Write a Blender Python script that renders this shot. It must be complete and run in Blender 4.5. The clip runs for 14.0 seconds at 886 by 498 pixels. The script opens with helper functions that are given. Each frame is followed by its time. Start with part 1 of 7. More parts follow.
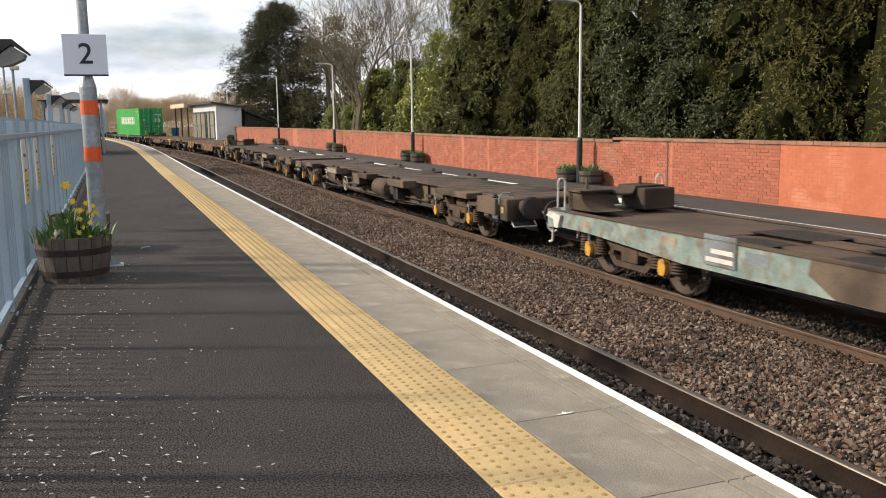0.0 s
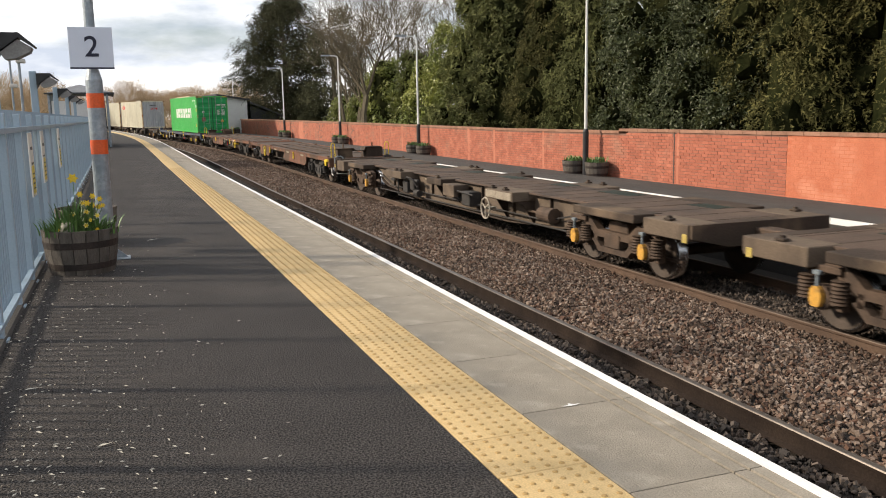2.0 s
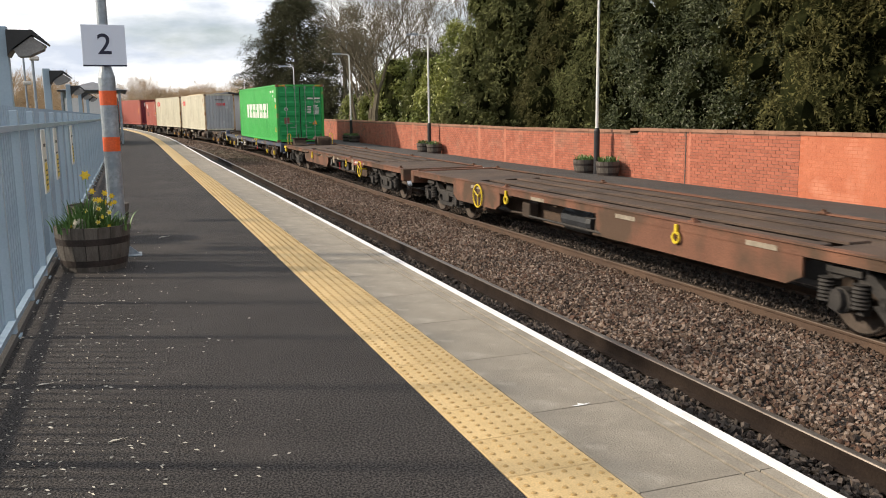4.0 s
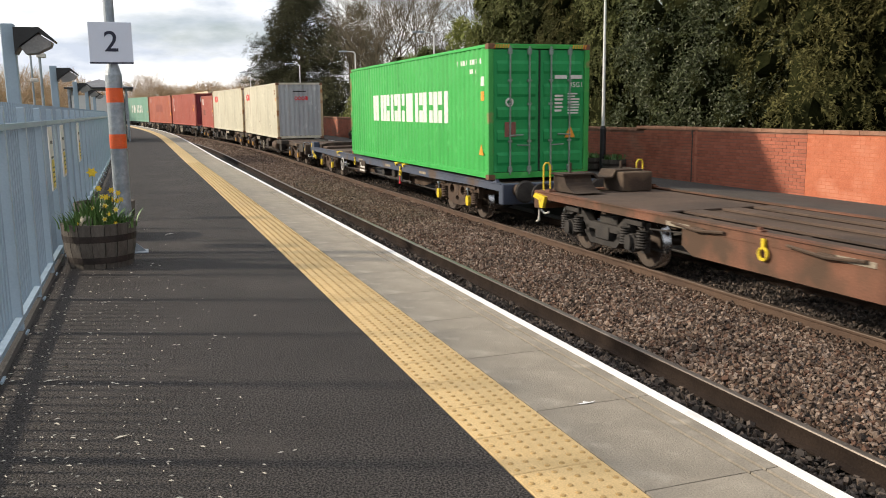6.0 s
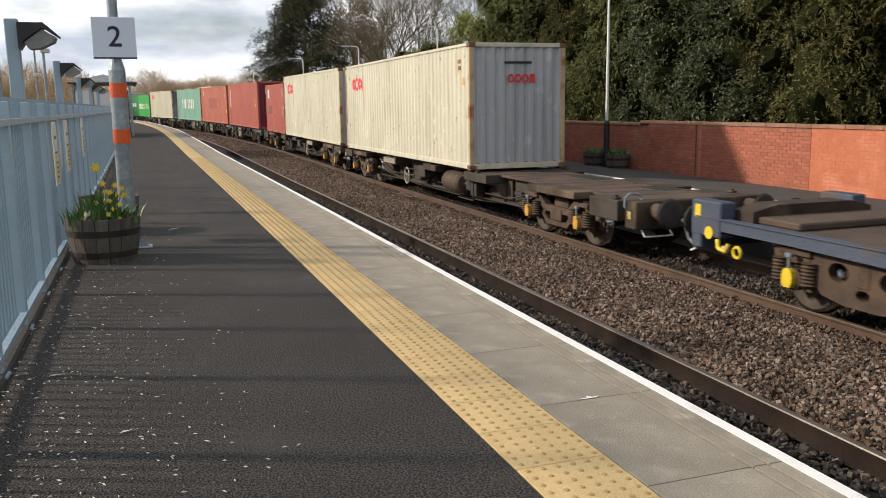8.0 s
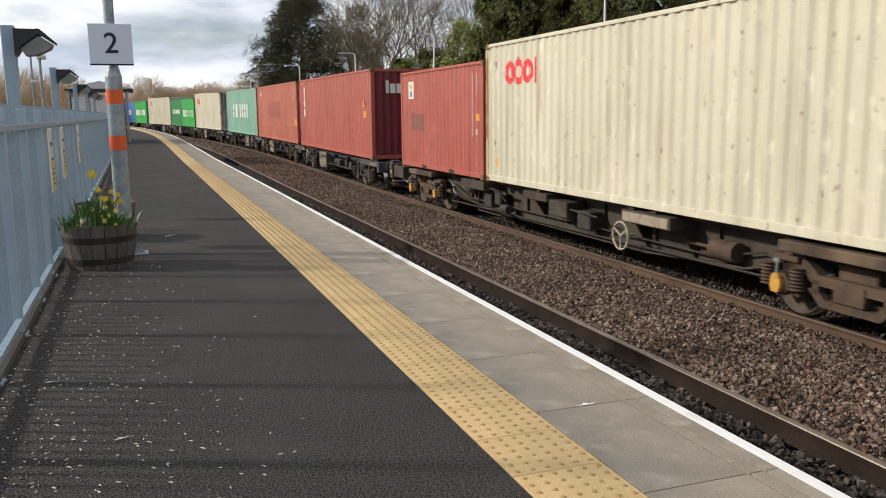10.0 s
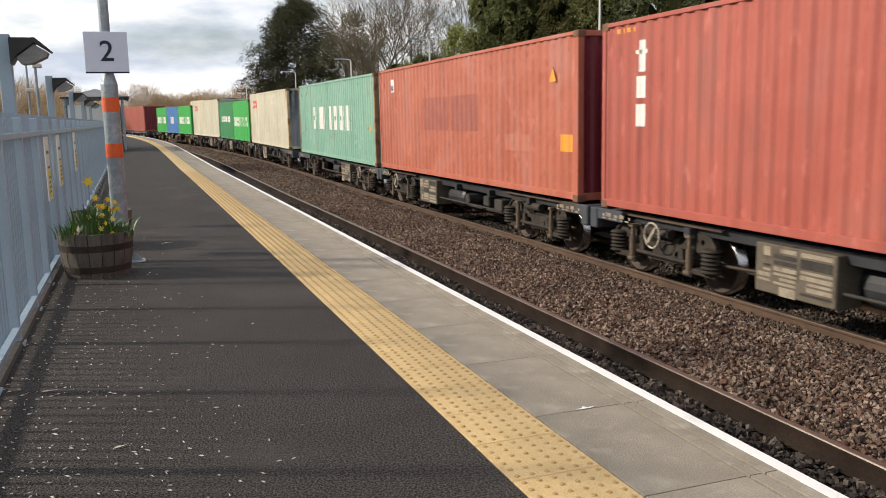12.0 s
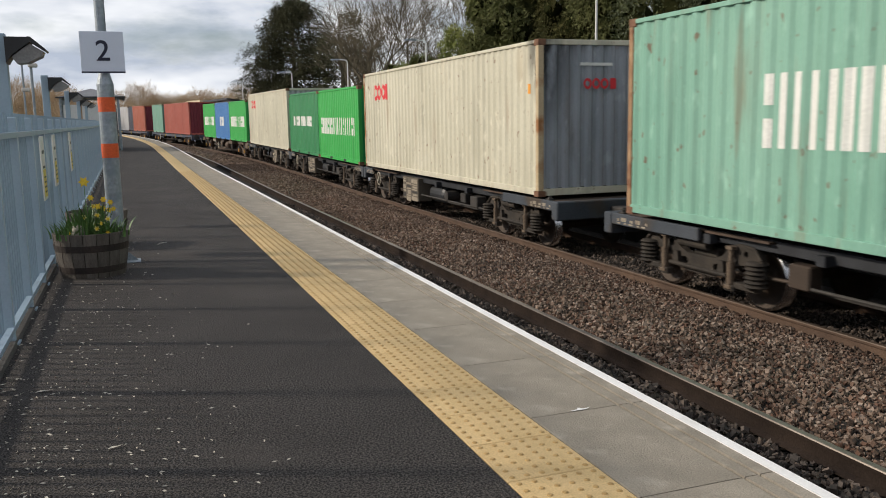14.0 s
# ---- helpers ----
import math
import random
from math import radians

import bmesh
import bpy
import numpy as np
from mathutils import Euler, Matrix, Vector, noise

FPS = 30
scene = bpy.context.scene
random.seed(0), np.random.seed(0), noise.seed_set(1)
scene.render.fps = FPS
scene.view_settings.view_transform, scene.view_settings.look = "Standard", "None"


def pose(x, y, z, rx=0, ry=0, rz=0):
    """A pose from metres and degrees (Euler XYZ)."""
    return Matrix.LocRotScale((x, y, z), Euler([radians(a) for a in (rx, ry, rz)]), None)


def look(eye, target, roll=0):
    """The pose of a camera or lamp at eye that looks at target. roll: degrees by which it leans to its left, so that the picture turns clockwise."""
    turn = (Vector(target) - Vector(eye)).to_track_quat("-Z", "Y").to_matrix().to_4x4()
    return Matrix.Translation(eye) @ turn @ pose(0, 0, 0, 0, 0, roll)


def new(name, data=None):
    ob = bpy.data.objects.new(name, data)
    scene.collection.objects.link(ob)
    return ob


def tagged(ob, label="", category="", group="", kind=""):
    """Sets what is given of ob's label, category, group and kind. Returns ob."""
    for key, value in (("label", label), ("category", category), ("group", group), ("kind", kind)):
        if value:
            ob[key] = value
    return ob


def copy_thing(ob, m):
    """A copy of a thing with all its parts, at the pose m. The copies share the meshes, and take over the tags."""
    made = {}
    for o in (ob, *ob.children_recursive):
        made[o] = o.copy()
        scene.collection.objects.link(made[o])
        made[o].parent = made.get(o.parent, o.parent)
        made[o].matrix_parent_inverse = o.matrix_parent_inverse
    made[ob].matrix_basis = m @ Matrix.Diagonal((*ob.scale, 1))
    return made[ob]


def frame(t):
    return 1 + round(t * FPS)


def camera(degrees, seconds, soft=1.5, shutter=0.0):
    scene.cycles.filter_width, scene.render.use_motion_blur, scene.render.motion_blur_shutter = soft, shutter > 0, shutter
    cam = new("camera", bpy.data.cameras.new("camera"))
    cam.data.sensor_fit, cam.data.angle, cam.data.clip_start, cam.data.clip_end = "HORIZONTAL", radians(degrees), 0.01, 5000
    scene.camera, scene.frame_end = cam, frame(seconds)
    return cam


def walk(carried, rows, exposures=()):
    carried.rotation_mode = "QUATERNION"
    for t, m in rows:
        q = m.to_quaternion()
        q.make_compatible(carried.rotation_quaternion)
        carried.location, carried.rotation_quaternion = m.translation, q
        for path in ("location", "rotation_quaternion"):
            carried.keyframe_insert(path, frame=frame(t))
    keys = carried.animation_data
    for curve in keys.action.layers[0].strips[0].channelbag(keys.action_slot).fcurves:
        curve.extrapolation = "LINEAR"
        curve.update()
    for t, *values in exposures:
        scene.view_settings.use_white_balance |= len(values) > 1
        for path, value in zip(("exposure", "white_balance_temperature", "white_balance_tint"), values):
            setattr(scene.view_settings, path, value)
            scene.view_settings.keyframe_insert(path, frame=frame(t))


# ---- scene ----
cam = camera(55.44, 14.0, soft=1.0, shutter=0.12)
EYE = Vector((0, 0, 1.438))


def view(yaw, pitch, roll):
    """The held camera: yaw to the right of the line of the track, pitch up, lean."""
    a, b = radians(yaw), radians(pitch)
    return look(EYE, EYE + Vector((math.sin(a) * math.cos(b), math.cos(a) * math.cos(b), math.sin(b))), roll)


PATH = [
    (0.0, view(20.964, -8.592, -0.828)),
    (0.5, view(20.942, -8.896, -0.887)),
    (1.0, view(20.839, -9.070, -0.968)),
    (1.5, view(20.637, -9.093, -1.080)),
    (2.0, view(20.545, -9.127, -1.006)),
    (2.5, view(20.318, -9.256, -0.851)),
    (3.0, view(20.116, -9.254, -0.792)),
    (5.5, view(19.572, -9.180, -0.794)),
    (6.0, view(19.453, -9.359, -0.728)),
    (6.5, view(19.280, -9.404, -0.728)),
    (7.0, view(19.290, -9.477, -0.743)),
    (7.5, view(19.200, -9.653, -0.788)),
    (8.0, view(19.209, -9.702, -0.788)),
    (10.5, view(19.540, -9.168, -0.793)),
    (11.0, view(19.605, -9.149, -1.000)),
    (11.5, view(19.692, -9.070, -1.077)),
    (12.0, view(19.645, -8.929, -1.226)),
    (12.5, view(19.747, -8.845, -1.259)),
    (13.0, view(19.869, -8.796, -1.231)),
    (13.5, view(19.967, -8.791, -1.122)),
    (14.0, view(19.921, -8.865, -1.015)),
]
EXPOSURES = [(0.0, 0.10, 6500, 10), (5.5, 0.12, 6500, 10), (6.5, 0.04, 6500, 10), (7.0, -0.06, 6450, 10), (8.2, -0.10, 6350, 10), (10.5, -0.22, 6200, 10), (11.0, 0.08, 6350, 10), (12.0, -0.06, 6400, 10), (12.5, -0.08, 6450, 10), (13.0, -0.08, 6450, 10), (13.5, -0.36, 6300, 10), (14.0, -0.40, 6200, 10)]
walk(cam, PATH, EXPOSURES)

# ---- world and sun ----
SUN_AZ, SUN_EL = math.atan2(-1.0, 0.42), radians(27.0)


def sky():
    w = bpy.data.worlds.new("sky")
    scene.world = w
    w.use_nodes = True
    n, l = w.node_tree.nodes, w.node_tree.links
    n.clear()
    out, bg = n.new("ShaderNodeOutputWorld"), n.new("ShaderNodeBackground")
    st = n.new("ShaderNodeTexSky")
    st.sky_type, st.sun_disc, st.sun_elevation, st.sun_rotation = "NISHITA", False, SUN_EL, SUN_AZ
    st.air_density, st.dust_density = 1.0, 1.5
    co, mp = n.new("ShaderNodeTexCoord"), n.new("ShaderNodeMapping")
    mp.inputs["Scale"].default_value = (1.0, 1.0, 3.2)
    mp.inputs["Location"].default_value = (0.35, 0.1, 0.2)
    nz = n.new("ShaderNodeTexNoise")
    nz.inputs["Scale"].default_value, nz.inputs["Detail"].default_value, nz.inputs["Roughness"].default_value = 3.4, 8, 0.56
    rp = n.new("ShaderNodeValToRGB")
    rp.color_ramp.elements[0].position, rp.color_ramp.elements[1].position = 0.34, 0.52
    nz2 = n.new("ShaderNodeTexNoise")
    nz2.inputs["Scale"].default_value, nz2.inputs["Detail"].default_value = 5.5, 6
    cl = n.new("ShaderNodeValToRGB")
    cl.color_ramp.elements[0].position, cl.color_ramp.elements[1].position = 0.36, 0.6
    cl.color_ramp.elements[0].color, cl.color_ramp.elements[1].color = (6.6, 7.2, 8.3, 1), (13.8, 13.6, 13.3, 1)
    mx = n.new("ShaderNodeMix")
    mx.data_type = "RGBA"
    l.new(co.outputs["Generated"], mp.inputs["Vector"])
    l.new(mp.outputs["Vector"], nz.inputs["Vector"])
    l.new(mp.outputs["Vector"], nz2.inputs["Vector"])
    l.new(nz.outputs["Fac"], rp.inputs["Fac"])
    l.new(nz2.outputs["Fac"], cl.inputs["Fac"])
    l.new(rp.outputs["Color"], mx.inputs["Factor"])
    l.new(st.outputs["Color"], mx.inputs["A"])
    l.new(cl.outputs["Color"], mx.inputs["B"])
    l.new(mx.outputs["Result"], bg.inputs["Color"])
    bg.inputs["Strength"].default_value = 0.10
    l.new(bg.outputs["Background"], out.inputs["Surface"])


sky()
sun = new("sun", bpy.data.lights.new("sun", "SUN"))
sun.data.energy, sun.data.angle, sun.data.color = 5.0, radians(3.6), (1.0, 0.87, 0.70)
sun.matrix_world = look((math.sin(SUN_AZ) * 40, math.cos(SUN_AZ) * 40, 40 * math.tan(SUN_EL)), (0, 0, 0))


# ---- materials ----
def surface(name, c1, c2, scale=3.0, rough=0.8, metal=0.0, bump=0.1, fine=60.0, dirt=None, dirt_at=0.62, dirt_scale=1.2, stretch=(1, 1, 1), space="Object", vary=0.0, spec=0.4, grain=0.35, crisp=0.25):
    """Two scales of noise in colour and relief, and stains of a second colour."""
    m = bpy.data.materials.new(name)
    m.use_nodes = True
    n, l = m.node_tree.nodes, m.node_tree.links
    b = n["Principled BSDF"]
    co, mp = n.new("ShaderNodeTexCoord"), n.new("ShaderNodeMapping")
    mp.inputs["Scale"].default_value = stretch
    l.new(co.outputs[space], mp.inputs["Vector"])

    def fuzz(s, detail=5):
        t = n.new("ShaderNodeTexNoise")
        t.inputs["Scale"].default_value, t.inputs["Detail"].default_value = s, detail
        l.new(mp.outputs["Vector"], t.inputs["Vector"])
        return t.outputs["Fac"]

    def mixed(fac, a, c, kind="MIX"):
        x = n.new("ShaderNodeMix")
        x.data_type, x.blend_type = "RGBA", kind
        for sock, v in (("Factor", fac), ("A", a), ("B", c)):
            if isinstance(v, (tuple, float, int)):
                x.inputs[sock].default_value = (*v, 1) if isinstance(v, tuple) else v
            else:
                l.new(v, x.inputs[sock])
        return x.outputs["Result"]

    def ramp(fac, lo, hi):
        r = n.new("ShaderNodeMapRange")
        r.inputs["From Min"].default_value, r.inputs["From Max"].default_value = lo, hi
        l.new(fac, r.inputs["Value"])
        return r.outputs["Result"]

    small = fuzz(fine)
    col = mixed(ramp(fuzz(scale), 0.3, 0.7), c1, c2)
    col = mixed(ramp(small, 0.5 - crisp, 0.5 + crisp), col, mixed(grain, col, (0.0, 0.0, 0.0)))
    if dirt:
        col = mixed(ramp(fuzz(dirt_scale, 8), dirt_at - 0.06, dirt_at + 0.1), col, dirt)
    if vary:
        info = n.new("ShaderNodeObjectInfo")
        geo = n.new("ShaderNodeNewGeometry")
        add = n.new("ShaderNodeMath")
        add.operation = "ADD"
        l.new(info.outputs["Random"], add.inputs[0])
        l.new(geo.outputs["Random Per Island"], add.inputs[1])
        hs = n.new("ShaderNodeHueSaturation")
        l.new(col, hs.inputs["Color"])
        r = n.new("ShaderNodeMapRange")
        r.inputs["From Max"].default_value = 2.0
        r.inputs["To Min"].default_value, r.inputs["To Max"].default_value = 1 - vary, 1 + vary
        l.new(add.outputs[0], r.inputs["Value"])
        l.new(r.outputs["Result"], hs.inputs["Value"])
        col = hs.outputs["Color"]
    l.new(col, b.inputs["Base Color"])
    rr = n.new("ShaderNodeMapRange")
    rr.inputs["To Min"].default_value, rr.inputs["To Max"].default_value = max(rough - 0.12, 0.02), min(rough + 0.1, 1)
    l.new(small, rr.inputs["Value"])
    l.new(rr.outputs["Result"], b.inputs["Roughness"])
    b.inputs["Metallic"].default_value = metal
    b.inputs["Specular IOR Level"].default_value = spec
    if bump:
        bp = n.new("ShaderNodeBump")
        bp.inputs["Strength"].default_value, bp.inputs["Distance"].default_value = bump, 0.02
        l.new(small, bp.inputs["Height"])
        l.new(bp.outputs["Normal"], b.inputs["Normal"])
    return m


ASPHALT = surface("asphalt", (0.062, 0.054, 0.050), (0.084, 0.074, 0.069), 1.3, 0.85, bump=1.0, fine=95, grain=0.9, crisp=0.07, dirt=(0.060, 0.052, 0.047), dirt_at=0.60, dirt_scale=0.8, spec=0.3)
FAR_ASPHALT = surface("old_asphalt", (0.052, 0.048, 0.044), (0.080, 0.073, 0.067), 1.1, 0.9, bump=0.4, fine=90)
TACTILE = surface("yellow_tactile", (0.64, 0.45, 0.205), (0.72, 0.52, 0.26), 5, 0.85, bump=0.15, fine=120, dirt=(0.40, 0.27, 0.10), dirt_at=0.6, dirt_scale=2.5, vary=0.07)
DOME = surface("worn_dome", (0.47, 0.31, 0.12), (0.54, 0.36, 0.15), 8, 0.8, bump=0.1, fine=120)
COPER = surface("concrete_coper", (0.235, 0.207, 0.166), (0.345, 0.305, 0.246), 3.4, 0.85, bump=0.35, fine=110, dirt=(0.355, 0.32, 0.265), dirt_at=0.62, dirt_scale=5.5, vary=0.12, grain=0.30)
WHITE_LINE = surface("white_line_paint", (0.70, 0.69, 0.68), (0.78, 0.77, 0.76), 4, 0.6, grain=0.12, bump=0.1, fine=90, dirt=(0.45, 0.43, 0.40), dirt_at=0.68, dirt_scale=3)
JOINT = surface("dark_joint", (0.05, 0.047, 0.043), (0.08, 0.075, 0.07), 6, 0.95)
# Bed far darker than the stones: shade between them, put into colour.
GAP_SHADE = surface("gap_shade", (0.020, 0.016, 0.013), (0.040, 0.032, 0.026), 9, 0.95, bump=1.0, fine=24, dirt=(0.026, 0.020, 0.016), dirt_at=0.55, dirt_scale=0.6)


def stone_mix(name, tones, rough=0.9):
    """Broken stone: every stone takes one of a few tones, with a fine grain over it."""
    m = bpy.data.materials.new(name)
    m.use_nodes = True
    n, l = m.node_tree.nodes, m.node_tree.links
    b = n["Principled BSDF"]
    geo, ramp, co = n.new("ShaderNodeNewGeometry"), n.new("ShaderNodeValToRGB"), n.new("ShaderNodeTexCoord")
    while len(ramp.color_ramp.elements) < len(tones):
        ramp.color_ramp.elements.new(0.5)
    ramp.color_ramp.interpolation = "CONSTANT"
    for i, (e, c) in enumerate(zip(ramp.color_ramp.elements, tones)):
        e.position, e.color = i / len(tones), (*c, 1)
    l.new(geo.outputs["Random Per Island"], ramp.inputs["Fac"])
    big, small = n.new("ShaderNodeTexNoise"), n.new("ShaderNodeTexNoise")
    big.inputs["Scale"].default_value, small.inputs["Scale"].default_value = 0.9, 70
    mul = n.new("ShaderNodeMath")
    mul.operation = "MULTIPLY_ADD"
    mul.inputs[1].default_value, mul.inputs[2].default_value = 1.15, 0.45
    hs = n.new("ShaderNodeHueSaturation")
    for t in (big, small):
        l.new(co.outputs["Object"], t.inputs["Vector"])
    l.new(big.outputs["Fac"], mul.inputs[0])
    l.new(mul.outputs[0], hs.inputs["Value"])
    l.new(ramp.outputs["Color"], hs.inputs["Color"])
    l.new(hs.outputs["Color"], b.inputs["Base Color"])
    bp = n.new("ShaderNodeBump")
    bp.inputs["Strength"].default_value, bp.inputs["Distance"].default_value = 0.5, 0.01
    l.new(small.outputs["Fac"], bp.inputs["Height"])
    l.new(bp.outputs["Normal"], b.inputs["Normal"])
    b.inputs["Roughness"].default_value, b.inputs["Specular IOR Level"].default_value = rough, 0.3
    return m


STONE = stone_mix("ballast_stone", [(0.070, 0.047, 0.034), (0.115, 0.080, 0.059), (0.150, 0.108, 0.082), (0.090, 0.050, 0.034), (0.190, 0.142, 0.112), (0.055, 0.039, 0.030), (0.135, 0.086, 0.062), (0.240, 0.185, 0.148)])
DARK_STONE = stone_mix("dark_stone", [(0.030, 0.025, 0.022), (0.055, 0.045, 0.038), (0.085, 0.068, 0.056), (0.040, 0.030, 0.025), (0.13, 0.10, 0.08)], 0.8)
RAIL_RUST = surface("rail_rust", (0.070, 0.042, 0.028), (0.115, 0.070, 0.045), 2, 0.85, bump=0.3, fine=50)
# Near rail sides carry the platform's shadow in their colour.
RAIL_SHADED = surface("rail_side_shaded", (0.018, 0.013, 0.011), (0.038, 0.027, 0.021), 2, 0.9, bump=0.3, fine=50, spec=0.1)
RAIL_HEAD = surface("rail_polished", (0.16, 0.13, 0.11), (0.24, 0.21, 0.18), 2, 0.42, 0.7, bump=0.02, fine=70)
BRICK = surface("red_brick", (0.34, 0.105, 0.062), (0.46, 0.155, 0.095), 3, 0.9, bump=0.3, fine=50, vary=0.28, dirt=(0.30, 0.13, 0.085), dirt_at=0.6, dirt_scale=1.1)
PAINT_BRICK = surface("painted_brick", (0.47, 0.140, 0.070), (0.54, 0.180, 0.094), 2, 0.8, bump=0.2, fine=50, vary=0.07, dirt=(0.50, 0.20, 0.12), dirt_at=0.58, dirt_scale=1.4)
REPAIR = surface("repaired_brick", (0.44, 0.155, 0.095), (0.52, 0.20, 0.125), 3, 0.9, bump=0.3, fine=40)
MORTAR = surface("mortar", (0.17, 0.085, 0.06), (0.27, 0.15, 0.11), 3, 0.95, bump=0.3, fine=60)
PAINT_MORTAR = surface("painted_mortar", (0.47, 0.135, 0.068), (0.53, 0.17, 0.085), 3, 0.9, bump=0.2, fine=60)
COPING = surface("wall_coping", (0.24, 0.125, 0.08), (0.34, 0.18, 0.12), 3, 0.9, bump=0.3, fine=50, vary=0.2)
FENCE_POST = surface("fence_post_paint", (0.30, 0.39, 0.47), (0.36, 0.45, 0.53), 2, 0.45, bump=0.05, fine=60, grain=0.12, dirt=(0.22, 0.27, 0.31), dirt_at=0.66, dirt_scale=2.5, spec=0.5)
FENCE_BLUE = surface("fence_blue_grey", (0.24, 0.32, 0.40), (0.29, 0.375, 0.45), 2, 0.45, bump=0.05, fine=60, grain=0.12, dirt=(0.20, 0.25, 0.29), dirt_at=0.66, dirt_scale=2.5, spec=0.5)
GALV = surface("galvanised_steel", (0.27, 0.31, 0.35), (0.38, 0.42, 0.46), 9, 0.5, 0.35, bump=0.08, fine=30, dirt=(0.20, 0.235, 0.27), dirt_at=0.55, dirt_scale=5)
BLACK = surface("black_plastic", (0.012, 0.012, 0.013), (0.022, 0.022, 0.024), 5, 0.45)
OLD_POT = surface("pot_clay", (0.30, 0.28, 0.23), (0.38, 0.35, 0.29), 9, 0.8)
LAMP_GREY = surface("lamp_head_grey", (0.20, 0.20, 0.20), (0.29, 0.28, 0.275), 5, 0.5)
CREAM_PLASTIC = surface("pale_plastic", (0.55, 0.52, 0.48), (0.62, 0.59, 0.55), 5, 0.5)
SIGN_WHITE = surface("sign_face", (0.56, 0.60, 0.70), (0.60, 0.64, 0.74), 3, 0.45, bump=0.0, grain=0.03)
NAVY = surface("navy_print", (0.010, 0.012, 0.035), (0.014, 0.016, 0.045), 3, 0.5, bump=0)
ORANGE = surface("orange_band", (0.72, 0.10, 0.02), (0.80, 0.13, 0.03), 6, 0.5, bump=0.05, dirt=(0.55, 0.10, 0.04), dirt_at=0.62, dirt_scale=5)
OAK = surface("weathered_oak", (0.078, 0.066, 0.056), (0.145, 0.125, 0.106), 5, 0.85, bump=0.5, fine=45, stretch=(4, 4, 0.5), vary=0.3)
HOOP = surface("rusty_hoop", (0.030, 0.024, 0.022), (0.055, 0.040, 0.034), 6, 0.7, 0.3, bump=0.2)
SOIL = surface("planter_soil", (0.018, 0.013, 0.010), (0.035, 0.025, 0.018), 9, 0.95, bump=0.6, fine=30)
DAFF_LEAF = surface("daffodil_leaf", (0.075, 0.17, 0.04), (0.14, 0.25, 0.07), 6, 0.5, bump=0, vary=0.3)
PETAL = surface("daffodil_petal", (0.85, 0.58, 0.03), (0.90, 0.66, 0.06), 9, 0.6, bump=0)
PALE_PETAL = surface("pale_petal", (0.75, 0.70, 0.28), (0.82, 0.78, 0.40), 9, 0.6, bump=0)
LITTER = surface("dry_petals", (0.50, 0.46, 0.38), (0.62, 0.58, 0.50), 9, 0.8, bump=0, vary=0.3)
YEW = surface("yew_leaf", (0.108, 0.120, 0.045), (0.235, 0.242, 0.094), 0.6, 0.75, bump=0, vary=0.55, spec=0.12)
YEW_BROWN = surface("cypress_leaf", (0.064, 0.064, 0.022), (0.135, 0.124, 0.044), 0.5, 0.75, bump=0, vary=0.5, spec=0.12)
CEDAR = surface("cedar_needles", (0.052, 0.054, 0.029), (0.125, 0.122, 0.064), 0.6, 0.75, bump=0, vary=0.5, spec=0.12)
HOLLY = surface("holly_leaf", (0.060, 0.076, 0.032), (0.125, 0.142, 0.064), 0.6, 0.5, bump=0, vary=0.55, spec=0.35)
LAUREL = surface("laurel_leaf", (0.12, 0.15, 0.03), (0.24, 0.25, 0.055), 0.5, 0.45, bump=0, vary=0.5)
# Near-black green: the shade inside the crowns, put into the colour.
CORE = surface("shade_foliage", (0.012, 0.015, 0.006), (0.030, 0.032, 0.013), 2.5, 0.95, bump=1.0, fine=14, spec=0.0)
BARK = surface("grey_bark", (0.105, 0.086, 0.056), (0.20, 0.165, 0.112), 4, 0.95, bump=0.5, fine=30, stretch=(3, 3, 0.7))
FAR_BARK = surface("far_twigs", (0.42, 0.30, 0.18), (0.56, 0.43, 0.28), 0.4, 0.95, bump=0)
POLE_WHITE = surface("lamp_post_white", (0.74, 0.74, 0.72), (0.82, 0.82, 0.80), 3, 0.5, bump=0.03)
POLE_BLACK = surface("lamp_post_base", (0.018, 0.018, 0.020), (0.03, 0.03, 0.033), 4, 0.5)
GRASS = surface("rough_ground", (0.055, 0.060, 0.025), (0.10, 0.095, 0.045), 0.3, 0.95, bump=0.5, fine=6)
RENDER_WHITE = surface("white_render", (0.62, 0.62, 0.62), (0.70, 0.70, 0.69), 1, 0.8, bump=0.1)
PALE_PANE = surface("etched_pane", (0.30, 0.27, 0.22), (0.38, 0.35, 0.29), 1, 0.25, bump=0.02)
CREAM = surface("cream_fascia", (0.62, 0.50, 0.33), (0.70, 0.58, 0.40), 1, 0.7, bump=0.05)
DARK_STEEL = surface("dark_painted_steel", (0.020, 0.022, 0.026), (0.040, 0.043, 0.050), 3, 0.5, bump=0.05)
SHELTER_GREY = surface("shelter_roof_sheet", (0.16, 0.165, 0.18), (0.22, 0.225, 0.24), 2, 0.6, bump=0.1)
ROOF_GREY = surface("roof_felt", (0.06, 0.062, 0.07), (0.10, 0.10, 0.11), 2, 0.9, bump=0.2)
BLUE_BIN = surface("blue_plastic", (0.03, 0.16, 0.32), (0.04, 0.20, 0.38), 2, 0.5, bump=0)
NOTICE = surface("notice_white", (0.60, 0.60, 0.57), (0.68, 0.68, 0.64), 2, 0.4, bump=0, grain=0.08)
NOTICE_YELLOW = surface("notice_yellow", (0.60, 0.46, 0.03), (0.68, 0.52, 0.05), 2, 0.4, bump=0, grain=0.08)
GLASS_DARK = surface("window_glass", (0.05, 0.06, 0.07), (0.08, 0.09, 0.10), 1, 0.1, bump=0, spec=0.8)
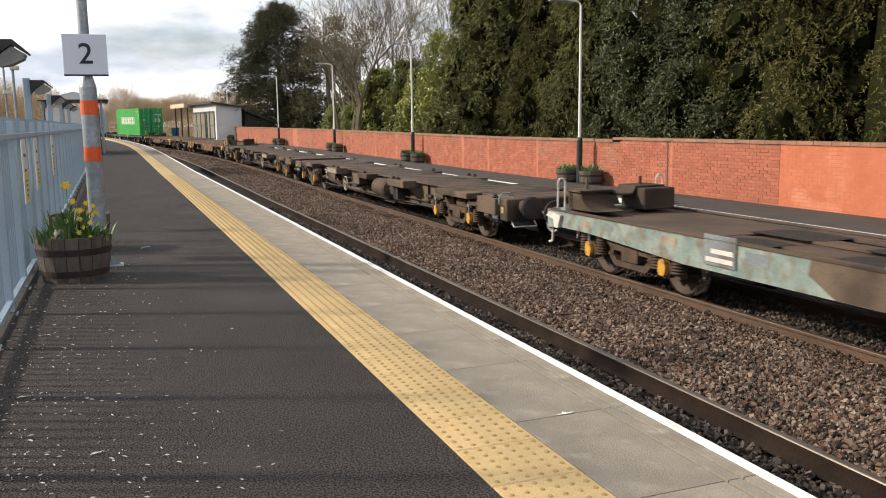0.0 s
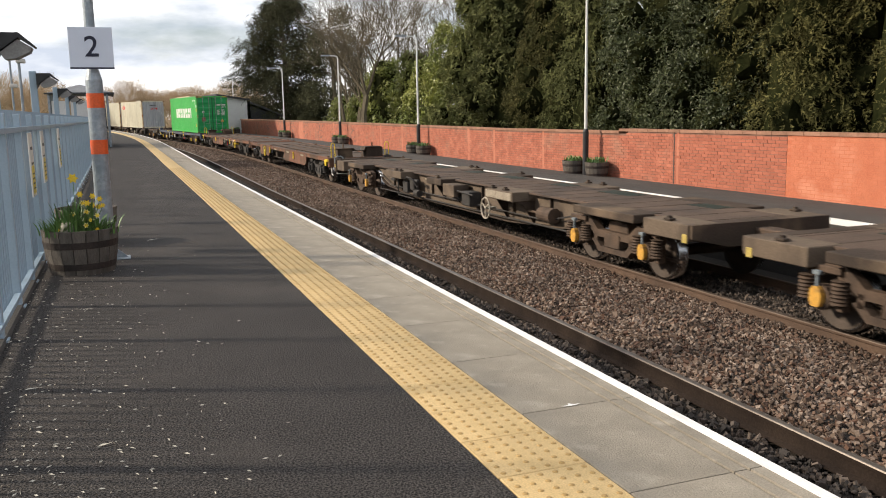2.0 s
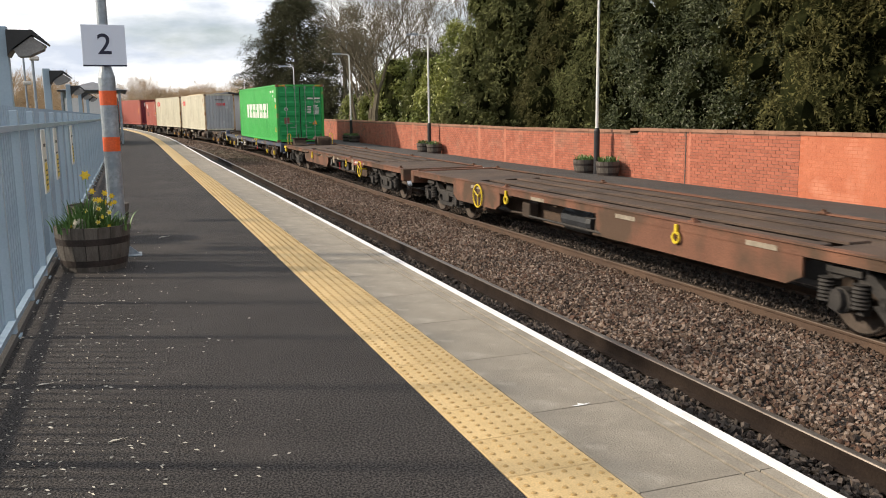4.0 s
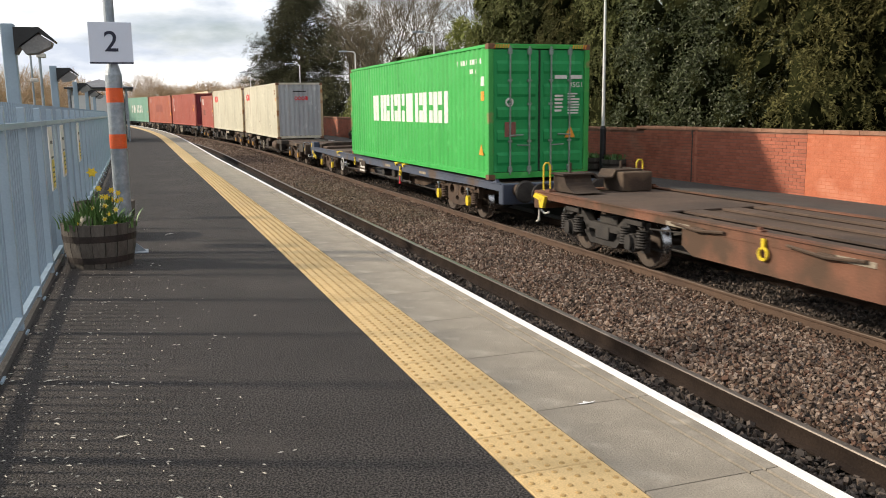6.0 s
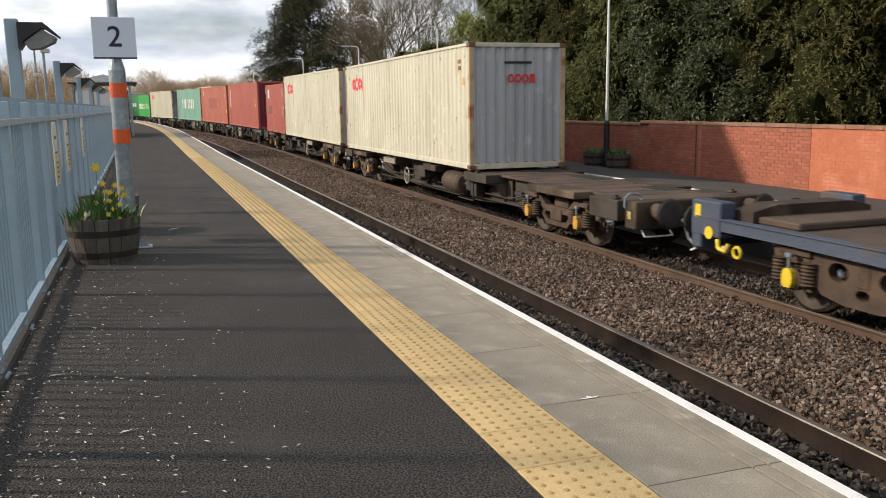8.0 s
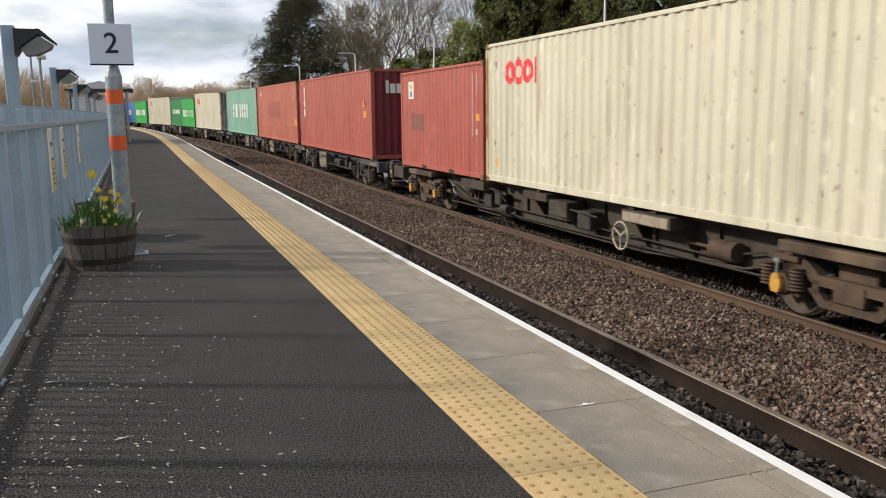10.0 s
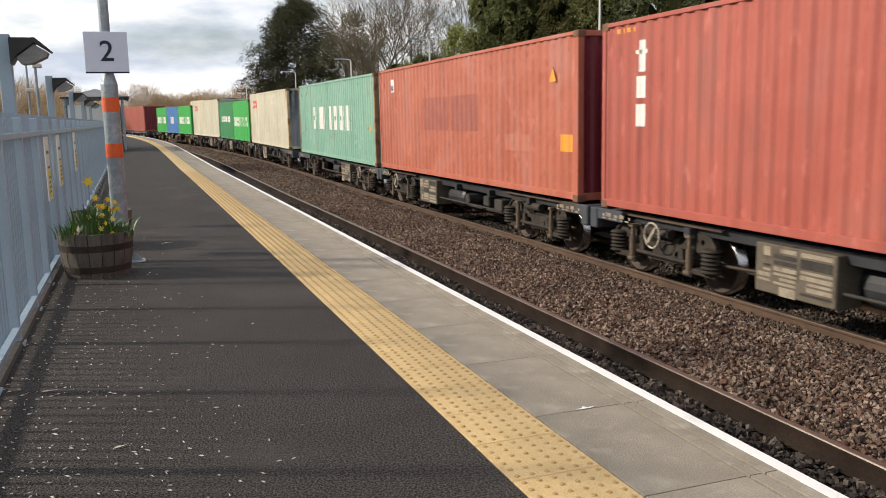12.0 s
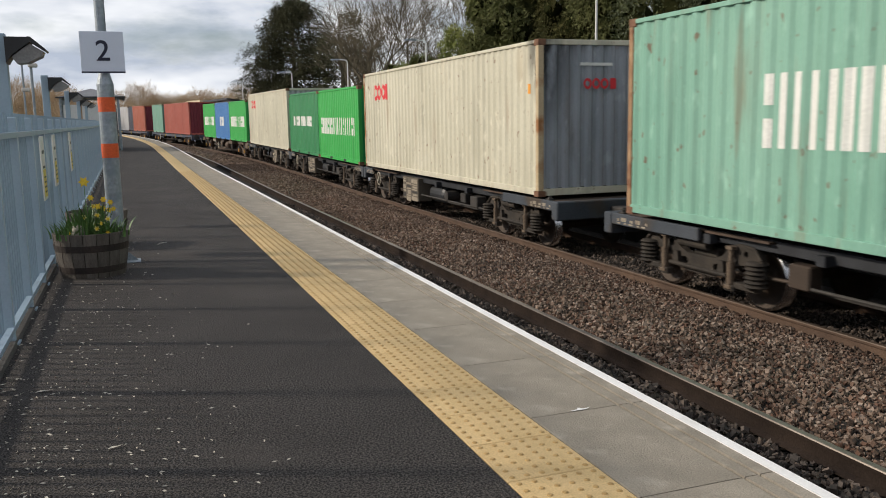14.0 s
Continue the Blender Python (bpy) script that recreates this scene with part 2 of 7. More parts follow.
# train
DUSTY = surface("dust_caked_girder", (0.105, 0.077, 0.054), (0.165, 0.122, 0.086), 1.2, 0.9, bump=0.2, fine=40, dirt=(0.065, 0.047, 0.034), dirt_at=0.56, dirt_scale=1.6)
FLAT_BROWN = surface("wagon_brown_grime", (0.036, 0.025, 0.018), (0.072, 0.049, 0.034), 1.6, 0.85, 0.1, bump=0.2, fine=40, dirt=(0.135, 0.095, 0.062), dirt_at=0.58, dirt_scale=1.1)
DECK_BROWN = surface("deck_rust_dust", (0.070, 0.048, 0.036), (0.120, 0.080, 0.058), 1.3, 0.9, bump=0.3, fine=40, dirt=(0.05, 0.036, 0.029), dirt_at=0.58, dirt_scale=0.8)
TEAL = surface("weathered_teal", (0.15, 0.23, 0.22), (0.33, 0.37, 0.33), 2.5, 0.8, bump=0.2, fine=40, dirt=(0.15, 0.125, 0.095), dirt_at=0.54, dirt_scale=4.0)
RUST_RED = surface("rust_red_sill", (0.143, 0.064, 0.039), (0.225, 0.101, 0.060), 1.5, 0.85, bump=0.2, fine=40, dirt=(0.075, 0.044, 0.027), dirt_at=0.50, dirt_scale=1.3)
SLATE = surface("slate_blue_sill", (0.050, 0.064, 0.098), (0.080, 0.098, 0.142), 1.4, 0.65, bump=0.1, fine=40, dirt=(0.085, 0.060, 0.045), dirt_at=0.60, dirt_scale=1.5)
PALE_SLATE = surface("pale_slate_sill", (0.15, 0.18, 0.20), (0.22, 0.25, 0.27), 1.4, 0.65, bump=0.1, fine=40, dirt=(0.10, 0.075, 0.055), dirt_at=0.58, dirt_scale=1.5)
BOGIE_BROWN = surface("bogie_brake_dust", (0.060, 0.041, 0.030), (0.12, 0.078, 0.052), 4, 0.85, 0.1, bump=0.3, fine=40)
BOGIE_GREY = surface("bogie_grey_grime", (0.028, 0.026, 0.025), (0.062, 0.055, 0.049), 4, 0.8, 0.1, bump=0.3, fine=40)
SET_BOGIE = surface("bogie_tan_dust", (0.022, 0.019, 0.016), (0.060, 0.048, 0.037), 3, 0.85, 0.1, bump=0.3, fine=40)
SET_SILL = surface("slate_grime_sill", (0.036, 0.045, 0.058), (0.060, 0.070, 0.085), 1.4, 0.75, bump=0.1, fine=40, dirt=(0.05, 0.038, 0.028), dirt_at=0.58, dirt_scale=1.5)
BRIGHT_RUST = surface("faded_red_panel", (0.26, 0.075, 0.05), (0.34, 0.10, 0.07), 4, 0.75, bump=0.1, dirt=(0.15, 0.07, 0.045), dirt_at=0.56, dirt_scale=5)
# Darker copy of DUSTY for the two loaded spine wagons.
DUSTY_DARKER = surface("dusty_girder_darker", (0.046, 0.038, 0.030), (0.080, 0.064, 0.050), 1.2, 0.9, bump=0.2, fine=40, dirt=(0.03, 0.024, 0.019), dirt_at=0.56, dirt_scale=1.6)
CABINET_DUST = surface("dusty_cabinet", (0.105, 0.088, 0.066), (0.165, 0.140, 0.105), 3, 0.8, bump=0.15, fine=40, dirt=(0.06, 0.048, 0.036), dirt_at=0.56, dirt_scale=3)
WORN_YELLOW = surface("worn_yellow_label", (0.42, 0.31, 0.07), (0.52, 0.40, 0.11), 9, 0.7, bump=0.05, dirt=(0.15, 0.11, 0.05), dirt_at=0.55, dirt_scale=14)
RAIL_DULL = surface("rail_dull_head", (0.095, 0.068, 0.050), (0.150, 0.110, 0.085), 2, 0.6, 0.4, bump=0.05, fine=70)
DULL_CREAM = surface("dull_cream_paint", (0.42, 0.38, 0.30), (0.54, 0.50, 0.41), 6, 0.7, bump=0.05, dirt=(0.25, 0.20, 0.15), dirt_at=0.56, dirt_scale=9)
WHEEL = surface("wheel_steel", (0.05, 0.038, 0.030), (0.085, 0.062, 0.047), 3, 0.7, 0.4, bump=0.1)
TREAD = surface("wheel_tread", (0.45, 0.45, 0.46), (0.55, 0.55, 0.56), 3, 0.25, 1.0, bump=0.0)
YELLOW = surface("safety_yellow", (0.72, 0.52, 0.02), (0.80, 0.60, 0.04), 4, 0.55, bump=0.05, dirt=(0.35, 0.24, 0.04), dirt_at=0.62, dirt_scale=6)
AMBER = surface("axlebox_amber", (0.55, 0.28, 0.04), (0.66, 0.36, 0.06), 8, 0.6, bump=0.1, dirt=(0.20, 0.11, 0.04), dirt_at=0.58, dirt_scale=9)
OFF_WHITE = surface("worn_white", (0.62, 0.60, 0.55), (0.70, 0.68, 0.64), 5, 0.6, bump=0.05, dirt=(0.35, 0.30, 0.25), dirt_at=0.62, dirt_scale=6)


# ---- geometry kit ----
class Geo:
    """Vertices and faces of one mesh."""

    def __init__(self):
        self.v, self.f = [], []

    def add(self, verts, faces):
        k = len(self.v)
        self.v += [tuple(p) for p in verts]
        self.f += [tuple(i + k for i in q) for q in faces]
        return self

    def box(self, x0, x1, y0, y1, z0, z1, ch=0.0):
        if ch <= 0:
            v = [(x, y, z) for z in (z0, z1) for y in (y0, y1) for x in (x0, x1)]
            return self.add(v, [(0, 2, 3, 1), (4, 5, 7, 6), (0, 1, 5, 4), (2, 6, 7, 3), (0, 4, 6, 2), (1, 3, 7, 5)])
        v, ix = [], {}
        for sx in (0, 1):
            for sy in (0, 1):
                for sz in (0, 1):
                    for ax in range(3):
                        c = [(x0, x1)[sx], (y0, y1)[sy], (z0, z1)[sz]]
                        for o in range(3):
                            if o != ax:
                                c[o] += ch * (1 - 2 * (sx, sy, sz)[o])
                        ix[sx, sy, sz, ax] = len(v)
                        v.append(c)
        f = []
        quad = ((0, 0), (1, 0), (1, 1), (0, 1))
        for ax in range(3):
            a, b = [o for o in range(3) if o != ax]
            for e in (0, 1):
                q = []
                for p in quad:
                    s = [0, 0, 0]
                    s[ax], s[a], s[b] = e, p[0], p[1]
                    q.append(ix[(*s, ax)])
                f.append(q)
            for p in quad:
                q = []
                for e, o in ((0, a), (1, a), (1, b), (0, b)):
                    s = [0, 0, 0]
                    s[ax], s[a], s[b] = e, p[0], p[1]
                    q.append(ix[(*s, o)])
                f.append(q)
        for sx in (0, 1):
            for sy in (0, 1):
                for sz in (0, 1):
                    f.append([ix[sx, sy, sz, o] for o in range(3)])
        return self.add(v, f)

    def tube(self, p, q, r0, r1=None, n=10, cap=True):
        p, q = Vector(p), Vector(q)
        r1 = r0 if r1 is None else r1
        d = (q - p).normalized()
        a = d.orthogonal().normalized()
        b = d.cross(a)
        ring = [(math.cos(2 * math.pi * i / n), math.sin(2 * math.pi * i / n)) for i in range(n)]
        v = [p + (a * c + b * s) * r0 for c, s in ring] + [q + (a * c + b * s) * r1 for c, s in ring]
        f = [(i, (i + 1) % n, n + (i + 1) % n, n + i) for i in range(n)]
        if cap:
            f += [tuple(range(n))[::-1], tuple(range(n, 2 * n))]
        return self.add(v, f)

    def pipe(self, pts, r, n=8):
        for a, b in zip(pts, pts[1:]):
            self.tube(a, b, r, r, n)
        return self

    def ring(self, c, axis, R, r, n=20, m=6):
        c, d = Vector(c), Vector(axis).normalized()
        a = d.orthogonal().normalized()
        b = d.cross(a)
        v = []
        for i in range(n):
            t = 2 * math.pi * i / n
            e = a * math.cos(t) + b * math.sin(t)
            for j in range(m):
                s = 2 * math.pi * j / m
                v.append(c + e * (R + r * math.cos(s)) + d * (r * math.sin(s)))
        return self.add(v, [(i * m + j, ((i + 1) % n) * m + j, ((i + 1) % n) * m + (j + 1) % m, i * m + (j + 1) % m) for i in range(n) for j in range(m)])

    def prism(self, outline, axis, lo, hi):
        """An outline of (a, b) pairs in the plane across the axis, drawn out from lo to hi."""
        k = len(outline)

        def at(a, b, c):
            return {"x": (c, a, b), "y": (a, c, b), "z": (a, b, c)}[axis]
        v = [at(a, b, lo) for a, b in outline] + [at(a, b, hi) for a, b in outline]
        return self.add(v, [tuple(range(k)), tuple(range(k, 2 * k))[::-1]] + [(i, (i + 1) % k, k + (i + 1) % k, k + i) for i in range(k)])

    def lathe(self, c, prof, n=24, axis="z"):
        """A profile of (radius, height) turned about an axis through c."""
        v = []
        for r, h in prof:
            for i in range(n):
                t = 2 * math.pi * i / n
                a, b = r * math.cos(t), r * math.sin(t)
                v.append((c[0] + a, c[1] + b, c[2] + h) if axis == "z" else (c[0] + h, c[1] + a, c[2] + b))
        k = len(prof)
        f = [(j * n + i, j * n + (i + 1) % n, (j + 1) * n + (i + 1) % n, (j + 1) * n + i) for j in range(k - 1) for i in range(n)]
        f += [tuple(range(n)), tuple(range((k - 1) * n, k * n))]
        return self.add(v, f)

    def mesh(self, name, material, smooth=False):
        me = bpy.data.meshes.new(name)
        me.from_pydata(self.v, [], self.f)
        bm = bmesh.new()
        bm.from_mesh(me)
        bmesh.ops.recalc_face_normals(bm, faces=bm.faces)
        bm.to_mesh(me)
        bm.free()
        me.materials.append(material)
        if smooth:
            me.polygons.foreach_set("use_smooth", [True] * len(me.polygons))
        return me


def thing(name, label, category, group="", kind="", at=None):
    ob = tagged(new(name), label, category, group, kind)
    if at is not None:
        ob.matrix_world = at
    return ob


def part(name, geo, material, parent, label="", at=None, smooth=False):
    me = geo if isinstance(geo, bpy.types.Mesh) else geo.mesh(name, material, smooth)
    ob = new(name, me)
    ob.parent = parent
    if at is not None:
        ob.matrix_basis = at
    return tagged(ob, label, kind="stuff" if name == "stencil_print" else "")


def raw_mesh(name, verts, faces, material, smooth=False):
    """A large mesh straight from arrays; faces all of one size."""
    me = bpy.data.meshes.new(name)
    verts, faces = np.asarray(verts, dtype=np.float32), np.asarray(faces, dtype=np.int32)
    k = faces.shape[1]
    me.vertices.add(len(verts))
    me.vertices.foreach_set("co", verts.ravel())
    me.loops.add(faces.size)
    me.loops.foreach_set("vertex_index", faces.ravel())
    me.polygons.add(len(faces))
    me.polygons.foreach_set("loop_start", np.arange(0, faces.size, k, dtype=np.int32))
    me.polygons.foreach_set("use_smooth", [smooth] * len(faces))
    me.update(calc_edges=True)
    me.materials.append(material)
    return me


# ---- the line of the track: nearly straight, then a left-hand curve, rising a little ----
X0, RAIL = 8.294, -1.10
R_NEAR, BEND, R_FAR = 3400.0, 46.0, 352.0
RISE_FROM, RISE, RISE_TO = 28.0, 0.0070, 170.0


def line_points(s, o, z):
    """World points o metres to the right of the far track's centre line, for arrays."""
    s = np.asarray(s, float)
    a1 = np.clip(s, 0.0, BEND) / R_NEAR
    a2 = np.maximum(s - BEND, 0.0) / R_FAR
    a = a1 + a2
    b = BEND / R_NEAR
    x = X0 - R_NEAR * (1 - np.cos(a1)) - R_FAR * (np.cos(b) - np.cos(a)) * (a2 > 0)
    y = np.minimum(s, 0.0) + R_NEAR * np.sin(a1) + R_FAR * (np.sin(a) - np.sin(b)) * (a2 > 0)
    up = RISE * (np.clip(s, RISE_FROM, RISE_TO) - RISE_FROM)
    return np.stack(np.broadcast_arrays(x + o * np.cos(a), y + o * np.sin(a), z + up), -1)


def heading(s):
    return min(max(s, 0.0), BEND) / R_NEAR + max(s - BEND, 0.0) / R_FAR


def beside(s, off, z):
    """A point off metres to the right of the far track's centre line."""
    return tuple(float(c) for c in line_points(s, off, z))


def stand(s, off, z, turn=0):
    """A pose on the line: its y axis runs on along the track."""
    return pose(*beside(s, off, z), 0, 0, math.degrees(heading(s)) + turn)


def steps(lo, hi, d=4.0):
    k = max(int(math.ceil((hi - lo) / d)), 1)
    return [lo + (hi - lo) * i / k for i in range(k + 1)]


def sweep(geo, prof, lo, hi, d=4.0, closed=True):
    """A profile of (off, z) drawn out along the line."""
    ss, k = steps(lo, hi, d), len(prof)
    v = [beside(s, o, z) for s in ss for o, z in prof]
    f = []
    for i in range(len(ss) - 1):
        for j in range(k if closed else k - 1):
            f.append((i * k + j, i * k + (j + 1) % k, (i + 1) * k + (j + 1) % k, (i + 1) * k + j))
    if closed:
        f += [tuple(range(k)), tuple(range((len(ss) - 1) * k, len(ss) * k))[::-1]]
    return geo.add(v, f)


def off(x):
    return x - X0


NEAR_RAIL = -0.92
BACK, AHEAD = -60.0, 330.0

# ---- ground, ballast, platforms ----
g = Geo()
for i, (y0, y1) in enumerate(((-400, RISE_FROM), (RISE_FROM, RISE_TO), (RISE_TO, 1300))):
    za, zb = [-1.78 + RISE * (min(max(y, RISE_FROM), RISE_TO) - RISE_FROM) for y in (y0, y1)]
    g.add([(-900, y0, za), (900, y0, za), (900, y1, zb), (-900, y1, zb)], [(0, 1, 2, 3)])
ground = tagged(new("ground", g.mesh("ground", GRASS)), "rough grass ground behind the station", "ground", kind="structure")

g = Geo()
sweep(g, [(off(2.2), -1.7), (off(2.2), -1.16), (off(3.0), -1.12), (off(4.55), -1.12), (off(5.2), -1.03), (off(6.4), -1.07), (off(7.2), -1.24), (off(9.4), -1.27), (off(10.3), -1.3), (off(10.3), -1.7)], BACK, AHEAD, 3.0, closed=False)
ballast = tagged(new("ballast", g.mesh("ballast", GAP_SHADE, True)), "ballast bed under both tracks, darkened as shade between the stones", "ballast", kind="structure")


def rail_profile(c, top):
    return [(c + a, top + z) for a, z in ((-.07, -.159), (.07, -.159), (.07, -.148), (.015, -.128), (.009, -.05), (.034, -.038), (.035, -.012), (-.035, -.012), (-.034, -.038), (-.009, -.05), (-.015, -.128), (-.07, -.148))]


def rails(name, cx, top, side, label):
    t = thing(name, label, "railway track", kind="structure")
    for c in (cx - 0.7525, cx + 0.7525):
        r = part("rail", sweep(Geo(), rail_profile(c, top), BACK, AHEAD, 3.0), side, t)
        part("rail_head", sweep(Geo(), [(c - .035, top - .0115), (c + .035, top - .0115), (c + .03, top - .002), (c + .022, top), (c - .022, top), (c - .03, top - .002)], BACK, AHEAD, 3.0), RAIL_HEAD if side is RAIL_SHADED else RAIL_DULL, r, "worn rail head")
    return t


rails("near_track", off(3.78), NEAR_RAIL, RAIL_SHADED, "near railway track, its steel rails darkened for the platform's shadow, in ballast")
rails("far_track", 0.0, RAIL, RAIL_RUST, "far railway track with rust-brown rails in ballast")

# near platform
EDGE, TAC_IN, TAC_OUT, FENCE = 2.41, 1.71, 1.305, -0.86
g = Geo()
sweep(g, [(off(FENCE - .6), -1.7), (off(FENCE - .6), 0.0), (off(TAC_OUT - .004), 0.0), (off(TAC_OUT - .004), -1.7)], BACK, 200)
platform = tagged(new("platform_near", g.mesh("platform_near", ASPHALT)), "dark asphalt station platform strewn with pale petals", "platform", kind="structure")
g = Geo()
sweep(g, [(off(TAC_OUT - .004), -1.7), (off(TAC_OUT - .004), -0.03), (off(EDGE - .02), -0.03), (off(EDGE - .02), -.13), (off(EDGE - .1), -.14), (off(EDGE - .1), -1.7)], BACK, 200)
tagged(new("platform_wall", g.mesh("platform_wall", JOINT)), "dark platform edge wall beneath the coping", "platform", kind="structure")
# far platform
F_EDGE, WALL = 10.1, 12.9
g = Geo()
sweep(g, [(off(F_EDGE), -1.7), (off(F_EDGE), -.26), (off(F_EDGE + .75), -.27), (off(WALL + .05), -.41), (off(WALL + .05), -1.7)], BACK, 125)
tagged(new("platform_far", g.mesh("platform_far", FAR_ASPHALT)), "worn grey asphalt platform across the tracks", "platform", kind="structure")
g = Geo()
sweep(g, [(off(F_EDGE - .005), -.34), (off(F_EDGE - .005), -.252), (off(F_EDGE + .055), -.252), (off(F_EDGE + .055), -.34)], BACK, 125)
tagged(new("platform_line_far", g.mesh("platform_line_far", WHITE_LINE)), "white painted edge line of the far platform", "platform line", kind="structure")


# ---- brick wall behind the far platform ----
CUBE = np.array([(x, y, z) for z in (0, 1) for y in (0, 1) for x in (0, 1)], dtype=np.float64)
CUBE_F = np.array([(0, 2, 3, 1), (4, 5, 7, 6), (0, 1, 5, 4), (2, 6, 7, 3), (0, 4, 6, 2), (1, 3, 7, 5)])


def box_rows(lo, hi):
    """Many boxes in line space (s, off, z) at once, as world vertices and faces."""
    lo, hi = np.asarray(lo, float), np.asarray(hi, float)
    c = lo[:, None, :] + (hi - lo)[:, None, :] * CUBE[None][:, :, [1, 0, 2]]
    v = line_points(c[..., 0], c[..., 1], c[..., 2]).reshape(-1, 3)
    f = (np.arange(len(lo))[:, None, None] * 8 + CUBE_F[None]).reshape(-1, 4)
    return v, f


PAINT_END, JOINT_S, STEP_S, WALL_END = 13.9, 17.72, 19.8, 80.2
TOP_A, TOP_B, FOOT = .87, .81, -.45
wall_e = thing("wall_east", "long low red brick wall behind the far platform", "wall", kind="structure")
part("mortar_core", sweep(Geo(), [(off(WALL), FOOT), (off(WALL), TOP_A), (off(WALL + .22), TOP_A), (off(WALL + .22), FOOT)], PAINT_END, JOINT_S - .018), MORTAR, wall_e)
part("mortar_core", sweep(Geo(), [(off(WALL), FOOT), (off(WALL), TOP_A), (off(WALL + .22), TOP_A), (off(WALL + .22), FOOT)], JOINT_S + .018, STEP_S), MORTAR, wall_e)
part("mortar_core", sweep(Geo(), [(off(WALL), FOOT), (off(WALL), TOP_B), (off(WALL + .22), TOP_B), (off(WALL + .22), FOOT)], STEP_S, WALL_END), MORTAR, wall_e)
part("painted_core", sweep(Geo(), [(off(WALL), FOOT), (off(WALL), TOP_A), (off(WALL + .22), TOP_A), (off(WALL + .22), FOOT)], -14, PAINT_END), PAINT_MORTAR, wall_e, "stretch of wall painted bright red")
part("expansion_joint", sweep(Geo(), [(off(WALL - .011), FOOT), (off(WALL - .011), TOP_A), (off(WALL + .2), TOP_A), (off(WALL + .2), FOOT)], JOINT_S - .018, JOINT_S + .018), JOINT, wall_e)


def lay_bricks():
    lo, hi, plo, phi, near = [], [], [], [], []
    rnd = random.Random(7)
    H, P = .0755, .229
    s0 = -13.8
    for row in range(18):
        z = FOOT + .01 + row * H
        k = 0
        while True:
            a = s0 + (k + .5 * (row % 2)) * P
            k += 1
            b = a + P - .012
            if b > WALL_END:
                break
            top = TOP_A if a < STEP_S else TOP_B
            if z + H - .01 > top + .004:
                continue
            if a < JOINT_S < b:
                b = JOINT_S - .012
            if a < PAINT_END < b:
                a = PAINT_END
            d = .006 + rnd.uniform(-.002, .003)
            bx = ((a, off(WALL) - d, z), (b, off(WALL) + .03, z + H - .011))
            if a < PAINT_END:
                plo.append((bx[0][0], off(WALL) - .003, z)), phi.append(bx[1])
            elif a < 17.7 and rnd.random() < 2 and len(near) < 290:
                near.append(bx)
            else:
                lo.append(bx[0]), hi.append(bx[1])
    me = Geo().box(0, .036, 0, P - .012, 0, H - .011).mesh("brick", BRICK)
    for a, b in near:
        part("brick", me, None, wall_e, at=stand(a[0], a[1], a[2]))
    tagged(part("bricks_beyond", raw_mesh("bricks_beyond", *box_rows(lo, hi), BRICK), None, wall_e), kind="stuff")
    tagged(part("painted_bricks", raw_mesh("painted_bricks", *box_rows(plo, phi), PAINT_BRICK), None, wall_e, "painted bright red bricks"), kind="stuff")
    # coping of bricks laid on edge
    lo, hi = [], []
    s = -14.0
    while s < WALL_END:
        t = TOP_A if s < STEP_S else TOP_B
        lo.append((s, off(WALL) - .03, t + .002)), hi.append((s + .44, off(WALL) + .25, t + .075 + rnd.uniform(-.004, .004)))
        s += .45
    tagged(part("coping", raw_mesh("coping", *box_rows(lo, hi), COPING), None, wall_e, "brown coping course"), kind="stuff")
    # pale repaired strips
    for s, w in ((17.52, .09), (24.6, .12), (28.4, .16), (30.8, .2), (39.0, .2), (42.5, .2), (52, .3), (60, 1.2)):
        part("repair_strip", raw_mesh("repair_strip", *box_rows([(s, off(WALL) - .0085, FOOT)], [(s + w, off(WALL) - .0075, (TOP_A if s < STEP_S else TOP_B))]), REPAIR), None, wall_e, "pale repaired strip of brickwork")


lay_bricks()


# ---- near platform details ----
def sign_post():
    t = thing("platform_sign", "galvanised post with orange bands and a white platform number sign", "sign", at=pose(-0.225, 9.35, 0, 0, 0, 0))
    p = part("post", Geo().lathe((0, 0, 0), [(.082, 0), (.082, 1.83), (.05, 1.95), (.05, 5.2)], 20), GALV, t, smooth=False)
    for z in (1.23 - .15 + .01, 1.555):
        part("band", Geo().lathe((0, 0, z), [(.0835, 0), (.0835, .145)], 20), ORANGE, p, "orange reflective band")
    part("base_plate", Geo().box(-.02, .22, -.12, .12, .0, .012, .004).prism([(.08, .012), (.2, .012), (.08, .12)], "y", -.006, .006), GALV, t)
    pl = part("plate", Geo().box(-.205, .205, -.088, -.07, 1.95, 2.345, .004), SIGN_WHITE, t, "white sign plate with a dark lower edge")
    part("plate_edge", Geo().box(-.205, .205, -.092, -.066, 1.938, 1.953), NAVY, pl)
    for z in (2.22, 2.03):
        part("clamp", Geo().box(-.06, .06, -.07, .055, z, z + .04, .005), GALV, t)
    cu = bpy.data.curves.new("numeral", "FONT")
    cu.body, cu.size, cu.extrude, cu.align_x = "2", 0.285, 0.001, "CENTER"
    cu.offset = 0.002
    me = bpy.data.meshes.new_from_object(new("numeral_curve", cu))
    bpy.data.objects.remove(bpy.data.objects["numeral_curve"])
    me.materials.append(NAVY)
    part("numeral", me, None, pl, "dark numeral 2", at=pose(0.005, -.0905, 2.06, 90, 0, 0))


sign_post()


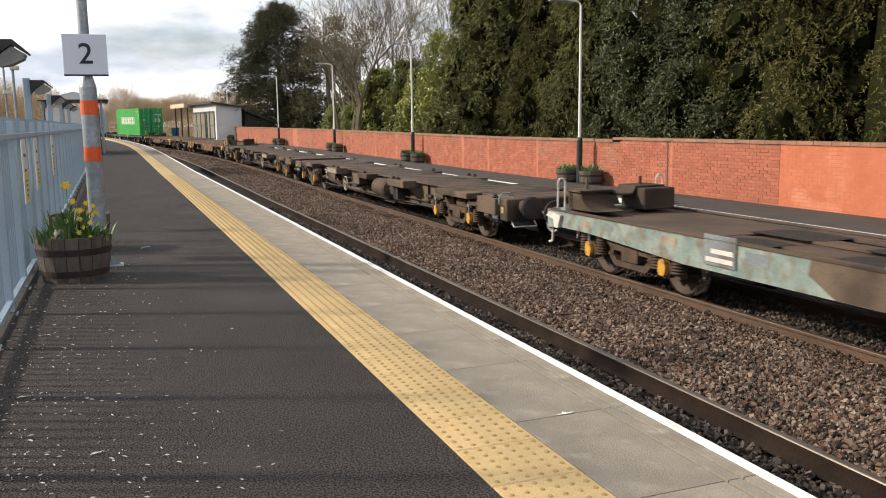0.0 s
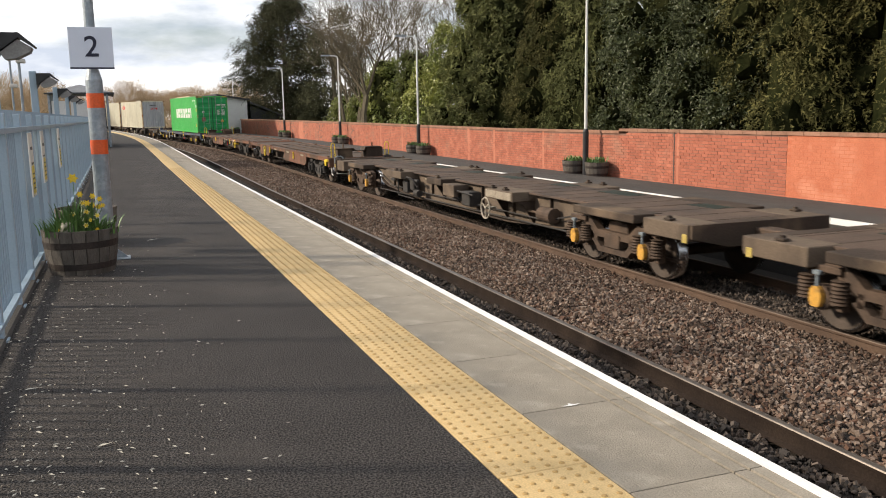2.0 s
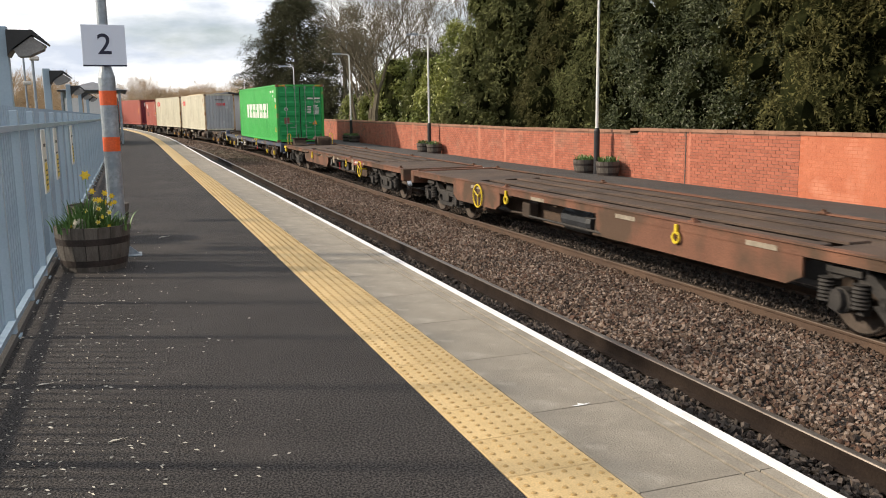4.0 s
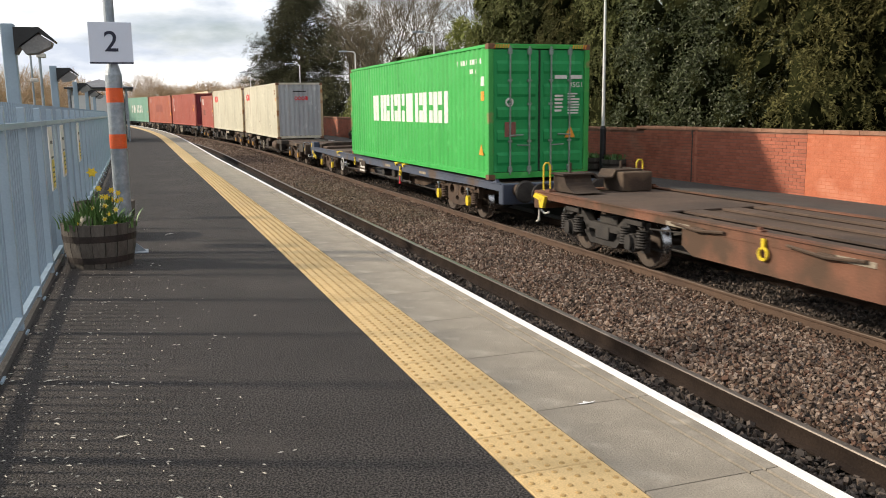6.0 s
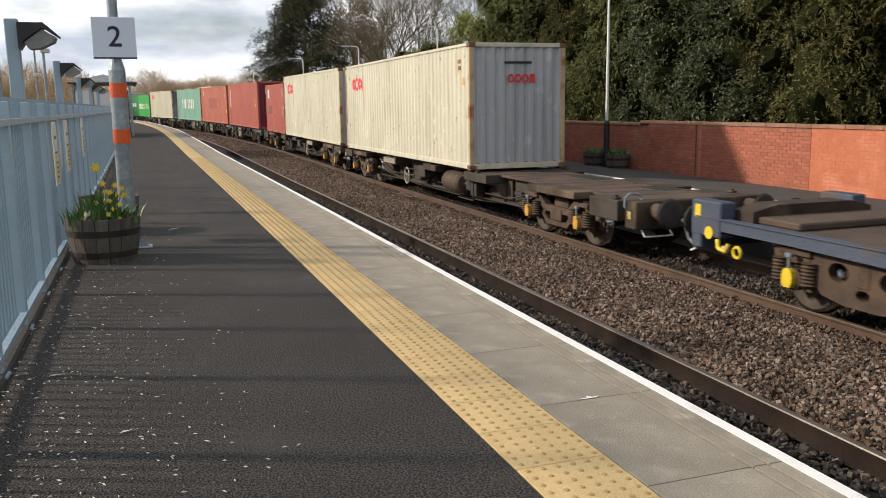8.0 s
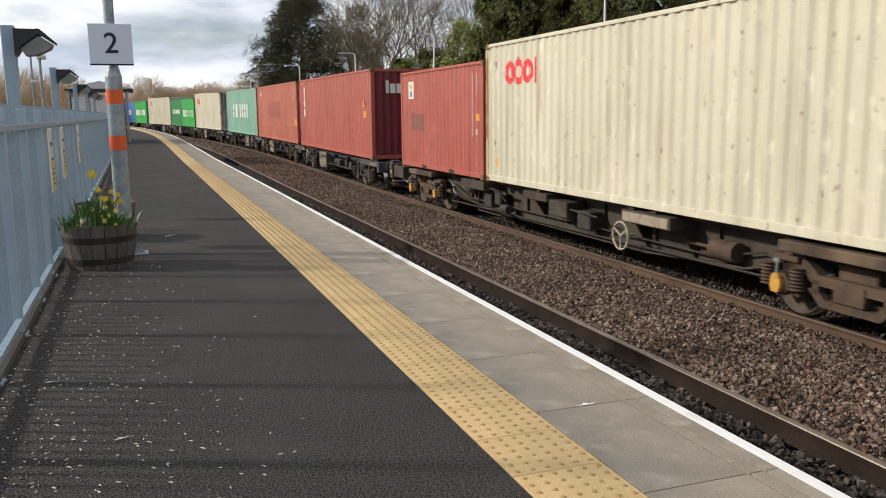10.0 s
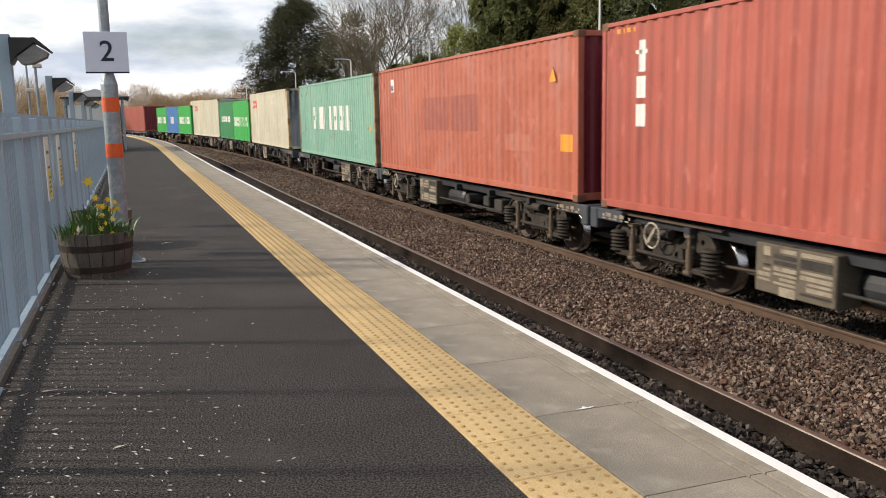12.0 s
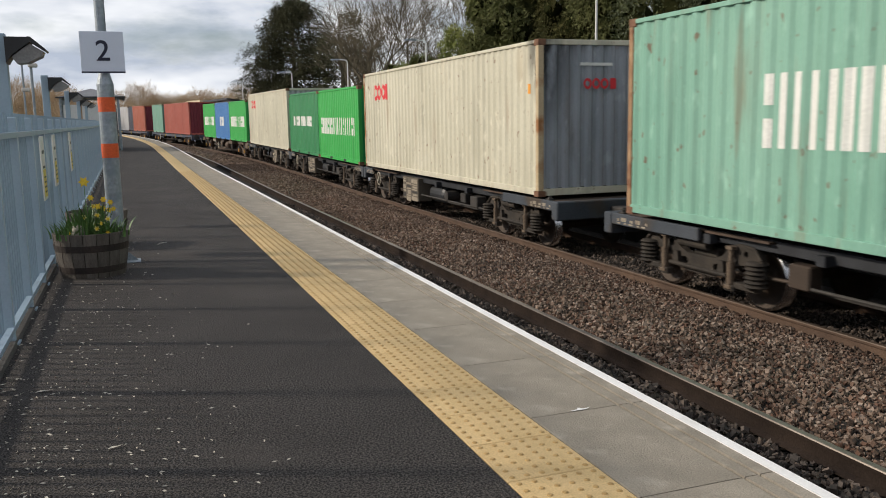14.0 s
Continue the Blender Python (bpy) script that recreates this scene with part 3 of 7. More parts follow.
def barrel(at, r0=.29, r1=.345, h=.42, label="weathered oak half-barrel planter with rusty hoops"):
    t = thing("barrel_planter", label, "planter", "half-barrel planters", at=at)
    n = 18
    prof = [(r0, 0.0), (r0 + (r1 - r0) * .62, h * .45), (r1, h)]
    for i in range(n):
        a0, a1 = 2 * math.pi * (i + .03) / n, 2 * math.pi * (i + .97) / n
        g, v = Geo(), []
        for r, z in prof:
            for a, d in ((a0, 0), (a1, 0), (a1, -.028), (a0, -.028)):
                v.append(((r + d) * math.cos(a), (r + d) * math.sin(a), z))
        f = [(j * 4 + k, j * 4 + (k + 1) % 4, j * 4 + 4 + (k + 1) % 4, j * 4 + 4 + k) for j in (0, 1) for k in range(4)]
        part("stave", g.add(v, f + [(0, 1, 2, 3), (8, 9, 10, 11)]), OAK, t)
    for z0, z1 in ((.05, .11), (h * .60, h * .75)):
        ra, rb = r0 + (r1 - r0) * z0 / h * 1.1 + .004, r0 + (r1 - r0) * z1 / h * 1.1 + .004
        part("hoop", Geo().lathe((0, 0, 0), [(ra, z0), (rb, z1), (rb - .006, z1), (ra - .006, z0)], 36), HOOP, t)
    part("soil", Geo().lathe((0, 0, 0), [(r1 - .04, h - .06), (.12, h - .03), (.01, h - .02)], 18), SOIL, t)
    return t


near_barrel = barrel(pose(-.44, 8.72, 0))
copy_thing(near_barrel, pose(-.46, 10.75, 0, 0, 0, 25))


def daffodils(x, y, z, n, bloom, seed, tall=.34, label="clump of daffodils with narrow leaves growing in a barrel"):
    rnd = random.Random(seed)
    t = thing("daffodil_clump", label, "flowers", "daffodil clumps", at=pose(x, y, z))
    g = Geo()
    for i in range(n):
        a, r = rnd.uniform(0, 6.28), rnd.uniform(0, .19)
        bx, by = r * math.cos(a), r * math.sin(a)
        lean, hgt, w = rnd.uniform(.02, .16), rnd.uniform(.5, 1.0) * tall, rnd.uniform(.006, .011)
        b = a + rnd.uniform(-.9, .9)
        dx, dy, px, py = math.cos(b), math.sin(b), -math.sin(b) * w, math.cos(b) * w
        pts = [(bx + dx * lean * (k / 4) ** 2, by + dy * lean * (k / 4) ** 2, hgt * (k / 4) * (1 - .12 * (k / 4) ** 3)) for k in range(5)]
        v = []
        for k, p in enumerate(pts):
            s = 1 - .85 * (k / 4) ** 3
            v += [(p[0] - px * s, p[1] - py * s, p[2]), (p[0] + px * s, p[1] + py * s, p[2])]
        g.add(v, [(2 * k, 2 * k + 1, 2 * k + 3, 2 * k + 2) for k in range(4)])
    part("leaves", g, DAFF_LEAF, t)
    for fx, fy, fz, size, pale in bloom:
        f = part("flower", Geo().tube((fx * .5, fy * .5, 0), (fx, fy, fz - .01), .004, .003, 5), DAFF_LEAF, t)
        g = Geo()
        for k in range(6):
            a = k * math.pi / 3
            ux, uz = math.cos(a), math.sin(a)
            vx, vz = -uz, ux
            q = [(.008, .0), (.5, .30), (1.0, .0), (.5, -.30)]
            g.add([(fx + size * (ux * a1 + vx * b1), fy - .006 - .012 * a1, fz + size * (uz * a1 + vz * b1)) for a1, b1 in q], [(0, 1, 2, 3)])
        part("petals", g, PALE_PETAL if pale else PETAL, f)
        part("trumpet", Geo().tube((fx, fy - .004, fz), (fx, fy - .05 * size / .04, fz), size * .35, size * .5, 8), PETAL, f)
    return t


daffodils(-.46, 8.66, .37, 125, [(.0, -.05, .53, .052, False), (.07, -.1, .30, .03, True), (.15, -.05, .27, .03, False), (.20, -.02, .25, .03, False), (.10, -.16, .22, .032, True), (-.02, -.12, .20, .03, True), (.13, -.12, .14, .034, True), (.24, .0, .26, .028, False), (.09, -.2, .10, .03, True), (.19, -.14, .18, .03, True), (.05, -.08, .38, .034, False), (.16, -.10, .36, .032, False), (.11, -.14, .30, .034, False), (.22, -.08, .33, .03, False)], 3, .38)
daffodils(-.28, 8.60, .37, 90, [(.0, -.08, .05, .022, False)], 9, .2)
daffodils(-.62, 8.62, .37, 90, [(.0, -.08, .06, .02, False)], 5, .2)

# a wrapped plant label tucked among the flowers
g = Geo().lathe((0, 0, 0), [(.05, 0), (.062, .06), (.05, .12), (.02, .13)], 10)
tagged(new("flower_pot", g.mesh("flower_pot", OLD_POT, True)), "small pale pot among the daffodil leaves", "pot").matrix_world = pose(-.55, 8.56, .37, 10, 8, 0)


# ---- fence ----
F0, F1 = -22.0, 74.0
OFF_F = off(FENCE)


def fence():
    t = thing("steel_fence", "blue-grey steel railing fence along the back of the platform", "fence", kind="")
    part("top_rail", sweep(Geo(), [(OFF_F + .006, 1.345), (OFF_F + .05, 1.345), (OFF_F + .05, 1.385), (OFF_F + .006, 1.385)], F0, F1), FENCE_BLUE, t)
    part("bottom_rail", sweep(Geo(), [(OFF_F + .006, .085), (OFF_F + .05, .085), (OFF_F + .05, .12), (OFF_F + .006, .12)], F0, F1), FENCE_BLUE, t)
    part("kerb", sweep(Geo(), [(OFF_F - .10, 0.0), (OFF_F - .10, .03), (OFF_F + .05, .025), (OFF_F + .06, 0.0)], F0, F1), FAR_ASPHALT, t, "low dark kerb below the fence")
    gp = Geo().box(-.035, .045, -.032, .032, 0, 1.50, .006).box(-.06, .07, -.06, .06, 0.0, .012)
    post = gp.mesh("post", FENCE_POST)
    k = 0
    s = 1.70 - 1.105 * 21
    while s < F1:
        if s > F0:
            part("post", post, None, t, at=stand(s, OFF_F, 0.0))
        s += 1.105
    pale = Geo().tube((-.012, 0, .05), (-.012, 0, 1.53), .012, .012, 6)
    me = pale.mesh("pale", FENCE_BLUE)
    rest = Geo()
    s = F0
    i = 0
    while s < F1:
        if 2.0 < s < 28:
            part("pale", me, None, t, at=stand(s, OFF_F, 0.0))
        else:
            x, y, _ = beside(s, OFF_F, 0)
            rest.box(x - .022, x, y - .011, y + .011, .05, 1.53)
        s += .1228
        i += 1
    tagged(part("pales_beyond", rest, FENCE_BLUE, t), kind="stuff")


fence()


def hooded_light(s):
    t = thing("hooded_light", "tall blue-grey box post carrying a black hooded floodlight", "floodlight", "hooded lights on the fence", at=stand(s, off(-1.14), 0))
    part("column", Geo().box(-.05, .07, -.055, .055, 0, 2.31, .008), FENCE_BLUE, t)
    hood = part("hood", Geo().prism([(.07, 2.27), (.30, 2.27), (.43, 2.15), (.42, 2.135), (.29, 2.225), (.12, 2.10), (.07, 2.02)], "y", -.15, .15), BLACK, t, "black hood")
    part("lamp_head", Geo().prism([(.12, 2.085), (.285, 2.21), (.40, 2.135), (.38, 2.09), (.26, 2.03), (.16, 2.02)], "y", -.12, .12), LAMP_GREY, hood, "grey lamp head")
    return t


light = hooded_light(9.3)
for s, x in ((17.0, -1.38), (25.0, -1.49), (33.2, -1.58), (41.5, -1.62)):
    copy_thing(light, stand(s, off(x), 0))


def notice(s, z0, z1, w):
    t = thing("safety_notice", "white and yellow safety notice fixed to the fence", "notice", "fence notices", at=stand(s, OFF_F + .062, 0))
    part("board", Geo().box(0, .012, -w / 2, w / 2, z0, z1, .003), NOTICE, t)
    part("yellow_panel", Geo().box(.0125, .0145, -w * .36, w * .36, z0 + .03, z0 + (z1 - z0) * .48), NOTICE_YELLOW, t, "yellow lower panel with dark text bars")
    g = Geo()
    for k in range(4):
        zz = z0 + .07 + k * .045
        g.box(.015, .016, -w * .28, w * .28, zz, zz + .014)
    g.box(.0125, .014, -w * .3, w * .3, z1 - .16, z1 - .13)
    g.box(.0125, .014, -w * .3, w * .3, (z0 + z1) / 2, (z0 + z1) / 2 + .02)
    part("text_print", g, BLACK, t)


notice(8.75, .74, 1.33, .32)
notice(10.1, .78, 1.33, .32)
notice(12.8, .80, 1.33, .32)


def slim_pole(x, y, z1, r, arm=0.0, label="slim grey lamp pole standing behind the fence"):
    t = thing("lamp_pole", label, "lamp pole", "poles behind the fence", at=pose(x, y, -1.7))
    p = part("pole", Geo().tube((0, 0, 0), (0, 0, z1 + 1.7), r, r * .85, 10), GALV, t)
    if arm:
        part("arm", Geo().tube((0, 0, z1 + 1.66), (arm, 0, z1 + 1.66), r * .5, r * .5, 8), GALV, t)
    if not arm:
        part("camera_head", Geo().box(-.06, .14, -.08, .08, z1 + 1.0, z1 + 1.1, .02), CREAM_PLASTIC, p)


slim_pole(-2.1, 15, 3.15, .045, -.8)
slim_pole(-2.6, 25, 3.0, .03)
slim_pole(-2.1, 22, 3.45, .035)


# waiting shelter on the near platform
def shelter():
    t = thing("waiting_shelter", "platform shelter with a shallow grey hipped roof and pale panels", "shelter", at=stand(47, off(-1.2), 0))
    r = part("roof", Geo().add([(-1.75, -3.1, 2.55), (1.25, -3.1, 2.55), (1.25, 3.1, 2.55), (-1.75, 3.1, 2.55), (-.25, -1.7, 3.0), (-.25, 1.7, 3.0)], [(0, 1, 4), (1, 2, 5, 4), (2, 3, 5), (3, 0, 4, 5), (0, 3, 2, 1)]), SHELTER_GREY, t)
    part("fascia", Geo().box(1.2, 1.28, -3.14, 3.14, 2.50, 2.58, .01).box(-1.78, 1.28, -3.16, -3.10, 2.50, 2.58, .01), DARK_STEEL, r)
    for y in (-2.9, -1.45, 0, 1.45, 2.9):
        for x in (-1.6, .95):
            part("column", Geo().box(x - .05, x + .05, y - .05, y + .05, 0, 2.5, .008), GALV, t)
    for x0, x1 in ((-1.5, -.75), (-.68, .05), (.12, .85)):
        part("end_panel", Geo().box(x0, x1, -2.93, -2.90, .2, 2.2), RENDER_WHITE if x0 < .1 else GLASS_DARK, t, "framed end panel")
    part("back_panel", Geo().box(-1.65, -1.62, -2.9, 2.9, .2, 2.3), RENDER_WHITE, t)
    t2 = thing("information_board", "upright white information board on two legs", "board", at=stand(44, off(-.70), 0))
    part("board", Geo().box(-.17, .17, -.03, .03, .5, 2.35, .01), RENDER_WHITE, t2)
    for x in (-.14, .14):
        part("leg", Geo().box(x - .03, x + .03, -.03, .03, 0, .5), DARK_STEEL, t2)


shelter()


# ---- far platform furniture ----
def lamp_post(s, head=1):
    t = thing("lamp_post", "slender white lamp post with a black base section and short arm", "street lamp", "lamp posts on the far platform", at=stand(s, off(WALL - .42), -.39))
    part("base", Geo().lathe((0, 0, 0), [(.085, 0), (.085, 1.25), (.055, 1.33)], 14), POLE_BLACK, t)
    p = part("column", Geo().tube((0, 0, 1.3), (0, 0, 5.0), .048, .034, 12), POLE_WHITE, t)
    a = part("arm", Geo().pipe([(0, 0, 4.96), (-.04, 0, 5.05), (-.14, 0, 5.10), (-.62, 0, 5.12)], .024), POLE_WHITE, t)
    part("lantern", Geo().prism([(-1.0, 5.08), (-.96, 5.14), (-.6, 5.17), (-.45, 5.14), (-.5, 5.08)], "y", -.10, .10), GALV, a, "flat grey lantern")
    return t


def shrub(x, y, z, seed):
    rnd = random.Random(seed)
    t = thing("planter_plants", "low green plants filling a barrel planter", "plants", "planter plants", at=pose(x, y, z))
    g = Geo()
    for i in range(150):
        a, r = rnd.uniform(0, 6.28), .27 * math.sqrt(rnd.random())
        h = rnd.uniform(.06, .2)
        b = rnd.uniform(0, 6.28)
        dx, dy = math.cos(b) * .05, math.sin(b) * .05
        px, py = -math.sin(b) * .016, math.cos(b) * .016
        x1, y1 = r * math.cos(a), r * math.sin(a)
        g.add([(x1 - px, y1 - py, h * .3), (x1 + px, y1 + py, h * .3), (x1 + dx + px, y1 + dy + py, h), (x1 + dx * 1.4, y1 + dy * 1.4, h * 1.1)], [(0, 1, 2, 3)])
    part("leaves", g, DAFF_LEAF, t)


far_barrel = None
for k, s in enumerate((21.3, 35.6, 49.2, 63.8, 81.0)):
    if k == 0:
        lamp0 = lamp_post(s)
    else:
        copy_thing(lamp0, stand(s, off(WALL - .42), -.39))
    for j, (ds, do) in enumerate(((-.62, -.42), (.55, -.48))):
        copy_thing(near_barrel, stand(s + ds, off(WALL + do), -.40, 40 * k + 15 * j))
        px, py, pz = beside(s + ds, off(WALL + do), -.40 + .36)
        shrub(px, py, pz, 10 * k + j)


def station_building():
    t = thing("station_building", "white rendered station building with dark glazed bays and sloping roof", "building", at=stand(80.6, 3.0, -.4))
    part("wall", Geo().prism([(0, 0), (2.35, 0), (2.35, 3.02), (0, 3.35)], "y", 0, 10.5), RENDER_WHITE, t)
    for y in (1.5, 3.5, 5.5, 7.5, 9.4):
        f = part("window", Geo().box(-.06, .02, y - .9, y + .9, .15, 2.75, .01), DARK_STEEL, t, "dark framed glazed bay")
        for z in (.25, 1.45):
            part("pane", Geo().box(-.08, -.055, y - .78, y - .04, z, z + 1.1), PALE_PANE, f)
            # The dark panes at 3.5 stand in for a doorway's shade.
            part("pane", Geo().box(-.08, -.055, y + .04, y + .78, z, z + 1.1), PALE_PANE if y != 3.5 else GLASS_DARK, f)
    part("roof", Geo().prism([(-.5, 3.44), (2.6, 3.00), (2.6, 3.12), (-.5, 3.60)], "y", -.3, 10.8), DARK_STEEL, t)
    t6 = thing("platform_canopy", "cream-edged canopy on dark posts over the platform", "canopy", at=stand(91.3, 2.4, -.4))
    part("canopy_roof", Geo().box(0, 4.2, 0, 6.5, 3.3, 3.42), ROOF_GREY, t6)
    part("fascia", Geo().box(-.08, 0, -.06, 6.5, 3.2, 3.62), CREAM, t6, "cream fascia board")
    part("fascia", Geo().box(0, 4.2, -.08, 0, 3.2, 3.62), CREAM, t6, "cream fascia board")
    for y in (.4, 3.3, 6.2):
        part("canopy_post", Geo().box(.3, .42, y - .06, y + .06, 0, 3.3), DARK_STEEL, t6)
    t3 = thing("recycling_bin", "blue plastic wheeled bin by the shelter", "bin", at=stand(100.5, off(WALL - 1.2), -.4))
    part("tub", Geo().prism([(-.3, 0), (.3, 0), (.36, 1.0), (-.36, 1.0)], "y", -.35, .35), BLUE_BIN, t3)
    part("lid", Geo().box(-.4, .4, -.4, .4, 1.0, 1.08, .02), BLUE_BIN, t3)
    t4 = thing("equipment_cabinet", "dark grey equipment cabinet at the end of the wall", "cabinet", at=stand(81.4, off(WALL - .3), -.4))
    part("case", Geo().box(-.4, .4, -.35, .35, 0, 1.35, .02), DARK_STEEL, t4)
    part("door", Geo().box(-.42, -.4, -.3, .3, .08, 1.28, .005), DARK_STEEL, t4)
    t5 = thing("lean_to", "dark lean-to with a steep sloping roof beside the station building", "building", at=stand(81.0, 5.75, -.4))
    # Dark solid colours in the shaded void below the roof.
    part("wall", Geo().prism([(0, 0), (2.6, 0), (2.6, 1.5), (0, 2.5)], "y", 0, 6), DARK_STEEL, t5)
    part("roof", Geo().prism([(-.1, 2.75), (3.1, 1.45), (3.1, 1.62), (-.1, 2.92)], "y", -.3, 6.3), ROOF_GREY, t5)


station_building()


# ---- the train ----
def paint(name, c1, c2, dirt, dirt_at=0.64, rust=0.0, dents=0.25, soot=None):
    """Container paint: chalked patches, thin rust runs, shallow dents; soot round a point if one is given."""
    m = surface(name, c1, c2, 0.8, 0.55, bump=0.06, fine=50, dirt=dirt, dirt_at=dirt_at, dirt_scale=1.6, stretch=(1, 1, 0.35), spec=0.35, grain=0.12)
    n, l = m.node_tree.nodes, m.node_tree.links
    b = n["Principled BSDF"]
    co = n.new("ShaderNodeTexCoord")

    def cloud(scale, stretch, lo, hi, detail=6):
        mp, t, r = n.new("ShaderNodeMapping"), n.new("ShaderNodeTexNoise"), n.new("ShaderNodeMapRange")
        mp.inputs["Scale"].default_value = stretch
        t.inputs["Scale"].default_value, t.inputs["Detail"].default_value = scale, detail
        r.inputs["From Min"].default_value, r.inputs["From Max"].default_value = lo, hi
        l.new(co.outputs["Object"], mp.inputs["Vector"])
        l.new(mp.outputs["Vector"], t.inputs["Vector"])
        l.new(t.outputs["Fac"], r.inputs["Value"])
        return r.outputs["Result"]

    def over(fac, colour):
        x = n.new("ShaderNodeMix")
        x.data_type = "RGBA"
        l.new(b.inputs["Base Color"].links[0].from_socket, x.inputs["A"])
        x.inputs["B"].default_value = (*colour, 1)
        l.new(fac, x.inputs["Factor"])
        l.new(x.outputs["Result"], b.inputs["Base Color"])

    def times(u, v):
        x = n.new("ShaderNodeMath")
        x.operation = "MULTIPLY"
        for k, q in enumerate((u, v)):
            if isinstance(q, float):
                x.inputs[k].default_value = q
            else:
                l.new(q, x.inputs[k])
        return x.outputs[0]

    # grime in the hollows of the wear, long vertical runs, small bright-rust chips
    dark = tuple(c * .55 for c in c1)
    over(times(cloud(2.6, (1, 1, 0.10), 0.52, 0.74), .55), dark)
    pale = tuple(min(c * 1.25 + .05, 1) for c in c2)
    over(times(cloud(5.0, (1, 1, 0.5), 0.60, 0.72), .5), pale)
    if rust:
        over(times(cloud(3.4, (1, 1, 0.12), 0.60, 0.72), rust), (0.20, 0.085, 0.035))
        over(times(cloud(9.0, (1, 1, 0.6), 0.66, 0.70), min(rust * 1.6, 1.0)), (0.15, 0.055, 0.025))
    if soot:
        d, r = n.new("ShaderNodeVectorMath"), n.new("ShaderNodeMapRange")
        d.operation = "DISTANCE"
        mp = n.new("ShaderNodeMapping")
        mp.inputs["Scale"].default_value = (1.0, 1.0, 0.55)
        d.inputs[1].default_value = (soot[0], soot[1], soot[2] * .55)
        l.new(co.outputs["Object"], mp.inputs["Vector"])
        l.new(mp.outputs["Vector"], d.inputs[0])
        r.inputs["From Min"].default_value, r.inputs["From Max"].default_value = soot[3], soot[3] * .25
        l.new(d.outputs["Value"], r.inputs["Value"])
        over(times(r.outputs["Result"], cloud(4.0, (1, 1, .3), 0.30, 0.50)), (0.012, 0.012, 0.013))
    if dents:
        bp = n.new("ShaderNodeBump")
        bp.inputs["Strength"].default_value, bp.inputs["Distance"].default_value = dents, 0.12
        l.new(cloud(1.5, (1, 1, 1), 0.0, 1.0, 3), bp.inputs["Height"])
        l.new(b.inputs["Normal"].links[0].from_socket, bp.inputs["Normal"])
        l.new(bp.outputs["Normal"], b.inputs["Normal"])
    return m


BRIGHT_GREEN = paint("container_bright_green", (0.038, 0.355, 0.066), (0.048, 0.40, 0.080), (0.055, 0.29, 0.072), 0.68, 0.08)
# Door and end materials here are darker than the sides they go with.
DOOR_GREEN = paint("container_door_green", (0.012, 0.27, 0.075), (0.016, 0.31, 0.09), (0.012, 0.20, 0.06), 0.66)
DEEP_GREEN = paint("container_deep_green", (0.03, 0.20, 0.075), (0.04, 0.24, 0.09), (0.05, 0.16, 0.07))
CREAM_BOX = paint("container_cream", (0.51, 0.485, 0.375), (0.61, 0.58, 0.46), (0.45, 0.40, 0.29), 0.66, 0.35)
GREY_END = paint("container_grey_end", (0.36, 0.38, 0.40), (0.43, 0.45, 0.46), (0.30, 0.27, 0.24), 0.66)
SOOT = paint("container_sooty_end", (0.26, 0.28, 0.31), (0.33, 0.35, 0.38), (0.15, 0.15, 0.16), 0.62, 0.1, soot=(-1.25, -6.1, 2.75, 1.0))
CREAM_SOOT = paint("container_cream_sooted", (0.51, 0.485, 0.375), (0.61, 0.58, 0.46), (0.45, 0.40, 0.29), 0.66, 0.35, soot=(-1.25, -6.1, 2.75, 0.62))
RED_BOX = paint("container_red", (0.345, 0.082, 0.060), (0.405, 0.108, 0.080), (0.31, 0.098, 0.077), 0.58, 0.18)
ORANGE_RED = paint("container_orange_red", (0.385, 0.108, 0.066), (0.455, 0.140, 0.088), (0.38, 0.142, 0.108), 0.57, 0.3, 0.45)
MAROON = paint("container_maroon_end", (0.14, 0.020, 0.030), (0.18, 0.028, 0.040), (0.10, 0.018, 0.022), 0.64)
SEA_GREEN = paint("container_sea_green", (0.18, 0.365, 0.280), (0.235, 0.425, 0.335), (0.20, 0.31, 0.24), 0.64, 0.45)
BLUE_BOX = paint("container_blue", (0.05, 0.17, 0.42), (0.07, 0.21, 0.48), (0.05, 0.13, 0.32))
WHITE_BOX = paint("container_grey_white", (0.46, 0.46, 0.47), (0.54, 0.54, 0.55), (0.38, 0.35, 0.32))
GREEN_POST = surface("green_post_rust", (0.045, 0.36, 0.07), (0.06, 0.40, 0.09), 2, 0.7, bump=0.1, dirt=(0.28, 0.17, 0.08), dirt_at=0.60, dirt_scale=2.2)
CREAM_POST = surface("cream_post_rust", (0.50, 0.38, 0.22), (0.58, 0.46, 0.30), 2, 0.75, bump=0.1, dirt=(0.28, 0.13, 0.05), dirt_at=0.52, dirt_scale=2.2)
RUSTY_POST = surface("rusted_corner_post", (0.30, 0.17, 0.09), (0.42, 0.28, 0.16), 4, 0.85, bump=0.1, dirt=(0.15, 0.06, 0.03), dirt_at=0.55, dirt_scale=3)
CASTING = surface("corner_casting", (0.14, 0.07, 0.04), (0.24, 0.12, 0.07), 8, 0.85, bump=0.2)
PRINT_WHITE = surface("white_lettering", (0.76, 0.77, 0.72), (0.84, 0.84, 0.80), 4, 0.6, bump=0)
WORN_WHITE = surface("worn_white_lettering", (0.50, 0.50, 0.46), (0.64, 0.63, 0.58), 6, 0.7, bump=0)
PRINT_RED = surface("red_lettering", (0.72, 0.035, 0.045), (0.78, 0.05, 0.06), 4, 0.6, bump=0)
PRINT_BLUE = surface("blue_print", (0.02, 0.07, 0.28), (0.03, 0.09, 0.33), 4, 0.6, bump=0)
PRINT_ORANGE = surface("orange_print", (0.80, 0.32, 0.03), (0.85, 0.38, 0.05), 4, 0.6, bump=0)
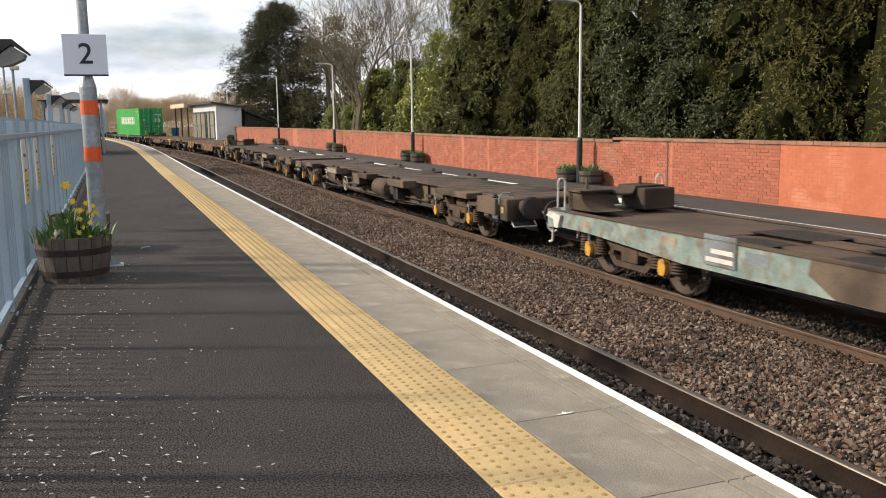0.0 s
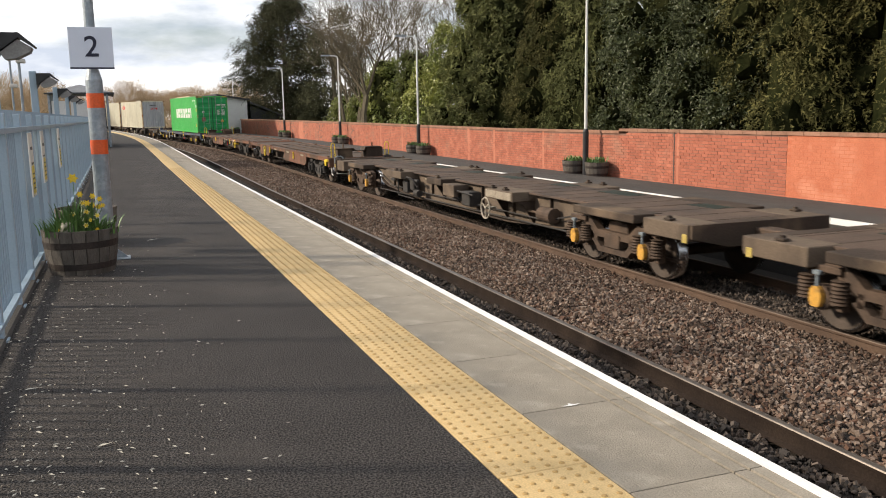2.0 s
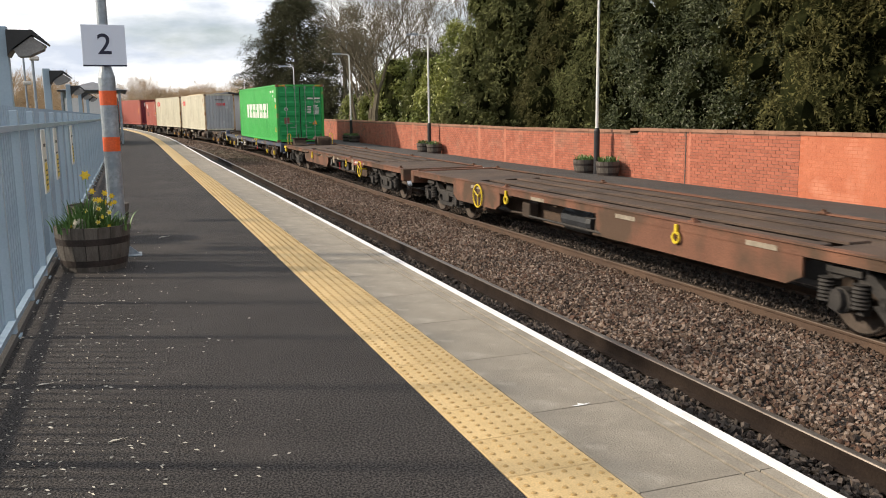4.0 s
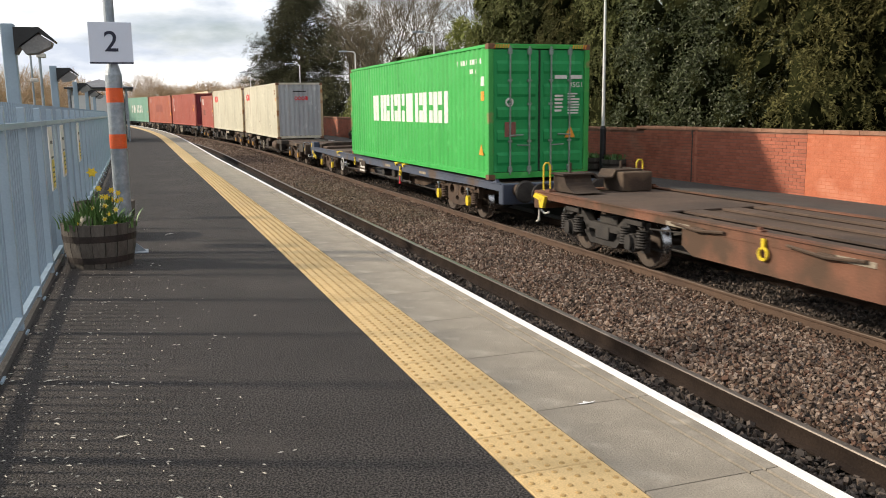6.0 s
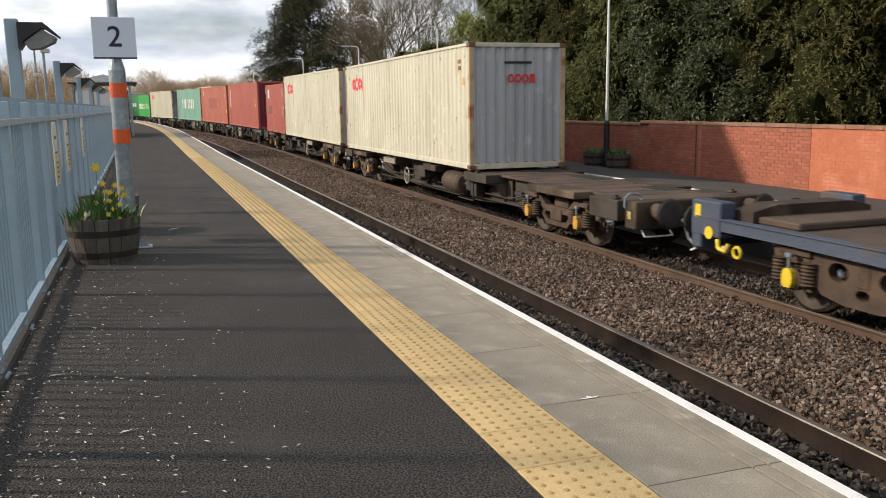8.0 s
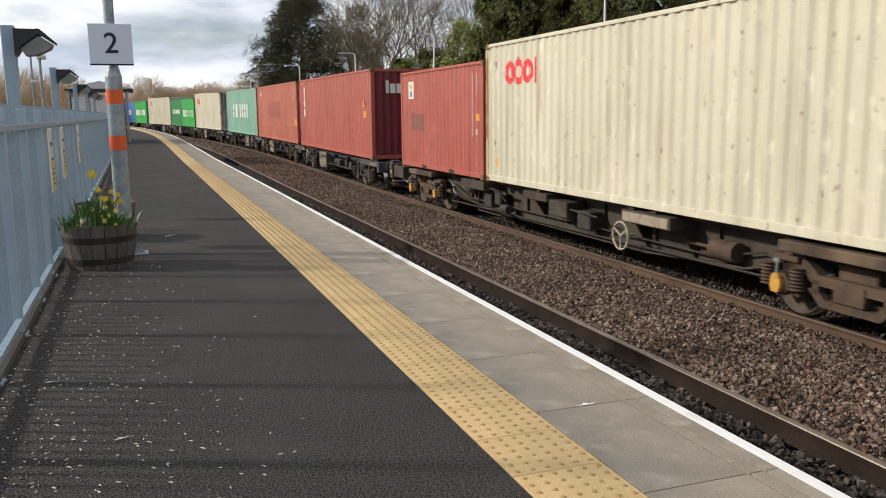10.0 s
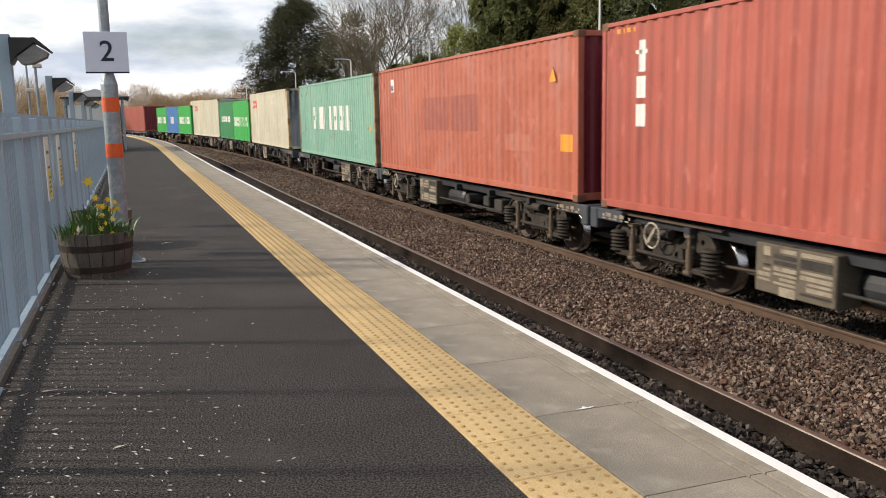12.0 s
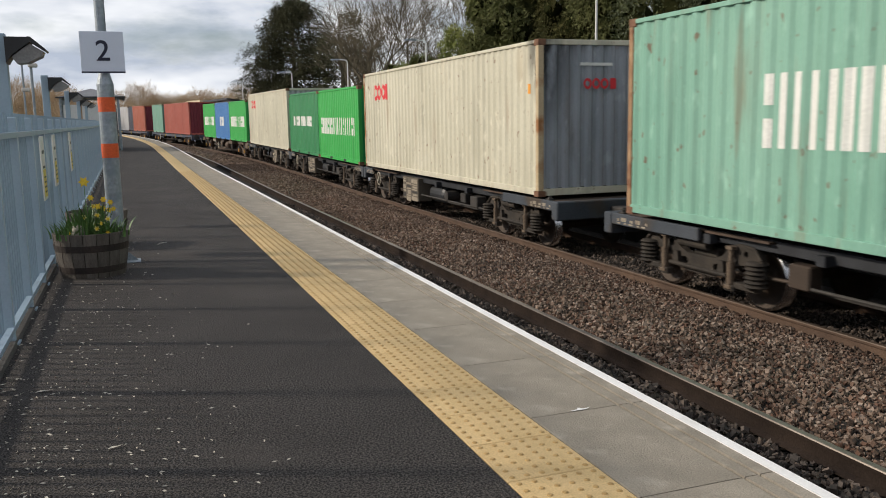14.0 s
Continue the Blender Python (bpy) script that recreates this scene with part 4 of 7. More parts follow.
WORN_PANEL = surface("worn_label_panel", (0.26, 0.22, 0.165), (0.36, 0.31, 0.24), 7, 0.8, bump=0.1, dirt=(0.14, 0.10, 0.07), dirt_at=0.6, dirt_scale=8)
PATCH = surface("worn_paint_patch", (0.21, 0.090, 0.072), (0.31, 0.12, 0.092), 12, 0.8, bump=0.1)
GHOST = surface("overpainted_name", (0.335, 0.098, 0.072), (0.40, 0.125, 0.09), 3, 0.65, bump=0.05)
SCUFF = surface("scraped_paint", (0.43, 0.16, 0.11), (0.52, 0.22, 0.155), 4, 0.7, bump=0.1, dirt=(0.42, 0.128, 0.08), dirt_at=0.48, dirt_scale=3)
ROD = surface("lock_rod", (0.20, 0.27, 0.23), (0.34, 0.42, 0.38), 8, 0.5, 0.3, bump=0.05)
SEAL_AND_HOLE = surface("gasket_and_hole_dark", (0.01, 0.02, 0.015), (0.02, 0.03, 0.02), 4, 0.7)

SPEED, AT7 = 13.31, 7.0
TIMES = [i * 0.5 for i in range(29)]


def run_pose(u, half, t):
    """Where a vehicle with pivots half apart from its middle u stands at t."""
    s = u - SPEED * (t - AT7)
    p, q = Vector(beside(s - half, 0, RAIL)), Vector(beside(s + half, 0, RAIL))
    d = q - p
    m = (p + q) / 2
    return pose(m.x, m.y, m.z, math.degrees(math.atan2(d.z, math.hypot(d.x, d.y))), 0, math.degrees(math.atan2(-d.x, d.y)))


MOVERS, SPINNERS = [], []


# containers
def corrugated(lo, hi, pitch, depth):
    """(position, recess) pairs of a trapezoid profile."""
    n = max(int(round((hi - lo) / pitch)), 1)
    p = (hi - lo) / n
    out = [(lo, 0.0)]
    for i in range(n):
        a = lo + i * p
        out += [(a + p * .14, 0.0), (a + p * .36, depth), (a + p * .64, depth), (a + p * .86, 0.0)]
    return out + [(hi, 0.0)]


def side_panel(L, H, sgn):
    g = Geo()
    x = 1.205
    pr = corrugated(-L / 2 + .12, L / 2 - .12, .283, .031)
    v = []
    for y, d in pr:
        v += [(sgn * (x - d), y, .14), (sgn * (x - d), y, H - .07)]
    return g.add(v, [(2 * i, 2 * i + 1, 2 * i + 3, 2 * i + 2) for i in range(len(pr) - 1)])


def end_panel(L, H, sgn):
    g = Geo()
    y = L / 2 - .02
    pr = corrugated(-1.10, 1.10, .25, .045)
    v = []
    for x, d in pr:
        v += [(x, sgn * (y - d), .14), (x, sgn * (y - d), H - .09)]
    return g.add(v, [(2 * i, 2 * i + 1, 2 * i + 3, 2 * i + 2) for i in range(len(pr) - 1)])


def container(u0, L, H, side, end, label, frame_mat=None, post_mat=None, doors=False):
    """A shipping container; its front (lower u) end faces the camera. Origin on the bottom, in the middle."""
    t = thing("shipping_container", label, "shipping container", "containers on the train")
    fm = frame_mat or side
    W = 1.219
    g = Geo()
    for sx in (-1, 1):
        xa, xb = sorted((sx * (W - .055), sx * W))
        g.box(xa, xb, -L / 2 + .1, L / 2 - .1, .03, .15, .006)
        g.box(xa, xb, -L / 2 + .1, L / 2 - .1, H - .075, H - .01, .006)
    for sy in (-1, 1):
        ya, yb = sorted((sy * (L / 2 - .055), sy * L / 2))
        g.box(-W + .1, W - .1, ya, yb, .02, .15, .006)
        g.box(-W + .1, W - .1, ya, yb, H - .10, H - .005, .006)
    part("rail_frame", g, fm, t)
    for sx in (-1, 1):
        for sy in (-1, 1):
            xa, xb = sorted((sx * (W - .12), sx * W))
            ya, yb = sorted((sy * (L / 2 - .11), sy * L / 2))
            part("corner_post", Geo().box(xa, xb, ya, yb, .11, H - .11, .01), post_mat or fm, t)
            for z0 in (0, H - .118):
                xa2, xb2 = sorted((sx * (W - .162), sx * (W + .002)))
                ya2, yb2 = sorted((sy * (L / 2 - .178), sy * (L / 2 + .002)))
                part("corner_casting", Geo().box(xa2, xb2, ya2, yb2, z0, z0 + .118, .008), CASTING, t)
        part("side_panel", side_panel(L, H, sx), side, t)
    # Pockets are dark plates proud of the rail, coloured like shaded hollows.
    if L < 7:
        for sx in (-1, 1):
            for y in (-1.03, 1.03):
                part("fork_pocket", Geo().box(*sorted((sx * (W - .02), sx * (W + .002))), y - .18, y + .18, .04, .13), SEAL_AND_HOLE, t, "dark plate painting the shade of a fork pocket")
    part("roof_panel", Geo().box(-W + .05, W - .05, -L / 2 + .06, L / 2 - .06, H - .05, H - .03), fm, t)
    part("floor", Geo().box(-W + .06, W - .06, -L / 2 + .06, L / 2 - .06, .10, .16), SEAL_AND_HOLE, t)
    part("end_panel", end_panel(L, H, 1), end, t)
    if not doors:
        part("end_panel", end_panel(L, H, -1), end, t)
    else:
        y = -L / 2
        for sx in (-1, 1):
            xa, xb = sorted((sx * .022, sx * 1.09))
            d = part("door", Geo().box(xa, xb, y + .03, y + .075, .16, H - .12, .006), end, t, "door leaf with pressed ribs")
            n = 5
            for k in range(n):
                z = .30 + k * (H - .45) / n
                part("rib", Geo().prism([(y + .031, z), (y + .002, z + .07), (y + .002, z + .22), (y + .031, z + .29)], "x", xa + .08, xb - .08), end, d)
            for rx in (.26, .72):
                r = part("lock_rod", Geo().tube((sx * rx, y - .025, .10), (sx * rx, y - .025, H - .05), .019, .019, 10), ROD, t, "galvanised lock rod")
                for z in (.16, .8, 1.6, 2.1, H - .22):
                    part("bracket", Geo().box(sx * rx - .045, sx * rx + .045, y - .04, y + .012, z, z + (.12 if z in (.16, H - .22) else .045), .006), ROD, r)
                hz = .95 - (.22 if rx < .5 else 0)
                part("handle", Geo().tube((sx * rx, y - .045, hz), (sx * (rx + (.30 if rx < .5 else -.30)), y - .045, hz + .01), .014, .014, 8), ROD, r)
        part("gasket", Geo().box(-.02, .02, y + .02, y + .06, .16, H - .12), SEAL_AND_HOLE, t)
        # warning chevrons on the door header
        for sx in (-1, 1):
            for k in range(6):
                a = sx * (.78 + k * .06)
                g = Geo().prism([(a, H - .095), (a + .03, H - .095), (a + .055, H - .015), (a + .025, H - .015)], "y", y - .006, y - .003)
                part("chevron", g, PRINT_ORANGE, t, "orange chevron stripe")
    return t


def lie_on(g, L, y0, y1, z0, z1):
    """A coat of paint from y0 to y1 on the platform side, following the corrugation."""
    pr = corrugated(-L / 2 + .12, L / 2 - .12, .283, .031)
    ys, ds = [q[0] for q in pr], [q[1] for q in pr]
    cuts = [y0] + [y for y in ys if y0 + .002 < y < y1 - .002] + [y1]
    for a, b in zip(cuts, cuts[1:]):
        xa, xb = [-1.2085 + float(np.interp(q, ys, ds)) for q in (a, b)]
        g.add([(xa, a, z0), (xb, b, z0), (xb, b, z1), (xa, a, z1)], [(0, 1, 2, 3)])
    return g


def on_side(t, L, y_from_front, width, z0, z1, mat, name="marking", label="", slots=0, tilt=None):
    """A flat marking on the side that faces the platform; y counted from the front end."""
    x = -1.209
    y0 = -L / 2 + y_from_front
    g = Geo()
    if tilt == "tri":
        g.prism([(y0, z0), (y0 + width, z0), (y0 + width / 2, z1)], "x", x - .004, x)
    else:
        lie_on(g, L, y0, y0 + width, z0, z1)
    return part(name, g, mat, t, label)


def blocks(t, L, y0, y1, z0, z1, n, mat, seed, name="name_block", thin=.10):
    """A painted company name as a row of heavy upright bars, no letters."""
    rnd = random.Random(seed)
    w, h = (y1 - y0) / n, z1 - z0
    for i in range(n):
        a, k = -L / 2 + y0 + (i + .05) * w, (.36 if thin < .12 else .27) * w
        g = lie_on(Geo(), L, a, a + k, z0, z1)
        b = a + (.44 + .12 * rnd.random()) * w
        if rnd.random() < .45:
            lie_on(lie_on(g, L, b, b + k, z0, z0 + h * .40), L, b, b + k, z0 + h * .58, z1)
        else:
            lie_on(g, L, b, b + k, z0, z1)
        part(name, g, mat, t)


def end_rings(t, L, x0, x1, z0, z1, mat):
    """The same round mark on the front end."""
    w = (x1 - x0) / 4
    for i in range(4):
        c = x0 + (i + .5) * w
        if i < 3:
            g = Geo().add([(c + w * .48 * q * math.cos(k * math.pi / 10), -L / 2 - .004, (z0 + z1) / 2 + (z1 - z0) / 2 * q * math.sin(k * math.pi / 10)) for k in range(20) for q in (1.0, .55)], [(2 * k, 2 * k + 1, (2 * k + 3) % 40, (2 * k + 2) % 40) for k in range(20)])
        else:
            g = Geo().box(c - w * .35, c + w * .35, -L / 2 - .004, -L / 2 - .001, z0, z1)
        part("logo_mark", g, mat, t)


def rings(t, L, y0, y1, z0, z1, mat, n=4):
    """A round-lettered company mark as plain rings and bars."""
    w = (y1 - y0) / n
    pr = corrugated(-L / 2 + .12, L / 2 - .12, .283, .031)
    ys, ds = [q[0] for q in pr], [q[1] for q in pr]
    for i in range(n):
        c = -L / 2 + y0 + (i + .5) * w
        g, v, m = Geo(), [], 40
        if i > 0:
            for k in range(m):
                a = 2 * math.pi * k / m
                for q in (1.0, .75, .48):
                    y = c + w * .52 * q * math.cos(a)
                    v.append((-1.209 + float(np.interp(y, ys, ds)), y, (z0 + z1) / 2 + (z1 - z0) / 2 * q * math.sin(a)))
            g.add(v, [(3 * k + j, 3 * k + j + 1, (3 * k + 4 + j) % (3 * m), (3 * k + 3 + j) % (3 * m)) for k in range(m) for j in (0, 1)])
        else:
            lie_on(g, L, c + w * .02, c + w * .36, z0, z1)
        part("logo_mark", g, mat, t)


def small_print(t, L, y0, w, z0, z1, n, mat, end=False, x0=0, seed=1):
    """Rows of unreadable print as bars, on the side or on the front end."""
    rnd = random.Random(seed)
    g = Geo()
    h = (z1 - z0) / n
    for i in range(n):
        k = rnd.uniform(.6, 1.0)
        if end:
            g.box(x0, x0 + w * k, -L / 2 - .004, -L / 2 - .001, z0 + i * h, z0 + i * h + h * .55)
        else:
            lie_on(g, L, -L / 2 + y0, -L / 2 + y0 + w * k, z0 + i * h, z0 + i * h + h * .62)
    return part("stencil_print", g, mat, t)


def dashes(t, L, y0, n, pitch, z0, h, mat):
    g = Geo()
    for i in range(n):
        lie_on(g, L, -L / 2 + y0 + i * pitch, -L / 2 + y0 + i * pitch + pitch * .42, z0, z0 + h)
    return part("stencil_print", g, mat, t)


# bogies
def wheel_mesh():
    g = Geo()
    for s in (-1, 1):
        prof = [(.06, s * .68), (.15, s * .66), (.34, s * .70), (.36, s * .665), (.45, s * .665), (.445, s * .69), (.42, s * .70), (.412, s * .80), (.382, s * .803), (.36, s * .80), (.33, s * .74), (.15, s * .76), (.10, s * .86), (.06, s * .86)]
        g.lathe((0, 0, 0), prof, 28, "x")
    g.tube((-1.0, 0, 0), (1.0, 0, 0), .075, .075, 12)
    me = g.mesh("wheelset", WHEEL, True)
    me.materials.append(TREAD)
    for p in me.polygons:
        rr = [math.hypot(me.vertices[i].co.y, me.vertices[i].co.z) for i in p.vertices]
        if min(rr) > .378:
            p.material_index = 1
    return me


WHEELSET = wheel_mesh()


def holed_plate(g, outline, holes, x0, x1):
    """Adds a plate across x from an outline of (y, z) pairs, with round or oval holes (y, z, ry, rz) cut through."""
    cu = bpy.data.curves.new("plate_outline", "CURVE")
    cu.dimensions, cu.fill_mode, cu.extrude = "2D", "BOTH", abs(x1 - x0) / 2
    loops = [outline] + [[(y + ry * math.cos(k * math.pi / 8), z + rz * math.sin(k * math.pi / 8)) for k in range(16)] for y, z, ry, rz in holes]
    for pts in loops:
        sp = cu.splines.new("POLY")
        sp.points.add(len(pts) - 1)
        for q, (y, z) in zip(sp.points, pts):
            q.co = (y, z, 0, 1)
        sp.use_cyclic_u = True
    ob = new("plate_outline", cu)
    me = bpy.data.meshes.new_from_object(ob)
    bpy.data.objects.remove(ob)
    mid = (x0 + x1) / 2
    g.add([(mid + v.co.z, v.co.x, v.co.y) for v in me.vertices], [tuple(f.vertices) for f in me.polygons])
    bpy.data.meshes.remove(me)
    bpy.data.curves.remove(cu)
    return g


def bogie_frame_mesh(solid):
    g = Geo()
    for s in (-1, 1):
        x0, x1 = sorted((s * .93, s * 1.05))
        if solid:
            holed_plate(g, [(-1.36, .52), (-1.40, .80), (-1.05, .93), (-.5, .88), (.5, .88), (1.05, .93), (1.40, .80), (1.36, .52), (1.20, .52), (1.15, .62), (.85, .62), (.60, .32), (.25, .26), (-.25, .26), (-.60, .32), (-.85, .62), (-1.15, .62), (-1.20, .52)], [(-.36, .62, .15, .11), (.36, .62, .15, .11), (-.80, .77, .07, .05), (.80, .77, .07, .05), (0, .42, .10, .06)], x0, x1)
            g.box(x0 - .012, x1 + .012, -.09, .09, .50, .80, .01)
        else:
            g.prism([(-1.27, .60), (-1.26, .70), (-1.0, .82), (-.72, .82), (-.45, .62), (.45, .62), (.72, .82), (1.0, .82), (1.26, .70), (1.27, .60), (1.0, .70), (.8, .70), (.52, .50), (-.52, .50), (-.8, .70), (-1.0, .72)], "x", x0, x1)
            g.prism([(-.62, .44), (-.42, .26), (.42, .26), (.62, .44), (.52, .48), (.36, .35), (-.36, .35), (-.52, .48)], "x", x0, x1)
            g.box(x0, x1, -.55, -.46, .40, .56).box(x0, x1, .46, .55, .40, .56)
            g.box(x0 - .02, x1 + .02, -.22, .22, .36, .58, .01)
        for a in (-1.0, 1.0):
            for d in (-.21, .21):
                g.box(x0, x1, a + d - .045, a + d + .045, .30, .78, .008)
            g.box(*sorted((s * 1.05, s * 1.10)), a - .25, a + .25, .72, .80, .008)
        g.box(*sorted((s * .86, s * .92)), -.35, .35, .28, .40)
        g.tube((s * .80, -1.5, .34), (s * .80, 1.5, .34), .028, .028, 8)
    g.box(-.95, .95, -.28, .28, .50, .78, .02)
    if solid:
        for a in (-1.35, 1.35):
            g.box(-.95, .95, a - .05, a + .05, .62, .72)
    for a in (-.45, .45):
        g.box(-.9, .9, a - .06, a + .06, .30, .40)
    return g


FRAME_SOLID = {m.name: bogie_frame_mesh(True).mesh("bogie", m) for m in (BOGIE_BROWN, BOGIE_GREY)}
FRAME_OPEN = {m.name: bogie_frame_mesh(False).mesh("bogie", m) for m in (BOGIE_BROWN, BOGIE_GREY)}


def set_frame_mesh():
    """The gull-shaped side frames of the short wagons' bogies, with round holes."""
    g = Geo()
    up = [(-1.20, .66), (-1.17, .76), (-1.02, .85), (-.78, .86), (-.62, .82), (-.46, .66), (-.30, .60)]
    lo = [(-.26, .34), (-.46, .38), (-.62, .50), (-.80, .58), (-1.05, .60)]
    for s in (-1, 1):
        x0, x1 = sorted((s * .93, s * 1.03))
        holed_plate(g, up + [(-a, b) for a, b in reversed(up)] + [(-a, b) for a, b in reversed(lo)] + lo, [(-.66, .70, .055, .055), (.66, .70, .055, .055), (-.36, .48, .09, .055), (.36, .48, .09, .055), (-.92, .74, .04, .04), (.92, .74, .04, .04)], x0, x1)
        for a in (-.66, .66):
            g.prism([(a * .75 - .07, .45), (a * .75 + .07, .45), (a * .75 + .04, .60), (a * .75 - .04, .60)], "x", *sorted((s * 1.02, s * 1.09)))
        g.tube((s * 1.08, -.62, .42), (s * 1.08, .62, .42), .032, .032, 8)
        g.tube((s * 1.04, -.20, .76), (s * 1.04, .42, .76), .075, .075, 12)
        for a in (-1, 1):
            g.pipe([(s * 1.0, a * .80, .84), (s * 1.04, a * 1.10, .82), (s * 1.06, a * 1.24, .70), (s * 1.06, a * 1.30, .50)], .022, 6)
            g.box(*sorted((s * .98, s * 1.12)), a - .20, a + .20, .29, .37, .01)
            g.box(*sorted((s * 1.0, s * 1.14)), a * .72 - .10, a * .72 + .10, .24, .33, .012)
    g.box(-.95, .95, -.26, .26, .46, .72, .02)
    return g


FRAME_SET = set_frame_mesh().mesh("bogie", SET_BOGIE)
BIG_COIL = Geo().lathe((0, 0, 0), [(.15 if i % 2 else .115, i * .34 / 12) for i in range(13)], 14).mesh("spring", SET_BOGIE)
SET_DAMPER = Geo().tube((0, 0, .30), (0, 0, .62), .052, .052, 12).tube((0, 0, .62), (0, 0, .80), .034, .034, 10).box(-.05, .05, -.06, .06, .78, .83, .008).box(-.06, .06, -.07, .07, .27, .32, .008).mesh("damper", DUSTY)


def set_bogie(w, y):
    """A bogie of the close-coupled short wagons: one large coil and one damper beside each wheel."""
    b = part("bogie", FRAME_SET, None, w, "four-wheel bogie caked in brake dust", at=pose(0, y, 0))
    for a in (-1.0, 1.0):
        SPINNERS.append((part("wheelset", WHEELSET, None, b, at=pose(0, a, .42)), a))
        for s in (-1, 1):
            part("spring", BIG_COIL, None, b, at=pose(s * 1.06, a + .16 * a, .34))
            part("damper", SET_DAMPER, None, b, at=pose(s * 1.10, a - .28 * a, 0))
    return b


def ring_wheel(w, y, z, mat, r, x=-1.24):
    """A brake wheel painted as a ring with a slanting bar."""
    g = Geo().ring((x, y, z), (1, 0, 0), r, .015, 28, 6)
    g.tube((x, y - r * .62, z + r * .74), (x, y + r * .62, z - r * .74), .030, .030, 6)
    part("handwheel", g.tube((x, y, z), (x + .22, y, z), .03, .03, 8), mat, w, "white-rimmed brake handwheel")


def coil():
    prof = []
    for i in range(13):
        prof.append((.075 if i % 2 else .10, i * .26 / 12))
    return Geo().lathe((0, 0, 0), prof, 12)


COILS = {m.name: coil().mesh("spring", m) for m in (BOGIE_BROWN, BOGIE_GREY)}
COVERS = {m.name: Geo().prism([(-.05, .34), (.05, .34), (.08, .39), (.085, .47), (.065, .54), (.03, .57), (-.03, .57), (-.065, .54), (-.085, .47), (-.08, .39)], "x", -.05, .02).mesh("axlebox_cover", m) for m in (AMBER, YELLOW, BOGIE_GREY)}
BOXES = {m.name: Geo().tube((-.07, 0, .44), (.05, 0, .44), .15, .15, 14).box(-.05, .05, -.19, .19, .36, .44, .01).mesh("axlebox", m) for m in (BOGIE_BROWN, BOGIE_GREY)}
DAMPERS = Geo().tube((0, 0, .56), (0, 0, .74), .02, .02, 8).box(-.03, .03, -.05, .05, .70, .75, .006).mesh("damper", PALE_SLATE)


def bogie(w, y, solid, mat, cover):
    fr = (FRAME_SOLID if solid else FRAME_OPEN)[mat.name]
    b = part("bogie", fr, None, w, "four-wheel bogie caked in brake dust", at=pose(0, y, 0))
    for a in (-1.0, 1.0):
        ws = part("wheelset", WHEELSET, None, b, at=pose(0, a, .42))
        SPINNERS.append((ws, a))
        for s in (-1, 1):
            part("axlebox", BOXES[mat.name], None, b, at=pose(s * 1.06, a, 0, 0, 0, 0 if s < 0 else 180))
            part("axlebox_cover", COVERS[cover.name], None, b, at=pose(s * 1.15, a, 0, 0, 0, 0 if s < 0 else 180))
            for d in (-.24, .24):
                part("spring", COILS[mat.name], None, b, at=pose(s * 1.08, a + d, .40))
            if cover is not BOGIE_GREY:
                part("damper", DAMPERS, None, b, at=pose(s * 1.17, a, 0))
    return b


def handwheel(w, y, z, mat, r=.24, x=-1.24):
    g = Geo().ring((x, y, z), (1, 0, 0), r, .018, 24, 6)
    for k in range(3):
        a = k * 2.094 + .5
        g.tube((x, y, z), (x, y + r * math.cos(a), z + r * math.sin(a)), .015, .015, 6)
    part("handwheel", g.tube((x, y, z), (x + .25, y, z), .025, .025, 8), mat, w, "brake handwheel")


def hoop(w, x, y, z0, z1, mat, wide=.14, r=.016):
    pts = [(x - wide / 2, y, z0), (x - wide / 2, y, z1 - .06), (x - wide / 4, y, z1), (x + wide / 4, y, z1), (x + wide / 2, y, z1 - .06), (x + wide / 2, y, z0)]
    part("grab_hoop", Geo().pipe(pts, r, 8), mat, w, "tubular grab hoop")


def twistlock(w, y, mat):
    for s in (-1, 1):
        part("twistlock", Geo().box(s * 1.13 - .055, s * 1.13 + .055, y - .075, y + .075, 1.0, 1.028, .005).prism([(y - .03, 1.028), (y + .03, 1.028), (y + .022, 1.062), (y - .022, 1.062)], "x", s * 1.13 - .03, s * 1.13 + .03), mat, w)


def buffers(w, y, sgn, mat):
    """The draw gear at an end of the wagon: two round buffers and a screw coupling."""
    for s in (-1, 1):
        b = part("buffer", Geo().tube((s * .87, y, .90 - .04), (s * .87, y + sgn * .34, .86), .13, .12, 16), mat, w)
        part("buffer_head", Geo().lathe((0, 0, 0), [(.22, 0), (.235, .02), (.2, .05), (.05, .06)], 20, "x"), BOGIE_GREY, b, at=pose(s * .87, y + sgn * .34, .86, 0, 0, 90 * sgn))
    part("coupling", Geo().box(-.1, .1, min(y, y + sgn * .5), max(y, y + sgn * .5), .74, .88, .02).pipe([(-.05, y + sgn * .5, .8), (-.05, y + sgn * .62, .55), (.05, y + sgn * .62, .55), (.05, y + sgn * .5, .8)], .025), BOGIE_BROWN, w, "coupling hook and link")
    for s in (-.45, .45):
        part("air_hose", Geo().pipe([(s, y, .75), (s, y + sgn * .16, .68), (s, y + sgn * .25, .45), (s + .05, y + sgn * .33, .38), (s + .1, y + sgn * .42, .42)], .022), OFF_WHITE if s < 0 else BLACK, w)


